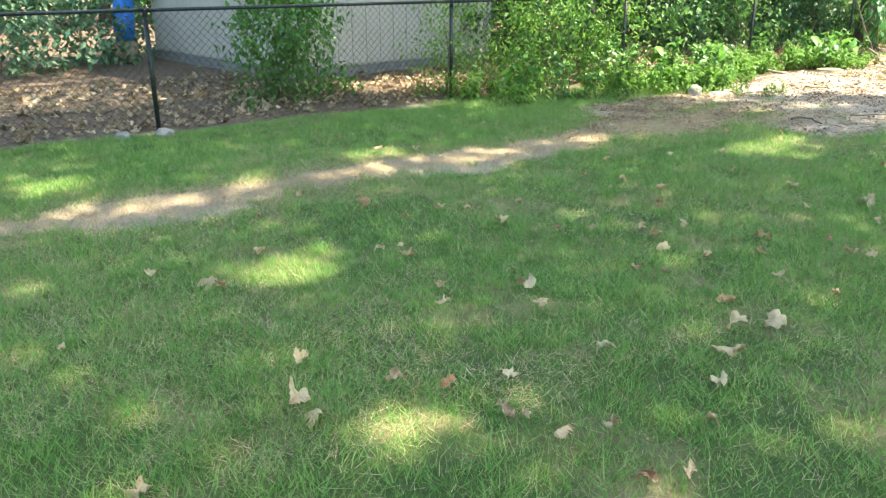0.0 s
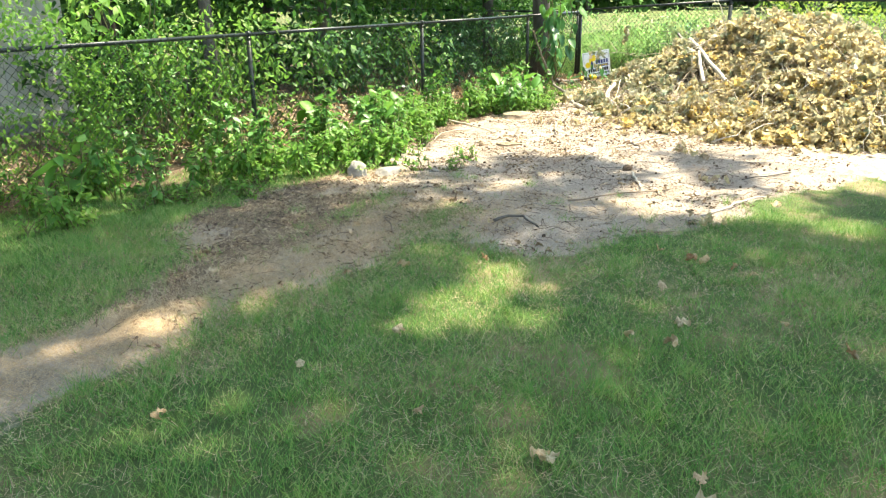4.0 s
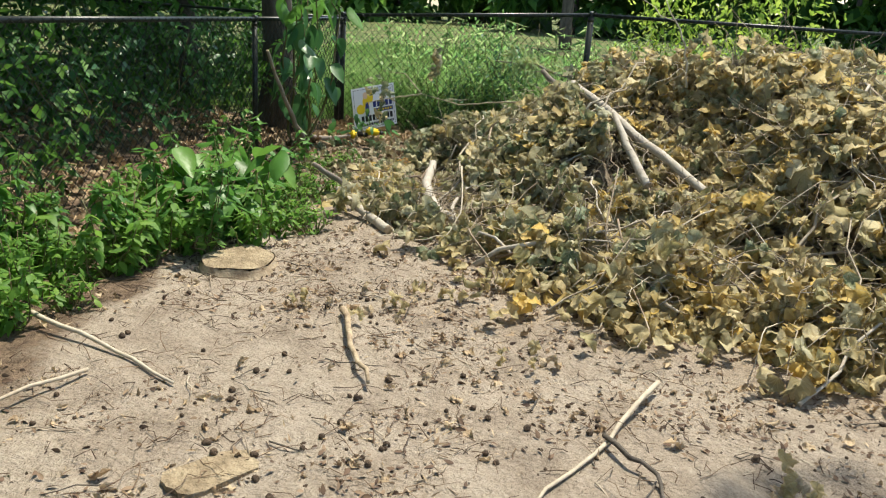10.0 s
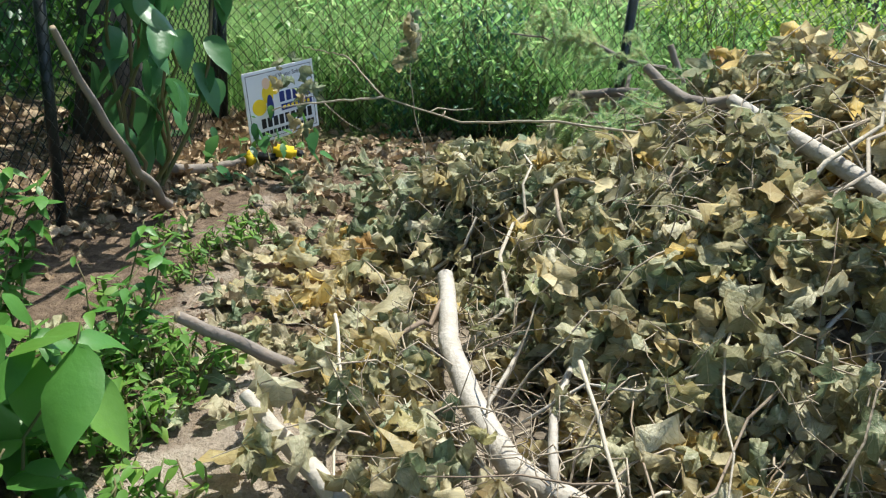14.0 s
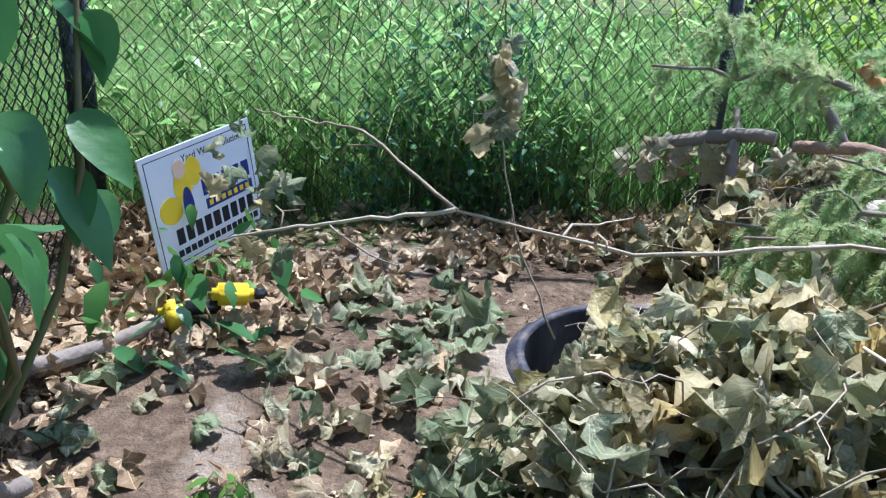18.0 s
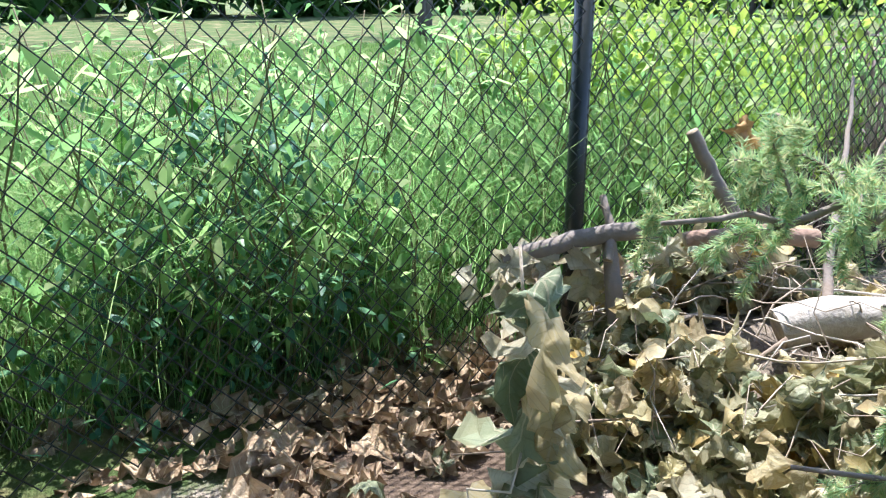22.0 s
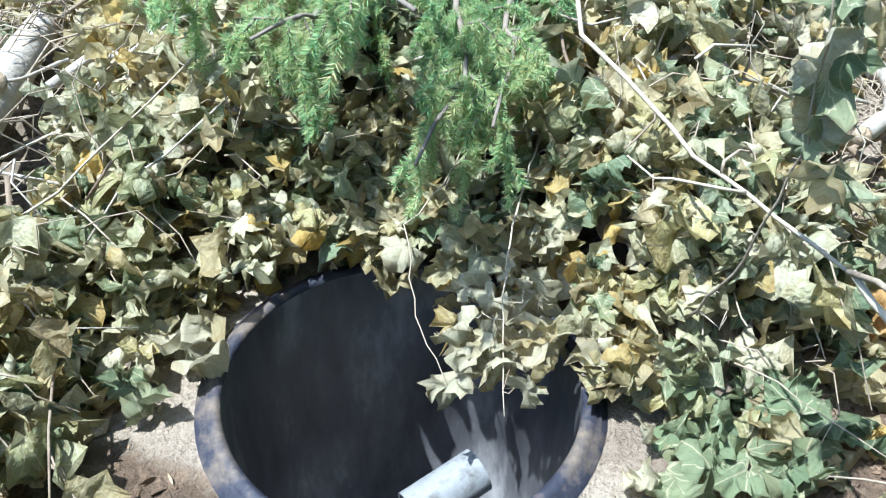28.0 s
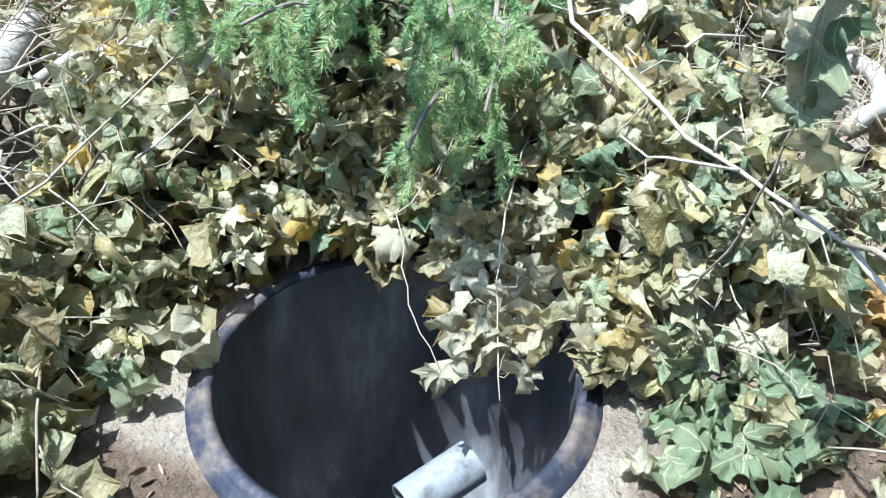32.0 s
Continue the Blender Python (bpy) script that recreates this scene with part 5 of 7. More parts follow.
# dark weeds standing in for shade at the foot of the tall grass
plant_kind("meadow_weed", "dark weed added for the shade low in the grass", "weed", weed_plant(67, 7, 0.45, 0.07, DARK_BUSH, (PLAIN, PLAIN_T), 18), [(FENCE_X + 0.35 + 0.5 * ((k * 0.618) % 1), 4.6 + k * 0.2) for k in range(3)], "weeds behind the side fence")


def brown_brush():
    """Dry purplish twiggy bush on the fence."""
    rng = np.random.default_rng(23)
    ob = thing("dry_bush", "dry purple-brown twiggy bush against the side fence", "bush", (16.68, 1.15, 0))
    st = []
    for k in range(900):
        a = (rng.normal(0, 0.07), rng.uniform(-1.2, 1.0), 0)
        b = (a[0] + rng.normal(0, 0.09), a[1] + rng.normal(0, 0.3), rng.uniform(0.3, 1.15))
        st.append(tube(wander(a, b, 5, 0.12, rng), np.linspace(0.004, 0.0015, 5), 4, caps=False))
    v, t, q = join(st)
    piece("twig_mass", np_mesh("twig_mass", v, t, q), BRUSH_TWIG, ob, kind="stuff")
    n = 700
    p = np.stack([rng.normal(0, 0.09, n), rng.uniform(-1.3, 1.1, n), rng.uniform(0.05, 1.1, n)], 1)
    v, t = scatter(OVATES, OVATE_T, p, turns(rng.uniform(0, 6.28, n), rng.normal(0.6, 0.5, n), rng.normal(0, 0.5, n)), rng.uniform(0.03, 0.06, n), rng)
    piece("foliage", np_mesh("foliage", v, t), BRUSH_TWIG, ob)


brown_brush()


def far_tree(label, x, y, r, h, leaves, leaf, mat, seed):
    rng = np.random.default_rng(seed)
    ob = thing("far_tree", label, "tree", (x, y, 0), "far tree line")
    v, t, q = tube(wander((0, 0, -0.1), (0.2, 0, h * 0.8), 6, 0.2, rng), np.linspace(0.2, 0.06, 6), 8)
    piece("trunk", smooth(np_mesh("trunk", v, t, q)), BARK, ob)
    g = 40
    c = np.stack([rng.uniform(-r, r, g), rng.uniform(-r, r, g), rng.uniform(0.2, h, g)], 1)
    w = rng.integers(0, g, leaves)
    p = c[w] + rng.normal(0, 0.5, (leaves, 3))
    p[:, 2] = np.abs(p[:, 2]) + 0.05
    v, t = scatter(PLAIN, PLAIN_T, p, turns(rng.uniform(0, 6.28, leaves), rng.normal(0.6, 0.5, leaves), rng.normal(0, 0.5, leaves)), leaf * rng.uniform(0.5, 1.3, leaves), rng)
    piece("crown", np_mesh("crown", v, t), mat, ob)


def treeline():
    """Woods at the far side of the open grass."""
    rng = np.random.default_rng(29)
    k = 0
    for az in np.arange(-75, 56, 3.2):
        d = rng.uniform(50, 75)
        x, y = 12 + d * math.cos(radians(az)), 3 + d * math.sin(radians(az))
        far_tree("leafy tree in the far tree line", x, y, 4.2, rng.uniform(10, 15), 2600, 1.2, WOODS if k % 3 else CROWN, 400 + k)
        k += 1
    for az in np.arange(60, 230, 6.5):
        d = rng.uniform(20, 26)
        x, y = 6 + d * math.cos(radians(az)), 3 + d * math.sin(radians(az))
        far_tree("leafy tree behind the house", x, y, 2.2, rng.uniform(5, 8), 900, 0.6, WOODS, 500 + k)
        k += 1
    for x, y in ((33.0, -6.5), (36.0, 6.0)):
        v, t, q = tube(wander((0, 0, -0.1), (0.2, 0.1, 7), 8, 0.15, rng), np.linspace(0.26, 0.15, 8), 12, 0.05, rng)
        ob = thing("field_tree", "dark tree trunk standing in the open grass", "tree", (x + 4, y, 0), "field trees")
        piece("trunk", smooth(np_mesh("trunk", v, t, q)), BARK, ob)
        n = 700
        p = rng.normal(0, 1, (n, 3)) * [1.6, 1.6, 0.9] + [0, 0, 6.4]
        v, t = scatter(PLAIN, PLAIN_T, p, turns(rng.uniform(0, 6.28, n), rng.normal(0.6, 0.5, n), rng.normal(0, 0.5, n)), rng.uniform(0.3, 0.55, n), rng)
        piece("crown", np_mesh("crown", v, t), WOODS, ob)


treeline()


# ---- logs and branches ----
def log(name, label, category, pts, radii, bark, seed, group="", cut=True, sides=14, rough=0.012):
    rng = np.random.default_rng(seed)
    pts = np.array(pts, float)
    if group == "branches on the pile":
        pts[:, 2] = np.maximum(pts[:, 2], pile_z(pts[:, 0], pts[:, 1]) + 0.03)
    k = np.linspace(0, len(pts) - 1, max(6, len(pts) * 3))
    fine = np.stack([np.interp(k, np.arange(len(pts)), pts[:, i]) for i in range(3)], 1)
    if len(pts) > 2:
        fine[1:-1] = (fine[:-2] + fine[1:-1] * 2 + fine[2:]) / 4
    fine[1:-1] += rng.normal(0, min(0.006, 0.05 * np.linalg.norm(fine[1] - fine[0])), (len(fine) - 2, 3))
    rr = np.interp(np.linspace(0, 1, len(fine)), np.linspace(0, 1, len(radii)), radii) * rng.uniform(0.97, 1.03, len(fine))
    ob = thing(name, label, category, pts[0], group)
    v, t, q = tube(fine - pts[0], rr, sides, rough, rng, caps=False)
    piece("bark", smooth(np_mesh("bark", v, t, q)), bark, ob)
    if cut:
        for e, f, r in ((0, 1, rr[0]), (-1, -2, rr[-1])):
            d = fine[e] - fine[f]
            d = d / np.linalg.norm(d)
            v, t, q = tube([fine[e] - pts[0] - d * 0.004, fine[e] - pts[0] + d * 0.003], [r * 1.0, r * 0.93], sides)
            piece("cut_end", np_mesh("cut_end", v, t, q), CUT_WOOD, ob, "pale sawn end")
    return ob


log("cut_log", "pale grey-white sawn log lying on the brush pile", "log", [(15.79, 3.57, 0.30), (15.73, 3.47, 0.34), (15.58, 3.26, 0.35), (15.44, 3.02, 0.33), (15.30, 2.80, 0.33)], [0.062, 0.066, 0.058, 0.055, 0.048], PALE_BARK, 1, sides=20)
log("cut_log", "short pale side stub on the sawn log", "log", [(15.60, 3.27, 0.35), (15.58, 3.33, 0.42)], [0.034, 0.03], PALE_BARK, 2)
log("cut_branch", "grey branch with peeled bark propped by the fence post", "branch", [(16.37, 4.17, 0.45), (16.28, 3.97, 0.51), (16.2, 3.84, 0.54), (16.12, 3.74, 0.54)], [0.026, 0.03, 0.028], GREY_BARK, 3)
log("cut_branch", "reddish brown branch end with worn bark", "branch", [(16.08, 3.68, 0.52), (15.98, 3.5, 0.54), (15.88, 3.32, 0.52)], [0.024, 0.026, 0.03], RED_BARK, 19)
log("cut_branch", "grey branch end standing in dry leaves", "branch", [(16.24, 3.86, 0.54), (16.17, 3.88, 0.38), (16.09, 3.91, 0.2), (16.04, 3.93, 0.06)], [0.02, 0.027, 0.03, 0.034], GREY_BARK, 4)
log("cut_branch", "thin grey branch leaning over the propped branch", "branch", [(16.29, 3.84, 0.63), (16.22, 3.86, 0.55), (16.18, 3.9, 0.46)], [0.012, 0.014, 0.016], GREY_BARK, 20)
log("cut_branch", "grey sawn stub poking up out of the pile", "branch", [(16.11, 3.66, 0.85), (16.07, 3.6, 0.72), (16.0, 3.5, 0.52)], [0.02, 0.023, 0.025], GREY_BARK, 5)
log("cut_branch", "upright grey stub near the fence", "branch", [(16.18, 3.2, 0.86), (16.18, 3.2, 0.7), (16.16, 3.22, 0.45)], [0.018, 0.02, 0.022], GREY_BARK, 6)
log("cut_branch", "thin grey branch leaning over the logs", "branch", [(16.25, 2.7, 0.95), (16.1, 2.9, 0.75), (15.88, 3.26, 0.52), (15.76, 3.4, 0.36)], [0.006, 0.009, 0.014, 0.016], GREY_BARK, 7)
log("cut_branch", "reddish sawn stub on top of the pile", "branch", [(14.27, 1.9, 0.60), (14.3, 2.0, 0.5), (14.36, 2.2, 0.35)], [0.024, 0.024, 0.026], RED_BARK, 8)
log("cut_branch", "pale log end on top of the pile", "branch", [(13.56, 1.8, 0.68), (13.75, 2.0, 0.62), (14.0, 2.3, 0.5)], [0.04, 0.042, 0.042], PALE_BARK, 9)
log("cut_branch", "long pale branch lying across the pile", "branch", [(14.05, 3.84, 0.88), (13.6, 3.55, 0.76), (13.1, 3.25, 0.61), (12.63, 2.94, 0.46)], [0.026, 0.029, 0.028, 0.024], PALE_BARK, 10, "branches on the pile")
log("cut_branch", "pale forked branch lying across the pile", "branch", [(13.3, 3.5, 0.77), (13.05, 3.4, 0.62), (12.72, 3.25, 0.44)], [0.018, 0.024, 0.026], PALE_BARK, 11, "branches on the pile")
log("cut_branch", "grey branch fork on the pile", "branch", [(14.35, 4.1, 0.93), (14.26, 3.98, 0.84), (14.12, 3.9, 0.84), (14.05, 3.84, 0.88)], [0.018, 0.024, 0.026, 0.024], GREY_BARK, 12, "branches on the pile")
log("cut_branch", "brown branch lying down the pile", "branch", [(12.6, 1.6, 0.85), (12.2, 1.5, 0.62), (11.75, 1.35, 0.35)], [0.02, 0.024, 0.02], TWIG, 13, "branches on the pile")
log("cut_branch", "pale bent branch at the edge of the pile", "branch", [(13.7, 4.78, 0.24), (13.42, 4.74, 0.18), (13.1, 4.66, 0.13), (12.84, 4.52, 0.09), (12.66, 4.21, 0.07)], [0.028, 0.032, 0.036, 0.036, 0.034], PALE_BARK, 14)
log("cut_branch", "grey branch lying on the soil", "branch", [(12.98, 5.26, 0.14), (12.9, 5.14, 0.08), (12.72, 4.95, 0.05), (12.5, 4.75, 0.04)], [0.018, 0.026, 0.028, 0.03], PALE_BARK, 15)
log("cut_branch", "dark grey branch end lying among the weeds", "branch", [(13.17, 5.52, 0.25), (13.25, 5.38, 0.14), (13.32, 5.2, 0.03)], [0.017, 0.02, 0.022], GREY_BARK, 18)
log("cut_branch", "grey pole leaning up against the fence", "branch", [(13.67, 6.1, 0.96), (13.94, 6.1, 0.62), (14.25, 6.1, 0.31), (14.6, 6.15, 0.06)], [0.011, 0.015, 0.019, 0.022], GREY_BARK, 16)
log("cut_branch", "thick root-like branch curving along the ground", "branch", [(14.98, 6.46, 0.2), (15.04, 6.34, 0.1), (15.17, 6.25, 0.06), (15.38, 6.04, 0.08)], [0.024, 0.026, 0.026, 0.022], GREY_BARK, 17)


def thin_branch(label, pts, r0, r1, seed, twigs=0, spread=0.25):
    rng = np.random.default_rng(seed)
    pts = np.array(pts, float)
    k = np.linspace(0, len(pts) - 1, len(pts) * 4)
    f = np.stack([np.interp(k, np.arange(len(pts)), pts[:, i]) for i in range(3)], 1) + rng.normal(0, 0.003, (len(k), 3))
    ob = thing("thin_branch", label, "branch", pts[0], "thin branches")
    v, t, q = tube(f - pts[0], np.linspace(r0, r1, len(f)), 7)
    piece("stem", smooth(np_mesh("stem", v, t, q)), TWIG, ob)
    for j in range(twigs):
        i = rng.integers(1, len(f) - 1)
        v, t, q = tube(wander(f[i] - pts[0], f[i] - pts[0] + rng.normal(0, spread, 3) * [1, 1, 0.6], 5, 0.05, rng), np.linspace(r1 * 1.1, r1 * 0.5, 5), 5)
        piece("twig", smooth(np_mesh("twig", v, t, q)), TWIG, ob)
    return ob


thin_branch("long pale bare branch arching over the basin", [(13.9, 3.72, 0.74), (14.57, 4.4, 0.64), (14.70, 4.82, 0.565), (14.88, 5.2, 0.61)], 0.007, 0.0035, 1, 3, 0.12)
thin_branch("thin bare branch reaching past the sign", [(14.88, 5.2, 0.61), (15.1, 5.42, 0.75), (15.27, 5.58, 0.74), (15.45, 5.74, 0.73)], 0.005, 0.002, 2, 1, 0.1)
thin_branch("thin bare branch forking toward the sign", [(14.88, 5.2, 0.61), (14.96, 5.4, 0.56), (15.02, 5.59, 0.52), (15.1, 5.8, 0.45)], 0.006, 0.003, 12, 2, 0.12)
thin_branch("thin twig hanging over the basin rim", [(14.78, 4.25, 0.32), (15.0, 4.3, 0.24), (15.1, 4.45, 0.12), (15.14, 4.62, 0.04)], 0.0025, 0.0012, 4, 0, 0.07)
thin_branch("leafy twig reaching out over the basin", [(14.62, 4.35, 0.36), (14.85, 4.5, 0.33), (15.02, 4.64, 0.26), (15.18, 4.82, 0.16)], 0.003, 0.0012, 31, 5, 0.09)
thin_branch("upright twig with withered leaves", [(14.82, 4.95, 0.3), (14.9, 5.05, 0.55), (14.94, 5.1, 0.8), (14.98, 5.08, 1.04)], 0.003, 0.0015, 5, 2, 0.08)
thin_branch("thin twig rising from the pile", [(16.1, 2.9, 0.4), (16.15, 2.6, 0.7), (16.2, 2.2, 0.95), (16.35, 2.0, 1.05)], 0.008, 0.003, 6, 5)
thin_branch("upright twig with dry leaves", [(15.42, 2.5, 0.25), (15.44, 2.38, 0.6), (15.48, 2.28, 0.85), (15.51, 2.22, 1.03)], 0.007, 0.003, 7, 4, 0.12)
thin_branch("leaning twig with tan leaves at the end of the pile", [(14.42, 1.95, 0.25), (14.5, 1.78, 0.5), (14.55, 1.66, 0.7), (14.6, 1.56, 0.86)], 0.012, 0.004, 33, 4, 0.12)
thin_branch("bare twig with tan leaves on top of the pile", [(14.1, 2.7, 0.6), (14.16, 2.6, 0.76), (14.22, 2.52, 0.95)], 0.007, 0.003, 34, 3, 0.1)
thin_branch("bare twig standing out of the pile", [(14.95, 2.75, 0.5), (14.8, 2.3, 0.72), (14.7, 1.8, 0.85)], 0.008, 0.004, 8, 4)
thin_branch("thin twigs fanning from the top of the pile", [(13.0, 3.1, 1.0), (12.95, 3.15, 1.25), (13.05, 3.3, 1.5)], 0.008, 0.003, 9, 5)
for k, (a, b, c) in enumerate((((12.8, 4.9, 0.05), (12.6, 4.75, 0.03), (12.3, 4.65, 0.02)), ((13.4, 5.1, 0.2), (13.0, 5.0, 0.14), (12.6, 4.95, 0.06)), ((12.2, 4.2, 0.2), (11.9, 4.0, 0.1), (11.7, 3.95, 0.04)), ((12.2, 3.4, 0.35), (11.7, 3.3, 0.16), (11.35, 3.2, 0.05)), ((11.9, 2.6, 0.35), (11.5, 2.5, 0.15), (11.25, 2.55, 0.03)), ((12.9, 4.4, 0.4), (12.5, 4.3, 0.22), (12.25, 4.35, 0.08)))):
    thin_branch("thin dry branch trailing from the pile", [a, b, c], 0.006, 0.003, 20 + k, 4, 0.15)


# ---- spruce boughs ----
def bough(label, base, tip, length_of_side, seed, sides=16, droop=0.12):
    """A cut spruce bough: a stem, side shoots in one spray, and needles round every shoot."""
    rng = np.random.default_rng(seed)
    base, tip = np.array(base, float), np.array(tip, float)
    ob = thing("spruce_bough", label, "bough", base, "spruce boughs")
    main = wander((0, 0, 0), tip - base, 12, 0.08, rng)
    main[:, 2] = np.maximum(main[:, 2], pile_z(main[:, 0] + base[0], main[:, 1] + base[1]) + 0.07 - base[2])
    v, t, q = tube(main, np.linspace(0.013, 0.004, 12), 7)
    piece("stem", smooth(np_mesh("stem", v, t, q)), GREY_BARK, ob)
    ax = (tip - base) / np.linalg.norm(tip - base)
    lat = np.cross(ax, [0, 0, 1.0])
    lat /= np.linalg.norm(lat)
    shoots, woody = [], []
    for k in range(sides):
        u = 0.12 + 0.86 * k / sides
        i = min(10, int(u * 11))
        s = 1 if k % 2 else -1
        ln = length_of_side * (1.1 - 0.65 * u) * rng.uniform(0.7, 1.2)
        e = main[i] + (ax * 0.75 + lat * s * rng.uniform(0.6, 1.0)) * ln + np.array([0, 0, rng.normal(-droop, 0.08)])
        p = wander(main[i], e, 6, 0.03, rng, -0.03)
        shoots.append(p)
        woody.append(tube(p, np.linspace(0.004, 0.0015, 6), 5))
        for m in range(7):
            j = rng.integers(1, 5)
            e2 = p[j] + (ax * rng.uniform(0.3, 1.0) + lat * rng.choice([-1, 1]) * rng.uniform(0.2, 0.8)) * ln * rng.uniform(0.25, 0.5) + np.array([0, 0, rng.normal(-droop * 0.6, 0.05)])
            shoots.append(wander(p[j], e2, 5, 0.02, rng))
    for v, t, q in woody:
        piece("shoot", smooth(np_mesh("shoot", v, t, q)), GREY_BARK, ob)
    P, D = [], []
    for p in shoots:
        n = int(np.linalg.norm(p[-1] - p[0]) * 2500)
        u = rng.random(n) * (len(p) - 1)
        i = u.astype(int)
        P.append(p[i] + (p[i + 1] - p[i]) * (u - i)[:, None])
        d = (p[i + 1] - p[i]) / (np.linalg.norm(p[i + 1] - p[i], axis=1)[:, None] + 1e-9)
        w = rng.normal(0, 1, (n, 3))
        w -= (w * d).sum(1)[:, None] * d
        w /= np.linalg.norm(w, axis=1)[:, None] + 1e-9
        D.append(d * 0.55 + w)
    P, D = np.concatenate(P), np.concatenate(D)
    D /= np.linalg.norm(D, axis=1)[:, None]
    side = np.cross(D, rng.normal(0, 1, D.shape))
    side *= 0.0013 / (np.linalg.norm(side, axis=1)[:, None] + 1e-9)
    ln = rng.uniform(0.016, 0.026, len(P))[:, None]
    v = np.stack([P - side, P + side, P + D * ln], 1).reshape(-1, 3)
    piece("needles", np_mesh("needles", v, np.arange(len(v)).reshape(-1, 3)), NEEDLE, ob, kind="stuff")


bough("green cut spruce bough drooping over the basin", (14.35, 3.72, 0.84), (15.1, 4.45, 0.52), 0.20, 1, 20, 0.10)
bough("green cut spruce bough hanging beside the basin", (14.3, 3.8, 0.80), (14.9, 4.46, 0.54), 0.19, 2, 18, 0.10)
bough("yellowing cut spruce bough lying on the dry leaves", (14.5, 3.75, 0.82), (15.22, 4.06, 0.68), 0.22, 3, 16, 0.08)
bough("green cut spruce bough lying on the dry leaves", (14.45, 3.6, 0.85), (15.3, 3.72, 0.68), 0.25, 5, 17, 0.06)
bough("pale dry spruce bough lying across the pile", (14.3, 3.45, 0.88), (15.2, 2.98, 0.68), 0.30, 8, 22, 0.06)
bough("green spruce bough end on top of the pile", (14.15, 3.3, 0.95), (14.8, 3.08, 0.84), 0.26, 9, 18, 0.05)
bough("thin pale spruce spray reaching toward the fence", (14.95, 3.9, 0.86), (15.25, 4.63, 0.92), 0.20, 7, 14, 0.02)


# ---- loose leaves ----
def loose_leaf(label, x, y, z, size, mat, rng, group, forms=MAPLES, tilt=0.3):
    me = stock_leaf(mat, int(rng.integers(0, 20)), forms is CRISP)
    ob = new("fallen_leaf", me)
    ob.matrix_basis = Matrix.LocRotScale((x, y, z), Euler((rng.normal(0, tilt), rng.normal(0, tilt), rng.uniform(0, 6.28))), (size, size, size))
    tagged(ob, label, "leaf", group)
    return ob


def hung_leaf(label, x, y, z, size, mat, rng, group):
    """A limp leaf that hangs tip down."""
    ob = new("hanging_leaf", stock_leaf(mat, int(rng.integers(0, 20)), rng.random() < 0.25))
    ob.matrix_basis = Matrix.Translation((x, y, z)) @ Matrix.Rotation(rng.uniform(0, 6.28), 4, "Z") @ Matrix.Rotation(rng.normal(1.35, 0.25), 4, "Y") @ Matrix.Rotation(rng.normal(0, 0.4), 4, "X") @ Matrix.Scale(size, 4)
    tagged(ob, label, "leaf", group)
    return ob


ORANGE_LEAF = material("orange_leaf", [(0.42, 0.24, 0.08), (0.52, 0.33, 0.13), (0.34, 0.19, 0.08)], 14.0, 0.6, 0.4, 30, thin=0.3)
_stock = {}


def stock_leaf(mat, k, crisp):
    key = (mat.name, k, crisp)
    if key not in _stock:
        me = blade_mesh("fallen_leaf", (RICH_DRY if crisp else RICH)[k], RICH_T, RICH_FLAT)
        me.materials.append(mat)
        _stock[key] = me
    return _stock[key]


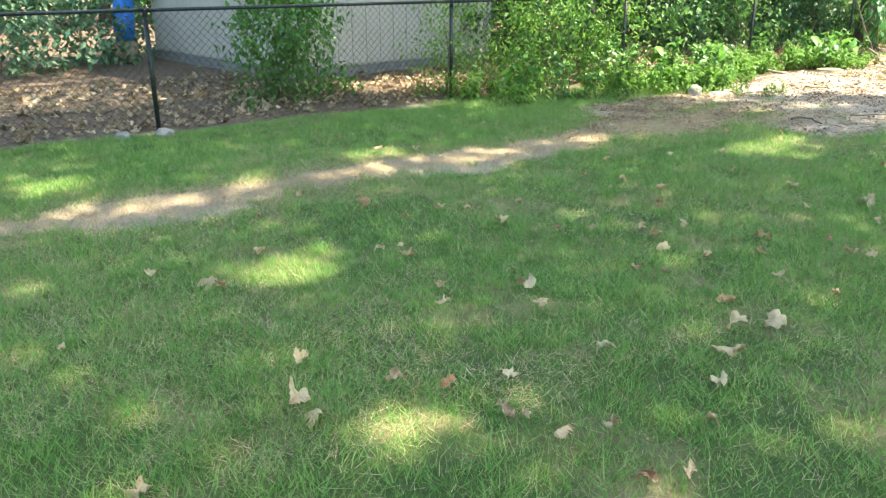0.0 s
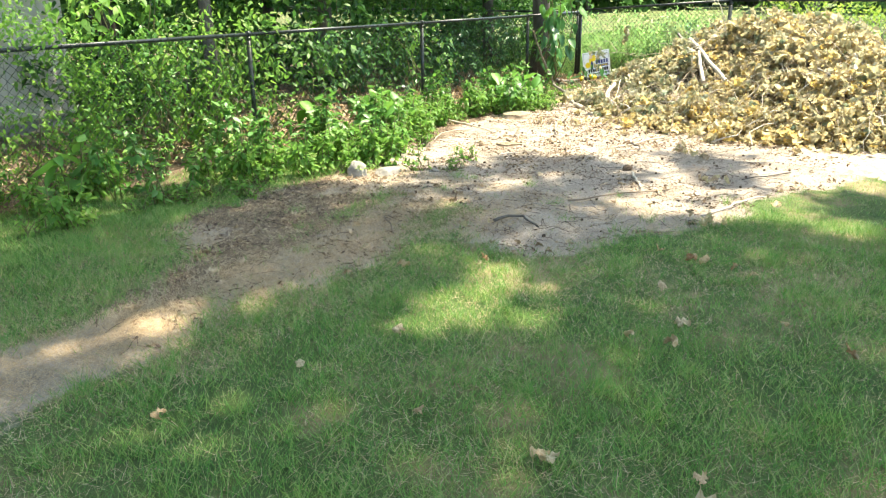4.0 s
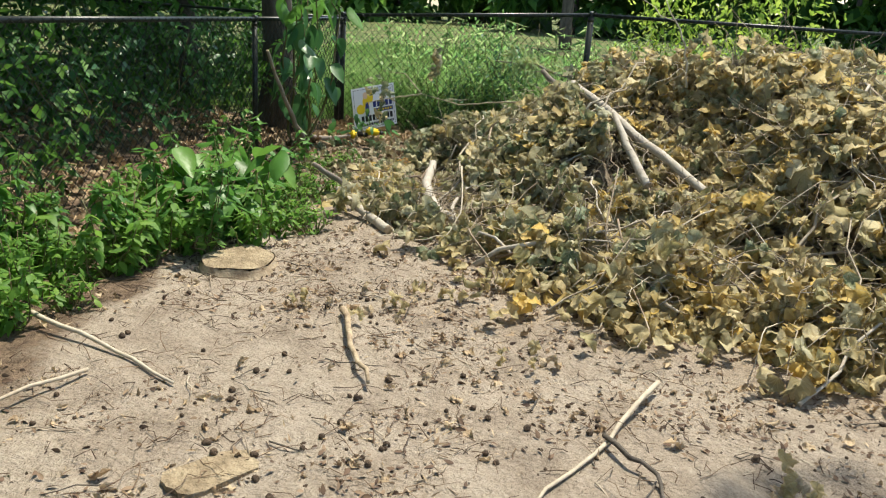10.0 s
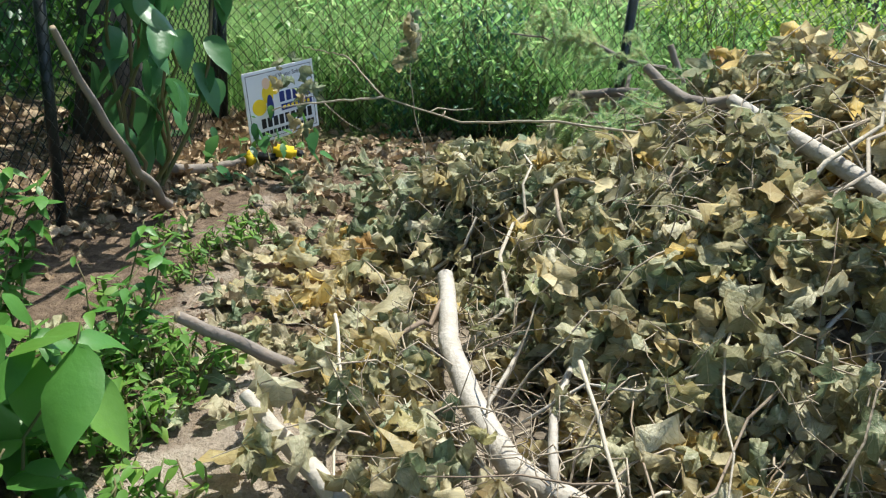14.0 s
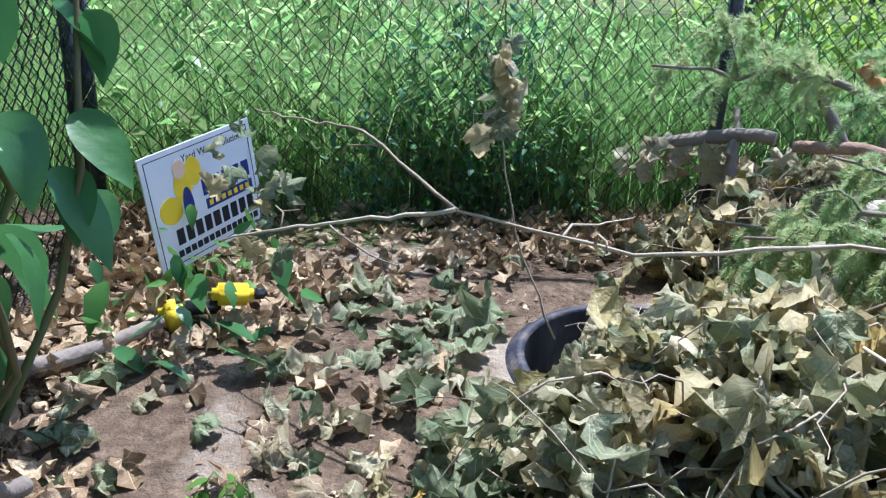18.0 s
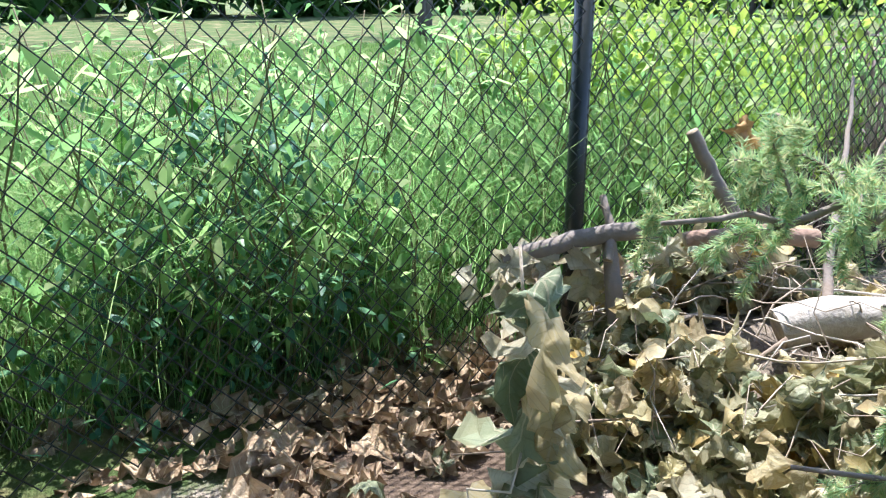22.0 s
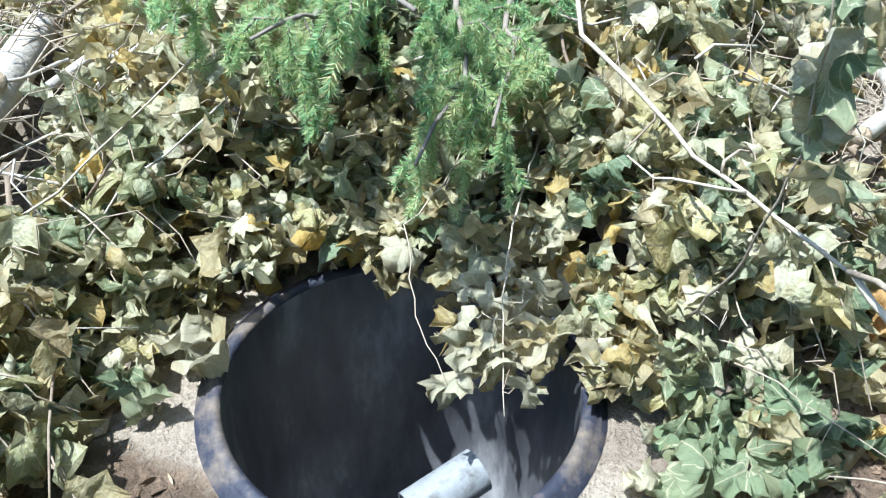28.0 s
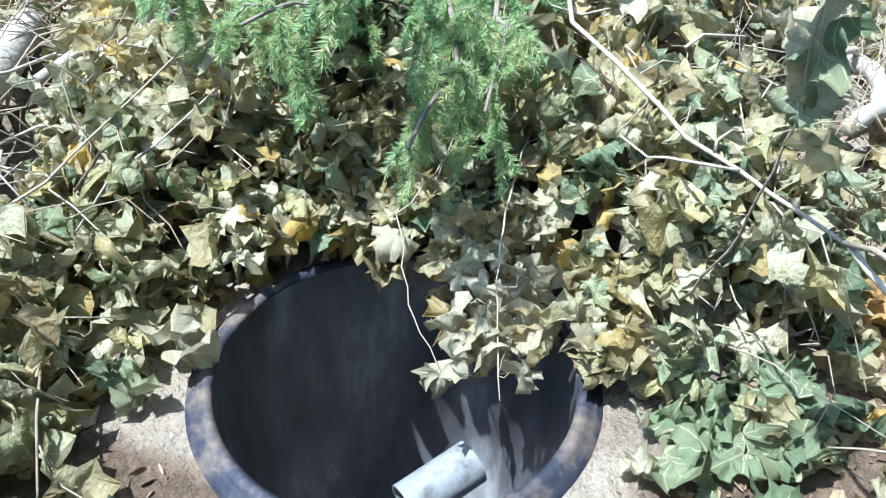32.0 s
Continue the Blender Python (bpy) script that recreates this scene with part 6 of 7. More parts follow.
def build_loose():
    rng = np.random.default_rng(71)
    marks = [(2.34, 0.42), (2.52, 0.28), (2.48, 0.57), (2.11, 0.25), (0.84, 0.81), (1.01, 0.68), (1.59, 1.94), (1.1, 0.34), (1.11, 0.21), (1.29, 0.17), (1.34, 0.14), (1.61, -0.01), (1.17, -0.15), (1.28, -0.2), (-0.11, 0.72), (-0.15, 1.85), (3.52, 1.8), (2.55, 1.15), (3.02, 0.63), (4.73, 1.59), (3.6, 1.85), (3.03, 1.42), (3.34, 1.48), (2.96, 1.28), (3.01, 1.06), (3.75, 0.75), (3.55, 0.52), (4.21, 0.53), (3.93, 0.37), (3.85, 2.05), (4.87, 3.7), (6.15, 3.2), (7.05, 1.5), (3.05, 0.31), (1.21, 0.59), (3.0, 1.49), (0.61, 1.19), (4.33, 0.8), (4.74, 1.64), (3.69, 0.48), (3.55, 0.15)]
    while len(marks) < 125:
        p = (rng.uniform(0.2, 9.0), rng.uniform(-0.6, 4.6))
        if rng.random() < 0.5:
            p = (p[0], min(p[1], 2.5 - 0.1 * p[0] + rng.normal(0, 1.2)))
        marks.append(p)
    for k, (x, y) in enumerate(marks):
        loose_leaf("curled dry leaf lying on the lawn", x, y, drop(x, y) + 0.045 * (1 - float(bare(np.array(x), np.array(y)))) + 0.008, rng.uniform(0.09, 0.12) if k < 4 else rng.uniform(0.045, 0.085), PALE_LEAF, rng, "leaves on the lawn", MAPLES if k < 4 else CRISP)
    n = 0
    while n < 75:
        a, r = rng.uniform(0, 6.28), rng.uniform(0.52, 1.15)
        x, y = HOLE[0] + r * math.cos(a), HOLE[1] + r * math.sin(a)
        away = math.cos(a - 2.55)
        if (away < -0.1 and rng.random() < 0.93) or pile_z(x, y) > 0.2 or (abs(a - 2.15) < 0.4 and r > 0.56):
            continue
        loose_leaf("wilted green-grey maple leaf lying beside the basin", x, y, rng.uniform(0.015, 0.06) + float(pile_z(x, y)), rng.uniform(0.08, 0.14), WILTED if n % 3 == 0 else LIMP_GREEN, rng, "leaves round the basin", CRISP if n % 2 else MAPLES, tilt=0.4)
        n += 1
    for x, y, z, s in ((15.49, 4.25, 0.07, 0.13), (15.06, 4.12, 0.13, 0.14), (15.22, 4.07, 0.13, 0.14), (15.55, 4.12, 0.09, 0.16), (14.93, 4.62, 0.13, 0.17), (14.9, 4.55, 0.16, 0.15), (14.86, 4.7, 0.12, 0.15), (15.13, 4.6, 0.06, 0.10), (14.95, 4.45, 0.16, 0.09), (14.8, 4.45, 0.15, 0.15), (14.85, 4.35, 0.2, 0.15), (14.98, 4.3, 0.2, 0.14), (14.84, 4.82, 0.08, 0.15), (14.78, 4.6, 0.12, 0.16)):
        loose_leaf("wilted maple leaf hanging over the basin rim", x, y, z, s, WILTED, rng, "leaves over the rim", CRISP if rng.random() < 0.4 else MAPLES, 0.5)
    for k in range(30):
        u, w = rng.random(), rng.normal(0, 0.5)
        x, y = 14.80 + 0.34 * u - 0.16 * w, 4.48 + 0.28 * u + 0.12 * w
        hung_leaf("wilted leaf hanging from a twig over the open basin", x, y, 0.27 - 0.10 * u + rng.uniform(-0.05, 0.05), rng.uniform(0.07, 0.115), WILTED if k % 4 else DRY_LEAF, rng, "leaves over the basin")
    for k in range(11):
        z = 0.80 + 0.022 * k
        hung_leaf("withered yellow-brown leaf hanging on a bare twig", 14.94 + rng.normal(0, 0.022), 5.1 + rng.normal(0, 0.022), z, rng.uniform(0.06, 0.09), (DRY_LEAF, LIMP_GREEN, WILTED)[k % 3], rng, "leaves on the twig")
    for k in range(14):
        u = rng.uniform(0.2, 0.95)
        hung_leaf("wilted leaf hanging in front of the sign", 15.30 + 0.1 * u + rng.normal(0, 0.05), 5.68 + 0.1 * u + rng.normal(0, 0.05), 0.16 + 0.6 * u, rng.uniform(0.07, 0.11), LIMP_GREEN if k % 4 else DRY_LEAF, rng, "leaves by the sign")
    for k in range(14):
        u = rng.random()
        hung_leaf("grey-green wilted leaf hanging from the propped branch", 16.36 - 0.2 * u + rng.normal(0, 0.03), 4.2 - 0.5 * u + rng.normal(0, 0.05), 0.50 - 0.1 * rng.random(), rng.uniform(0.11, 0.17), WILTED if k % 5 else BROWN_LEAF, rng, "leaves on the propped branch")
    for x, y, z, step, count in ((15.5, 2.24, 0.66, 0.03, 13), (14.54, 1.65, 0.48, 0.022, 16), (14.19, 2.56, 0.78, 0.025, 9)):
        for k in range(count):
            hung_leaf("withered tan leaf hanging on a bare twig", x + rng.normal(0, 0.065), y + rng.normal(0, 0.065), z + step * k, rng.uniform(0.10, 0.15), BROWN_LEAF if k % 4 == 1 else DRY_LEAF, rng, "leaves on the far twigs")
    for x, y, z, s in ((16.14, 3.36, 0.86, 0.13), (16.17, 3.33, 0.84, 0.11), (14.2, 5.12, 0.12, 0.12), (14.26, 5.14, 0.14, 0.11)):
        hung_leaf("orange-brown dry leaf caught on a twig", x, y, z, s, ORANGE_LEAF, rng, "orange leaves")
    for k in range(7):
        hung_leaf("withered tan leaf hanging above the basin lid", 15.72 + rng.normal(0, 0.06), 2.82 + rng.normal(0, 0.06), 0.42 + 0.025 * k, rng.uniform(0.10, 0.14), DRY_LEAF if k % 2 else WILTED, rng, "leaves by the lid")
    # litter under the fences, too thick to count
    n = 6600
    p = np.concatenate([np.stack([rng.uniform(14.6, 16.75, n // 3), rng.uniform(3.9, 6.5, n // 3)], 1), np.stack([rng.uniform(8, 16.4, n // 3), rng.uniform(6.3, 9.5, n // 3)], 1), np.stack([rng.uniform(-3.5, 8, n // 3), rng.uniform(6.6, 10.5, n // 3)], 1), np.stack([rng.uniform(15.5, 16.5, n // 9), rng.uniform(-3.5, 1.7, n // 9)], 1)])
    ok = np.hypot(p[:, 0] - HOLE[0], p[:, 1] - HOLE[1]) > 0.62 + 0.6 * rng.random(len(p))
    ok &= (to_segment(p[:, 0], p[:, 1], (14.5, 5.0), (15.0, 5.0)) > 0.32) | (rng.random(len(p)) < 0.2)
    ok &= (p[:, 0] > 15.0) | (p[:, 1] > 6.2) | (rng.random(len(p)) < 0.3)
    ok &= (woods(p[:, 0], p[:, 1]) + 0.25 > rng.random(len(p))) & ((to_segment(p[:, 0], p[:, 1], *TROD) > 0.3) | (rng.random(len(p)) < 0.12))
    p = p[ok]
    P = np.stack([p[:, 0], p[:, 1], ground_z(p[:, 0], p[:, 1]) + rng.uniform(0.008, 0.035, len(p))], 1)
    v, t = scatter(CURLED, CURLED_T, P, turns(rng.uniform(0, 6.28, len(P)), rng.normal(0, 0.4, len(P)), rng.normal(0, 0.4, len(P))), rng.uniform(0.06, 0.13, len(P)), rng)
    me = blade_mesh("leaf_litter", v, t, CURLED_FLAT)
    me.materials.append(BROWN_LEAF)
    tagged(new("leaf_litter", me), "brown dry leaf litter under the fences", "leaf litter", kind="stuff")
    n = 4200
    p = np.stack([rng.uniform(10.4, 15.0, n), rng.uniform(0.6, 5.9, n)], 1)
    h = pile_z(p[:, 0], p[:, 1])
    edge = np.clip(1.2 - (to_segment(p[:, 0], p[:, 1], (14.0, 3.3), (13.1, 2.0)) - 1.4) * 2.4, 0, 1) * np.where(p[:, 1] > 4.55, 0.3, 1.0)
    ok = (h < 0.06) & (rng.random(n) < edge)
    ok |= (to_segment(p[:, 0], p[:, 1], (13.7, 5.15), (14.3, 5.2)) < 0.5 * rng.random(n) ** 0.5) & (h < 0.05) & (np.hypot(p[:, 0] - HOLE[0], p[:, 1] - HOLE[1]) > 0.6)
    ok &= np.all([to_segment(p[:, 0], p[:, 1], a, b) > wide for a, b, wide in CLEAR], axis=0)
    p = p[ok]
    P = np.stack([p[:, 0], p[:, 1], np.full(len(p), 0.03)], 1)
    v, t = scatter(RICH_DRY + RICH, RICH_T, P, turns(rng.uniform(0, 6.28, len(P)), rng.normal(0.2, 0.5, len(P)), rng.normal(0, 0.5, len(P))), rng.uniform(0.07, 0.14, len(P)), rng)
    me = blade_mesh("scattered_leaves", v, t, RICH_FLAT)
    me.materials.append(DRY_LEAF)
    tagged(new("scattered_leaves", me), "dry leaves scattered round the foot of the pile", "leaves", kind="stuff")
    n = 560
    k = rng.random(n) * 3
    line = np.array([(12.05, 4.0), (11.65, 3.2), (11.6, 2.2), (11.3, 1.45)])
    p = np.stack([np.interp(k, [0, 1, 2, 3], line[:, i]) for i in (0, 1)], 1) + rng.normal(0, 0.2, (n, 2))
    p = p[np.all([to_segment(p[:, 0], p[:, 1], a, b) > wide for a, b, wide in CLEAR], axis=0)]
    n = len(p)
    P = np.stack([p[:, 0], p[:, 1], 0.02 + 0.07 * rng.random(n) + pile_z(p[:, 0], p[:, 1])], 1)
    v, t = scatter(CURLED, CURLED_T, P, turns(rng.uniform(0, 6.28, n), rng.normal(0.2, 0.5, n), rng.normal(0, 0.5, n)), rng.uniform(0.06, 0.125, n), rng)
    me = blade_mesh("spilled_leaves", v, t, CURLED_FLAT)
    me.materials.append(DRY_LEAF)
    tagged(new("spilled_leaves", me), "golden dry leaves spilled over the soil before the pile", "leaves", kind="stuff")
    for k in range(42):
        x, y = rng.uniform(14.35, 15.0), rng.uniform(4.86, 5.3)
        if math.hypot(x - HOLE[0], y - HOLE[1]) < 0.54:
            continue
        loose_leaf("limp dull-green maple leaf lying on the soil", x, y, rng.uniform(0.015, 0.06), rng.uniform(0.10, 0.15), LIMP_GREEN, rng, "limp green leaves", MAPLES, 0.35)
    n = 1500
    p = np.stack([rng.uniform(12.9, 15.6, n), rng.uniform(4.7, 6.2, n)], 1)
    ok = ((to_segment(p[:, 0], p[:, 1], (14.6, 5.2), (14.95, 5.2)) > 0.24) | (rng.random(n) < 0.2)) & (np.hypot(p[:, 0] - HOLE[0], p[:, 1] - HOLE[1]) > 0.6) & (pile_z(p[:, 0], p[:, 1]) < 0.06) & (rng.random(n) < np.where(p[:, 0] > 14.5, 0.08, 0.16) + 0.4 * value_noise(p[:, 0] * 2, p[:, 1] * 2, 91)) & (p[:, 0] + p[:, 1] > 18.35) & ((to_segment(p[:, 0], p[:, 1], *TROD) > 0.28) | (rng.random(n) < 0.15))
    p = p[ok]
    P = np.stack([p[:, 0], p[:, 1], ground_z(p[:, 0], p[:, 1]) + rng.uniform(0.01, 0.04, len(p))], 1)
    v, t = scatter(RICH + RICH_DRY[:6], RICH_T, P, turns(rng.uniform(0, 6.28, len(P)), rng.normal(0, 0.4, len(P)), rng.normal(0, 0.4, len(P))), rng.uniform(0.07, 0.125, len(P)), rng)
    me = blade_mesh("wilted_litter", v, t, RICH_FLAT)
    me.materials.append(LIMP_LITTER)
    tagged(new("wilted_litter", me), "wilted grey-green leaves strewn between the pile and the sign", "leaves", kind="stuff")


build_loose()


# ---- stump, rocks, sticks, cones ----
STUMP_TOP = material("weathered_sawn_wood", [(0.12, 0.09, 0.055), (0.27, 0.21, 0.135), (0.39, 0.32, 0.21)], 11.0, 0.9, 1.0, 60)


def build_stump():
    rng = np.random.default_rng(3)
    ob = thing("tree_stump", "low sawn tree stump level with the sandy soil", "stump", (11.66, 5.31, -0.018))
    ang = np.arange(32) * 2 * np.pi / 32
    wob = 1 + 0.06 * np.sin(3 * ang + 1) + 0.05 * np.sin(5 * ang)
    prof = [(0.26, -0.03), (0.222, 0.012), (0.208, 0.04), (0.205, 0.055)]
    v = np.concatenate([np.stack([r * wob * np.cos(ang), r * wob * np.sin(ang) * 0.9, np.full(32, z) + 0.004 * rng.standard_normal(32)], 1) for r, z in prof])
    q = [[i * 32 + j, i * 32 + (j + 1) % 32, (i + 1) * 32 + (j + 1) % 32, (i + 1) * 32 + j] for i in range(3) for j in range(32)]
    piece("bark", smooth(np_mesh("bark", v, quads=q)), CUT_WOOD, ob)
    rings = []
    for k, r in enumerate((0.2, 0.16, 0.115, 0.07, 0.03)):
        rings.append(np.stack([r * wob * np.cos(ang), r * wob * np.sin(ang) * 0.9, np.full(32, 0.058 + 0.002 * (k % 2))], 1))
    v = np.concatenate([*rings, [[0, 0, 0.06]]])
    q = [[i * 32 + j, i * 32 + (j + 1) % 32, (i + 1) * 32 + (j + 1) % 32, (i + 1) * 32 + j] for i in range(4) for j in range(32)]
    t = [[128 + j, 128 + (j + 1) % 32, 160] for j in range(32)]
    piece("cut_top", np_mesh("cut_top", v, t, q), STUMP_TOP, ob, "weathered sawn top with rings")


build_stump()


def rock(label, at, size, seed):
    bm = bmesh.new()
    bmesh.ops.create_icosphere(bm, subdivisions=3, radius=1)
    for v in bm.verts:
        n = noise.noise(v.co * 1.4 + Vector((seed, 0, 0))) * 0.35 + noise.noise(v.co * 4 + Vector((0, seed, 0))) * 0.1
        v.co = v.co * (1 + n)
        v.co = Vector((v.co.x * size[0], v.co.y * size[1], v.co.z * size[2]))
    ob = new("rock", bm_mesh("rock", bm, True))
    ob.data.materials.append(ROCK)
    ob.location = at
    tagged(ob, label, "rock", "rocks")


rock("pale rounded field stone beside the fence", (7.75, 6.1, 0.05), (0.11, 0.09, 0.08), 1)
rock("grey field stone at the edge of the soil", (8.1, 4.76, 0.0), (0.14, 0.09, 0.07), 2)
rock("small grey field stone at the edge of the soil", (8.35, 4.42, 0.0), (0.05, 0.045, 0.04), 3)
rock("pale stone at the foot of the fence post", (1.6, 6.3, 0.02), (0.09, 0.07, 0.05), 4)
rock("pale stone beside the fence line", (1.22, 6.36, 0.02), (0.08, 0.06, 0.05), 5)
rock("brown rotten wood knob at the edge of the soil", (7.9, 4.95, 0.03), (0.09, 0.08, 0.1), 6)
rock("grey rock beyond the brush pile", (14.9, -1.5, 0.03), (0.16, 0.12, 0.08), 7)


def stick(pts, r, mat, k, label="dry stick lying on the sandy soil", r1=None):
    rng = np.random.default_rng(k)
    f = np.concatenate([wander(a, b, 5, 0.02, rng) for a, b in zip(pts[:-1], pts[1:])])
    f[:, 2] = np.maximum(f[:, 2], r * 0.8)
    keep = np.concatenate([[True], np.linalg.norm(np.diff(f, axis=0), axis=1) > 1e-4])
    v, t, q = tube(f[keep] - f[0], np.linspace(r, r1 or r * 0.5, keep.sum()), 7, 0.06, rng)
    ob = new("stick", smooth(np_mesh("stick", v, t, q)))
    ob.data.materials.append(mat)
    ob.location = f[0] + [0, 0, drop(f[0][0], f[0][1])]
    tagged(ob, label, "stick", "sticks on the soil")


stick([(10.63, 5.71, 0.06), (10.5, 5.3, 0.05), (10.35, 4.89, 0.02)], 0.012, TWIG, 1)
stick([(10.97, 3.18, 0.05), (10.5, 3.35, 0.03), (10.0, 3.57, 0.02)], 0.011, TWIG, 2)
stick([(10.5, 3.37, 0.03), (10.3, 3.2, 0.04), (10.15, 3.17, 0.02)], 0.010, BARK, 3)
stick([(11.19, 4.56, 0.03), (10.85, 4.4, 0.02), (10.57, 4.23, 0.02)], 0.016, CUT_WOOD, 4, "split pale kindling lying on the soil")
stick([(9.41, 4.25, 0.02), (9.56, 4.18, 0.02)], 0.010, PALE_BARK, 5)
stick([(7.18, 3.16, 0.02), (7.39, 3.04, 0.02), (7.2, 2.83, 0.02)], 0.012, BARK, 6)
stick([(9.1, 2.85, 0.02), (8.92, 2.76, 0.02), (8.6, 2.6, 0.02)], 0.012, TWIG, 7)
stick([(7.98, 2.96, 0.02), (8.4, 2.7, 0.02), (8.75, 2.4, 0.02)], 0.008, TWIG, 8)
stick([(8.14, 1.99, 0.02), (8.5, 1.85, 0.05), (8.9, 1.7, 0.03)], 0.010, PALE_BARK, 9)
stick([(10.3, 5.2, 0.02), (9.9, 5.35, 0.02), (9.5, 5.2, 0.02)], 0.008, TWIG, 10)
stick([(10.9, 2.3, 0.02), (10.2, 2.5, 0.02), (9.7, 2.4, 0.02)], 0.007, TWIG, 11)
stick([(9.9, 1.7, 0.02), (9.4, 2.0, 0.02)], 0.007, BARK, 12)
stick([(9.5, 4.9, 0.02), (9.25, 4.6, 0.02), (9.05, 4.65, 0.02)], 0.008, TWIG, 13)
stick([(6.9, 3.9, 0.02), (6.6, 3.6, 0.02)], 0.006, TWIG, 14)


def litter_bits():
    rng = np.random.default_rng(81)
    for k in range(150):
        x, y = rng.uniform(6.8, 12.0), rng.uniform(1.8, 5.4)
        if bare(np.array(x), np.array(y)) < 0.6 or pile_z(x, y) > 0.02:
            continue
        a, ln = rng.uniform(0, 6.28), rng.uniform(0.06, 0.3)
        stick([(x, y, 0.01), (x + ln * math.cos(a), y + ln * math.sin(a), 0.01)], rng.uniform(0.0015, 0.004), TWIG if k % 3 else BARK, 100 + k, "small dry twig on the sandy soil")
    fine = []
    for k in range(2400):
        x, y = rng.uniform(4.6, 12.4), rng.uniform(1.7, 5.6)
        if bare(np.array(x), np.array(y)) < 0.5 or pile_z(x, y) > 0.03:
            continue
        a, ln = rng.uniform(0, 6.28), rng.uniform(0.03, 0.22)
        z = drop(x, y) + 0.006
        fine.append(tube(wander((x, y, z), (x + ln * math.cos(a), y + ln * math.sin(a), z + rng.uniform(0, 0.012)), 5, 0.04, rng), np.linspace(0.002, 0.001, 5), 4, caps=False))
    v, t, q = join(fine)
    me = smooth(np_mesh("twig_litter", v, t, q))
    me.materials.append(LITTER_DARK)
    tagged(new("twig_litter", me), "fine broken twigs scattered over the sandy soil", "twigs", kind="stuff")
    # withered leaf sprigs on the soil
    for x, y, m in ((11.35, 4.45, 7), (11.55, 4.2, 6), (11.2, 4.7, 5), (10.3, 2.75, 8), (10.1, 2.55, 5), (9.2, 2.2, 6), (11.0, 3.7, 5), (7.1, 3.35, 4), (8.0, 1.9, 5)):
        for k in range(m):
            hung_leaf("small withered leaf of a sprig on the soil", x + rng.normal(0, 0.07), y + rng.normal(0, 0.07), rng.uniform(0.03, 0.09), rng.uniform(0.05, 0.085), DRY_LEAF if k % 3 else BROWN_LEAF, rng, "leaf sprigs on the soil")
    # dark cones and clods on the soil
    bm = bmesh.new()
    bmesh.ops.create_icosphere(bm, subdivisions=2, radius=1)
    for v in bm.verts:
        v.co *= 1 + 0.3 * noise.noise(v.co * 2.5) + 0.14 * math.sin(v.co.z * 14) * math.sin(math.atan2(v.co.y, v.co.x) * 6)
        v.co.z *= 1.25
    me = bm_mesh("pine_cone", bm)
    me.materials.append(CONE)
    n = 0
    while n < 230:
        x, y = rng.uniform(7.0, 12.3), rng.uniform(1.6, 5.5)
        if n < 60:
            x, y = rng.normal(10.4, 0.5), rng.normal(4.3, 0.5)
        if bare(np.array(x), np.array(y)) < 0.6 or pile_z(x, y) > 0.02:
            continue
        s = rng.uniform(0.005, 0.013)
        ob = new("pine_cone", me)
        ob.matrix_basis = Matrix.LocRotScale((x, y, drop(x, y) + s * 0.6), Euler(rng.uniform(0, 6.28, 3)), (s, s, s))
        tagged(ob, "small dark dropped cone on the sandy soil", "cone", "cones on the soil")
        n += 1
    ob = new("pine_cone", me)
    ob.matrix_basis = Matrix.LocRotScale((9.24, 2.95, 0.035), Euler((1.2, 0.3, 0.5)), (0.036, 0.036, 0.04))
    tagged(ob, "large dark open cone on the sandy soil", "cone", "cones on the soil")
    # fine chips, crumbs and twigs
    for n, forms, ft, lo, hi, mat, nm, lab in ((30000, LANCES, LANCE_T, 0.008, 0.045, BROWN_LEAF, "wood_chips", "chips and straw scraps on the sandy soil"), (62000, OVATES, OVATE_T, 0.010, 0.04, LITTER_DARK, "dark_crumbs", "dark crumbs and leaf scraps on the sandy soil"), (6000, CURLED, CURLED_T, 0.02, 0.055, BROWN_LEAF, "leaf_scraps", "broken dry leaves on the sandy soil")):
        p = np.stack([rng.uniform(4.6, 15.8, n), rng.uniform(1.2, 5.9, n)], 1)
        patchy = 0.22 + 0.35 * np.exp(-((p[:, 0] - 11.9) ** 2 + (p[:, 1] - 4.8) ** 2)) + 0.3 * np.exp(-((p[:, 0] - 6.3) ** 2 + (p[:, 1] - 4.0) ** 2)) + 0.7 * value_noise(p[:, 0] * 1.6, p[:, 1] * 1.6, 55) + 0.5 * value_noise(p[:, 0] * 5, p[:, 1] * 5, 56)
        ok = (bare(p[:, 0], p[:, 1]) > 0.4) & (pile_z(p[:, 0], p[:, 1]) < 0.02) & (np.hypot(p[:, 0] - HOLE[0], p[:, 1] - HOLE[1]) > 0.52) & (rng.random(n) < patchy)
        p = p[ok]
        P = np.stack([p[:, 0], p[:, 1], ground_z(p[:, 0], p[:, 1]) + 0.005], 1)
        v, t = scatter(forms, ft, P, turns(rng.uniform(0, 6.28, len(P)), rng.normal(0, 0.4, len(P)), rng.normal(0, 0.6, len(P))), rng.uniform(lo, hi, len(P)), rng)
        me = np_mesh(nm, v, t)
        me.materials.append(mat)
        tagged(new(nm, me), lab, "debris", kind="stuff")


litter_bits()


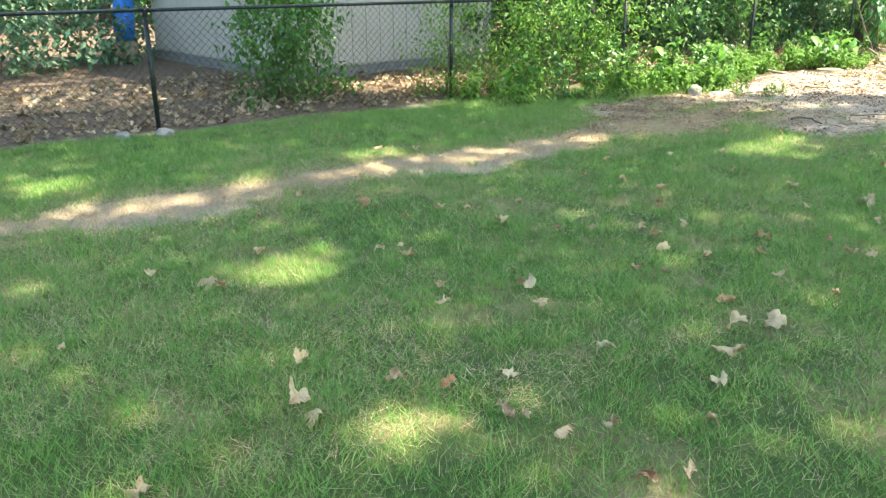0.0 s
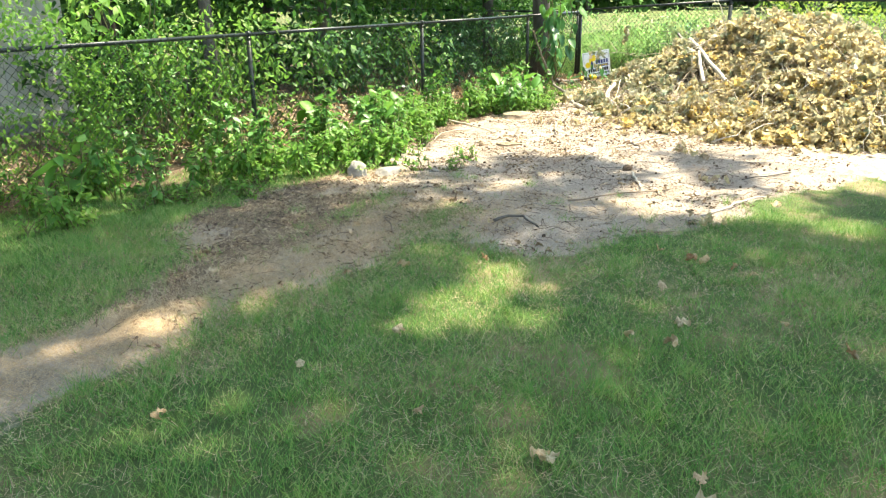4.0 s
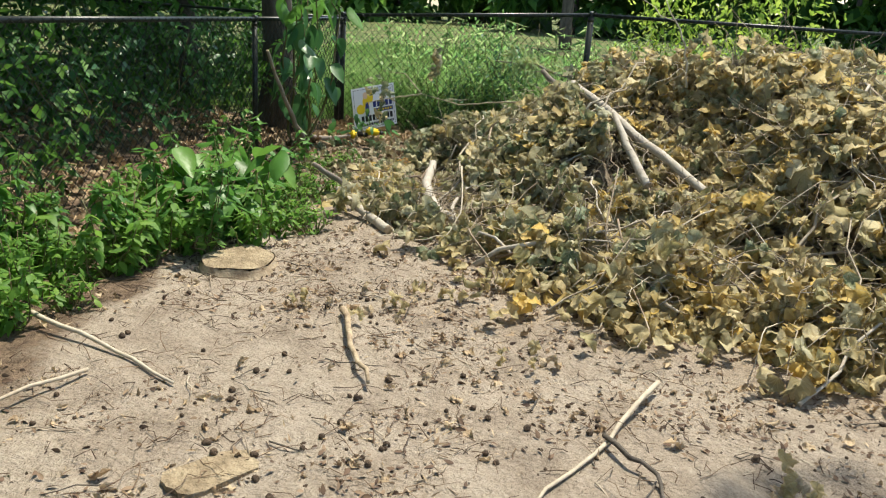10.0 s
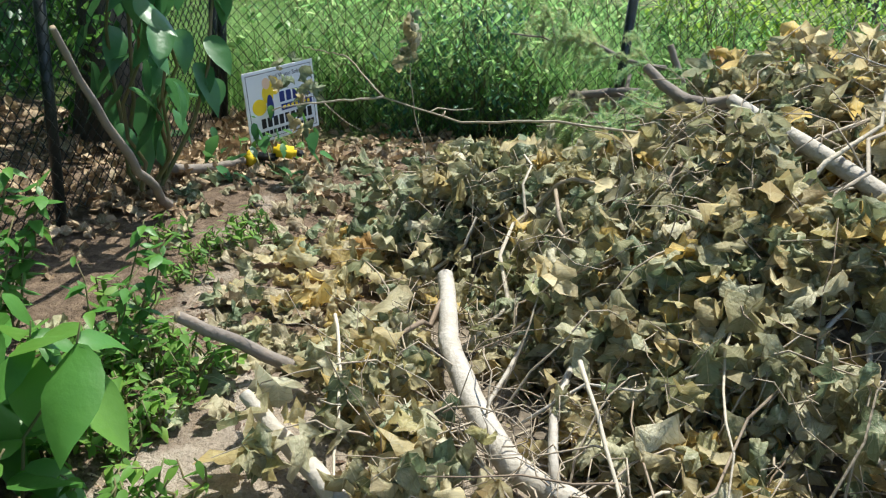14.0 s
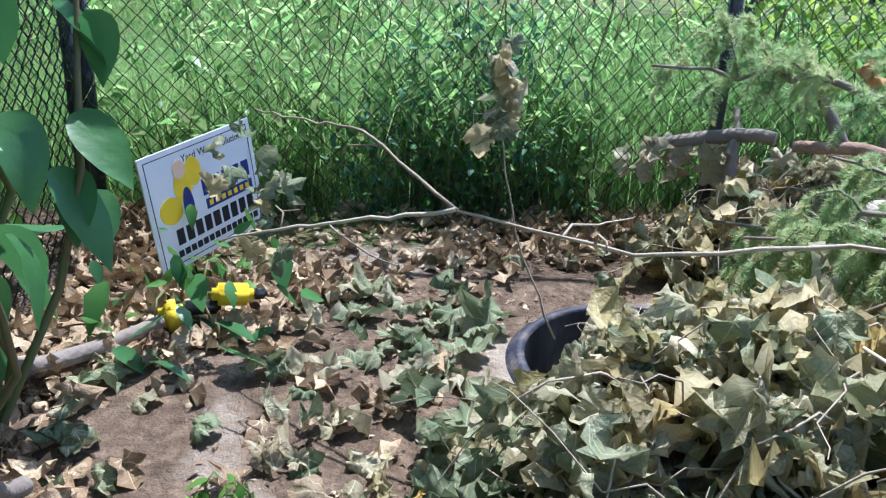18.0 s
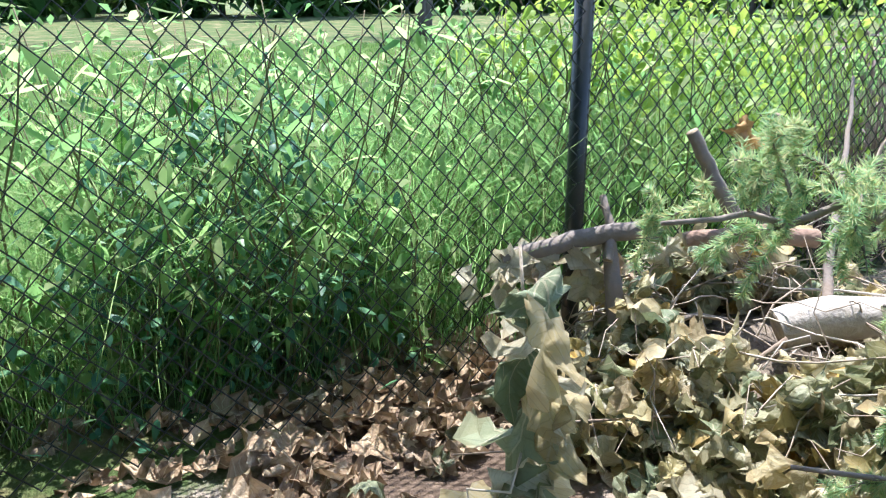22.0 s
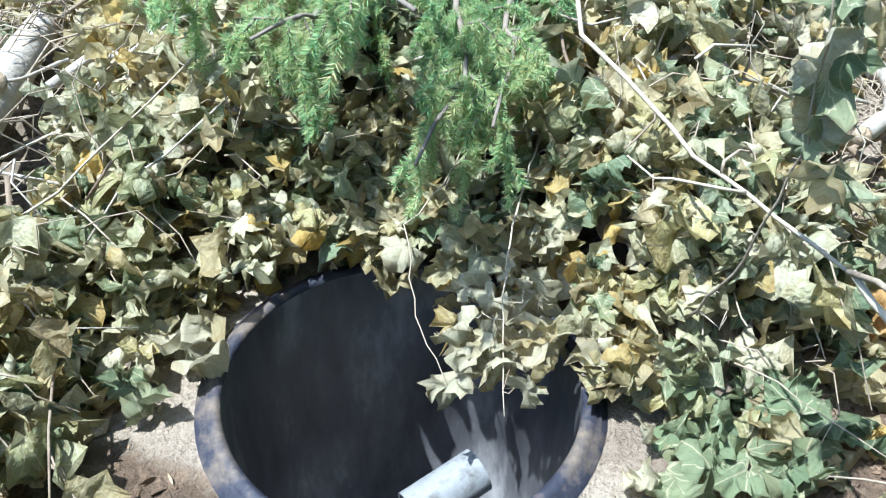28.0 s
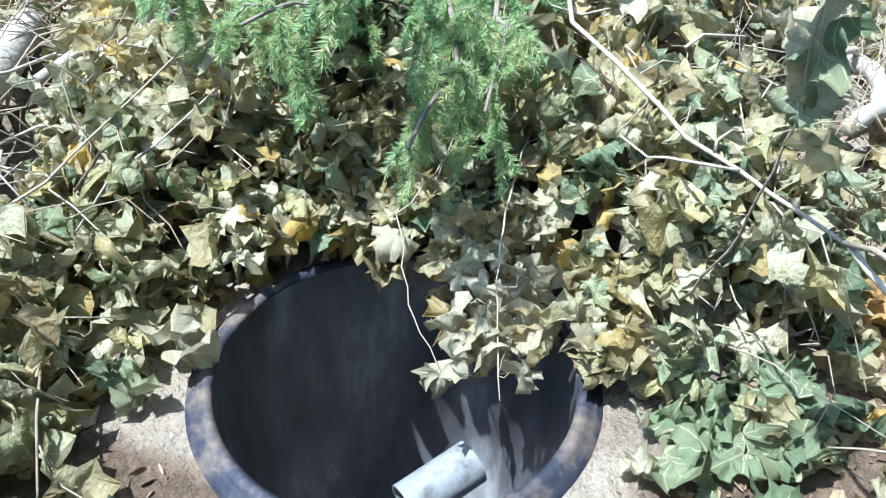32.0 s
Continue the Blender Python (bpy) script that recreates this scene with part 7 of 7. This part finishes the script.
def wood_slab(at, turn, size, seed):
    """A thin torn slab of split wood with an uneven outline."""
    rng = np.random.default_rng(seed)
    bm = bmesh.new()
    n = 22
    ang = np.arange(n) * 2 * np.pi / n
    rr = 1 / np.maximum(np.abs(np.cos(ang)), np.abs(np.sin(ang))) ** 0.8 + rng.normal(0, 0.07, n)
    vs = [bm.verts.new((size[0] * c * math.cos(k), size[1] * c * math.sin(k), 0.008 + rng.normal(0, 0.002))) for c, k in zip(rr, ang)]
    f = bm.faces.new(vs)
    ex = bmesh.ops.extrude_face_region(bm, geom=[f])
    bmesh.ops.translate(bm, vec=(0, 0, -0.02), verts=[v for v in ex["geom"] if isinstance(v, bmesh.types.BMVert)])
    bmesh.ops.recalc_face_normals(bm, faces=bm.faces)
    ob = new("wood_slab", bm_mesh("wood_slab", bm))
    ob.data.materials.append(STUMP_TOP)
    ob.matrix_basis = pose(*at, 0, 2, turn)
    tagged(ob, "thin torn slab of pale split wood on the soil", "wood slab", "split wood slabs")


wood_slab((9.92, 4.5, 0.0), -30, (0.14, 0.075), 1)


def build_sand_patch():
    """Pale slab by the pile, added for sand that lies bright in the sun."""
    rng = np.random.default_rng(9)
    edge = [(10.15, 0.35), (10.25, 0.9), (10.35, 1.45), (10.8, 1.7), (11.2, 1.95), (11.6, 1.9), (11.7, 1.2), (11.6, 0.2), (11.4, -0.6), (10.5, -0.6)]
    bm = bmesh.new()
    edge = [tuple(np.array(a) + (np.array(b) - a) * k / 6) for a, b in zip(edge, edge[1:] + edge[:1]) for k in range(6)]
    vs = [bm.verts.new((x + rng.normal(0, 0.045), y + rng.normal(0, 0.045), 0.02)) for x, y in edge]
    f = bm.faces.new(vs)
    bm.normal_update()
    if f.normal.z < 0:
        f.normal_flip()
    ex = bmesh.ops.extrude_face_region(bm, geom=[f])
    bmesh.ops.translate(bm, vec=(0, 0, -0.06), verts=[v for v in ex["geom"] if isinstance(v, bmesh.types.BMVert)])
    mid = Vector((10.9, 0.9, 0))
    for v in ex["geom"]:
        if isinstance(v, bmesh.types.BMVert):
            v.co += (Vector((v.co.x, v.co.y, 0)) - mid).normalized() * 0.22
    ob = new("sunlit_sand_patch", bm_mesh("sunlit_sand_patch", bm))
    ob.data.materials.append(SUNLIT_SAND)
    tagged(ob, "pale slab put in for bright sunlit sand at the lawn edge", "paving")


build_sand_patch()


# ---- yard sign ----
def build_sign():
    u = Vector((0.45, -0.29, 0.06)).normalized()
    w = Vector((0.0, 0.04, 0.45)).normalized()
    nrm = u.cross(w).normalized()
    w = nrm.cross(u).normalized()
    o = Vector((15.8, 6.13, 0.05))
    W, Hh = 0.57, 0.44
    s = new("yard_sign")
    m = Matrix((u, w, nrm)).transposed().to_4x4()
    m.translation = o
    s.matrix_basis = m
    tagged(s, "white plastic contractor yard sign with yellow and blue print", "sign")
    piece("panel", box_mesh("panel", (W, Hh, 0.006), (W / 2, Hh / 2, 0)), WHITE_SIGN, s)

    def bar(name, x0, y0, x1, y1, mat, z=0.0038):
        piece(name, box_mesh(name, (x1 - x0, y1 - y0, 0.0012), ((x0 + x1) / 2, (y0 + y1) / 2, z)), mat, s)

    for x0, y0, x1, y1 in ((0.02, 0.018, 0.55, 0.021), (0.02, 0.418, 0.55, 0.421), (0.02, 0.018, 0.023, 0.421), (0.547, 0.018, 0.55, 0.421)):
        bar("border_line", x0, y0, x1, y1, INK)
    for i in range(9):
        bar("number_bar", 0.10 + i * 0.048, 0.085, 0.135 + i * 0.048, 0.145, INK)
    for i in range(14):
        bar("address_bar", 0.09 + i * 0.032, 0.04, 0.115 + i * 0.032, 0.065, INK)
    for i in range(5):
        bar("brand_bar", 0.265 + i * 0.055, 0.22, 0.305 + i * 0.055, 0.285, BLUE_INK)
    bar("brand_band", 0.27, 0.165, 0.53, 0.205, BLUE_INK)
    for i in range(7):
        bar("brand_dash", 0.285 + i * 0.034, 0.175, 0.305 + i * 0.034, 0.195, YELLOW, 0.005)

    def blob(name, cx, cy, rx, ry, mat, z=0.004):
        bm = bmesh.new()
        bmesh.ops.create_cone(bm, cap_ends=True, segments=20, radius1=1, radius2=1, depth=1)
        bmesh.ops.scale(bm, vec=(rx, ry, 0.0012), verts=bm.verts)
        bmesh.ops.translate(bm, vec=(cx, cy, z), verts=bm.verts)
        piece(name, bm_mesh(name, bm), mat, s)

    blob("logo_shape", 0.10, 0.22, 0.055, 0.05, YELLOW)
    blob("logo_shape", 0.235, 0.33, 0.04, 0.055, YELLOW)
    blob("logo_shape", 0.175, 0.29, 0.045, 0.06, YELLOW, 0.0045)
    blob("logo_shape", 0.185, 0.21, 0.026, 0.075, BLUE_INK, 0.005)
    blob("logo_shape", 0.17, 0.355, 0.03, 0.035, SKIN_TONE, 0.005)
    txt = bpy.data.curves.new("slogan", "FONT")
    txt.body, txt.size, txt.extrude = "Yard Water Solutions", 0.038, 0.0004
    txt.align_x = "CENTER"
    txt.materials.append(INK)
    ob = new("slogan", txt)
    ob.parent = s
    ob.matrix_basis = Matrix.Translation((0.36, 0.375, 0.004))
    for x in (0.16, 0.42):
        v, t, q = tube([(x, 0.2, -0.006), (x, -0.12, -0.006)], 0.003, 8)
        piece("wire_stake", np_mesh("wire_stake", v, t, q), FENCE, s)


build_sign()


def build_tool():
    """Cordless tool dropped among the weeds."""
    ob = thing("cordless_tool", "yellow and black cordless tool dropped among the weeds", "power tool", (15.45, 5.9, 0.0), turn=radians(-70))

    def lump(name, size, at, mat, rot=0.0):
        me = box_mesh(name, size, bevel=min(size) * 0.3)
        me.transform(Matrix.Translation(at) @ Matrix.Rotation(rot, 4, "Y"))
        piece(name, smooth(me), mat, ob)

    lump("housing", (0.13, 0.06, 0.07), (0.07, 0, 0.13), YELLOW, 0.15)
    lump("grip", (0.12, 0.04, 0.045), (-0.03, 0, 0.10), BLACK_PLASTIC, 0.1)
    lump("battery", (0.075, 0.07, 0.10), (-0.12, 0, 0.085), YELLOW, -0.1)
    lump("chuck", (0.05, 0.035, 0.035), (0.155, 0, 0.12), BLACK_PLASTIC, 0.1)


build_tool()
shrub("broadleaf_weed", "broad-leaved weed growing in front of the sign", "weed", (15.35, 5.92, 0), 0.16, 0.14, 0.22, 26, 0.15, WEED_DARK, 601, "broad-leaved weeds")
shrub("broadleaf_weed", "young weed growing under the sign", "weed", (15.75, 5.95, 0), 0.2, 0.12, 0.2, 40, 0.1, WEED, 602, "broad-leaved weeds")
rng_paper = np.random.default_rng(4)
loose_leaf("pale crumpled grey leaf on the dark soil", 15.2, 5.92, 0.04, 0.15, PALE_LEAF, rng_paper, "leaves by the sign", CRISP, 0.4)


# ---- lid, coiled pipe ----
def build_lid():
    ob = thing("basin_lid", "dark green plastic basin lid with a moulded lattice top", "lid", (15.80, 1.70, 0.03))
    seg = 56
    ang = np.arange(seg) * 2 * np.pi / seg
    prof = [(0.385, 0.01), (0.385, 0.05), (0.375, 0.075), (0.36, 0.085), (0.345, 0.08), (0.335, 0.07)]
    v = np.concatenate([np.stack([r * np.cos(ang), r * np.sin(ang), np.full(seg, z)], 1) for r, z in prof])
    q = [[i * seg + j, i * seg + (j + 1) % seg, (i + 1) * seg + (j + 1) % seg, (i + 1) * seg + j] for i in range(5) for j in range(seg)]
    piece("rim", smooth(np_mesh("rim", v, quads=q)), GREEN_PLASTIC, ob)
    v = np.concatenate([np.stack([0.336 * np.cos(ang), 0.336 * np.sin(ang), np.full(seg, 0.068)], 1), [[0, 0, 0.085]]])
    piece("top", smooth(np_mesh("top", v, [[j, (j + 1) % seg, seg] for j in range(seg)])), GREEN_PLASTIC, ob)
    for fam in (0.35, 0.35 + math.pi / 3, 0.35 + 2 * math.pi / 3):
        for k in range(-3, 4):
            d = k * 0.09
            h = math.sqrt(0.325 ** 2 - d * d)
            c, s = math.cos(fam), math.sin(fam)
            zt = 0.082 + 0.008 * (1 - abs(d) / 0.33)
            vv, t, qq = tube([(c * -h - s * d, s * -h + c * d, 0.072), (-s * d, c * d, zt + 0.004), (c * h - s * d, s * h + c * d, 0.072)], 0.0022, 5)
            piece("rib", np_mesh("rib", vv, t, qq), GREEN_RIB, ob)
    ob.rotation_euler, ob.scale = (radians(5), radians(-3), 0), (1.22, 1.22, 1.22)


build_lid()


def build_coil():
    ob = thing("coiled_pipe", "coil of black corrugated drain pipe on the grass", "pipe", (13.35, -0.2, 0))
    for k, (r, z) in enumerate(((0.46, 0.055), (0.34, 0.055), (0.42, 0.14))):
        a = np.linspace(0.3 * k, 0.3 * k + 6.2, 150)
        pts = np.stack([r * np.cos(a), r * np.sin(a) * 0.9, z + 0.02 * np.sin(3 * a + k)], 1)
        v, t, q = tube(pts, 0.05 + 0.004 * np.where(np.arange(150) % 2, 1, -1), 10)
        piece("loop", smooth(np_mesh("loop", v, t, q)), BLACK_PLASTIC, ob)


build_coil()
# plain shape for an unidentified blue thing; the block below it is added
v, t, q = tube([(0, 0, 0), (0, 0, 0.3), (0.05, 0, 0.85)], [0.16, 0.19, 0.15], 20)
ob = new("plastic_barrel", smooth(np_mesh("plastic_barrel", v, t, q)))
ob.data.materials.append(BLUE_PLASTIC)
ob.location = (3.05, 13.3, 0.36)
tagged(ob, "blue stand-in for an unidentified blue object behind the fence", "barrel")
v, t, q = tube([(0, 0, 0), (0, 0, 0.36)], 0.2, 20)
ob = new("tree_round", smooth(np_mesh("tree_round", v, t, q)))
ob.data.materials.append(CUT_WOOD)
ob.location = (3.05, 13.3, 0.0)
tagged(ob, "wood block added under the blue object to carry it", "wood block")
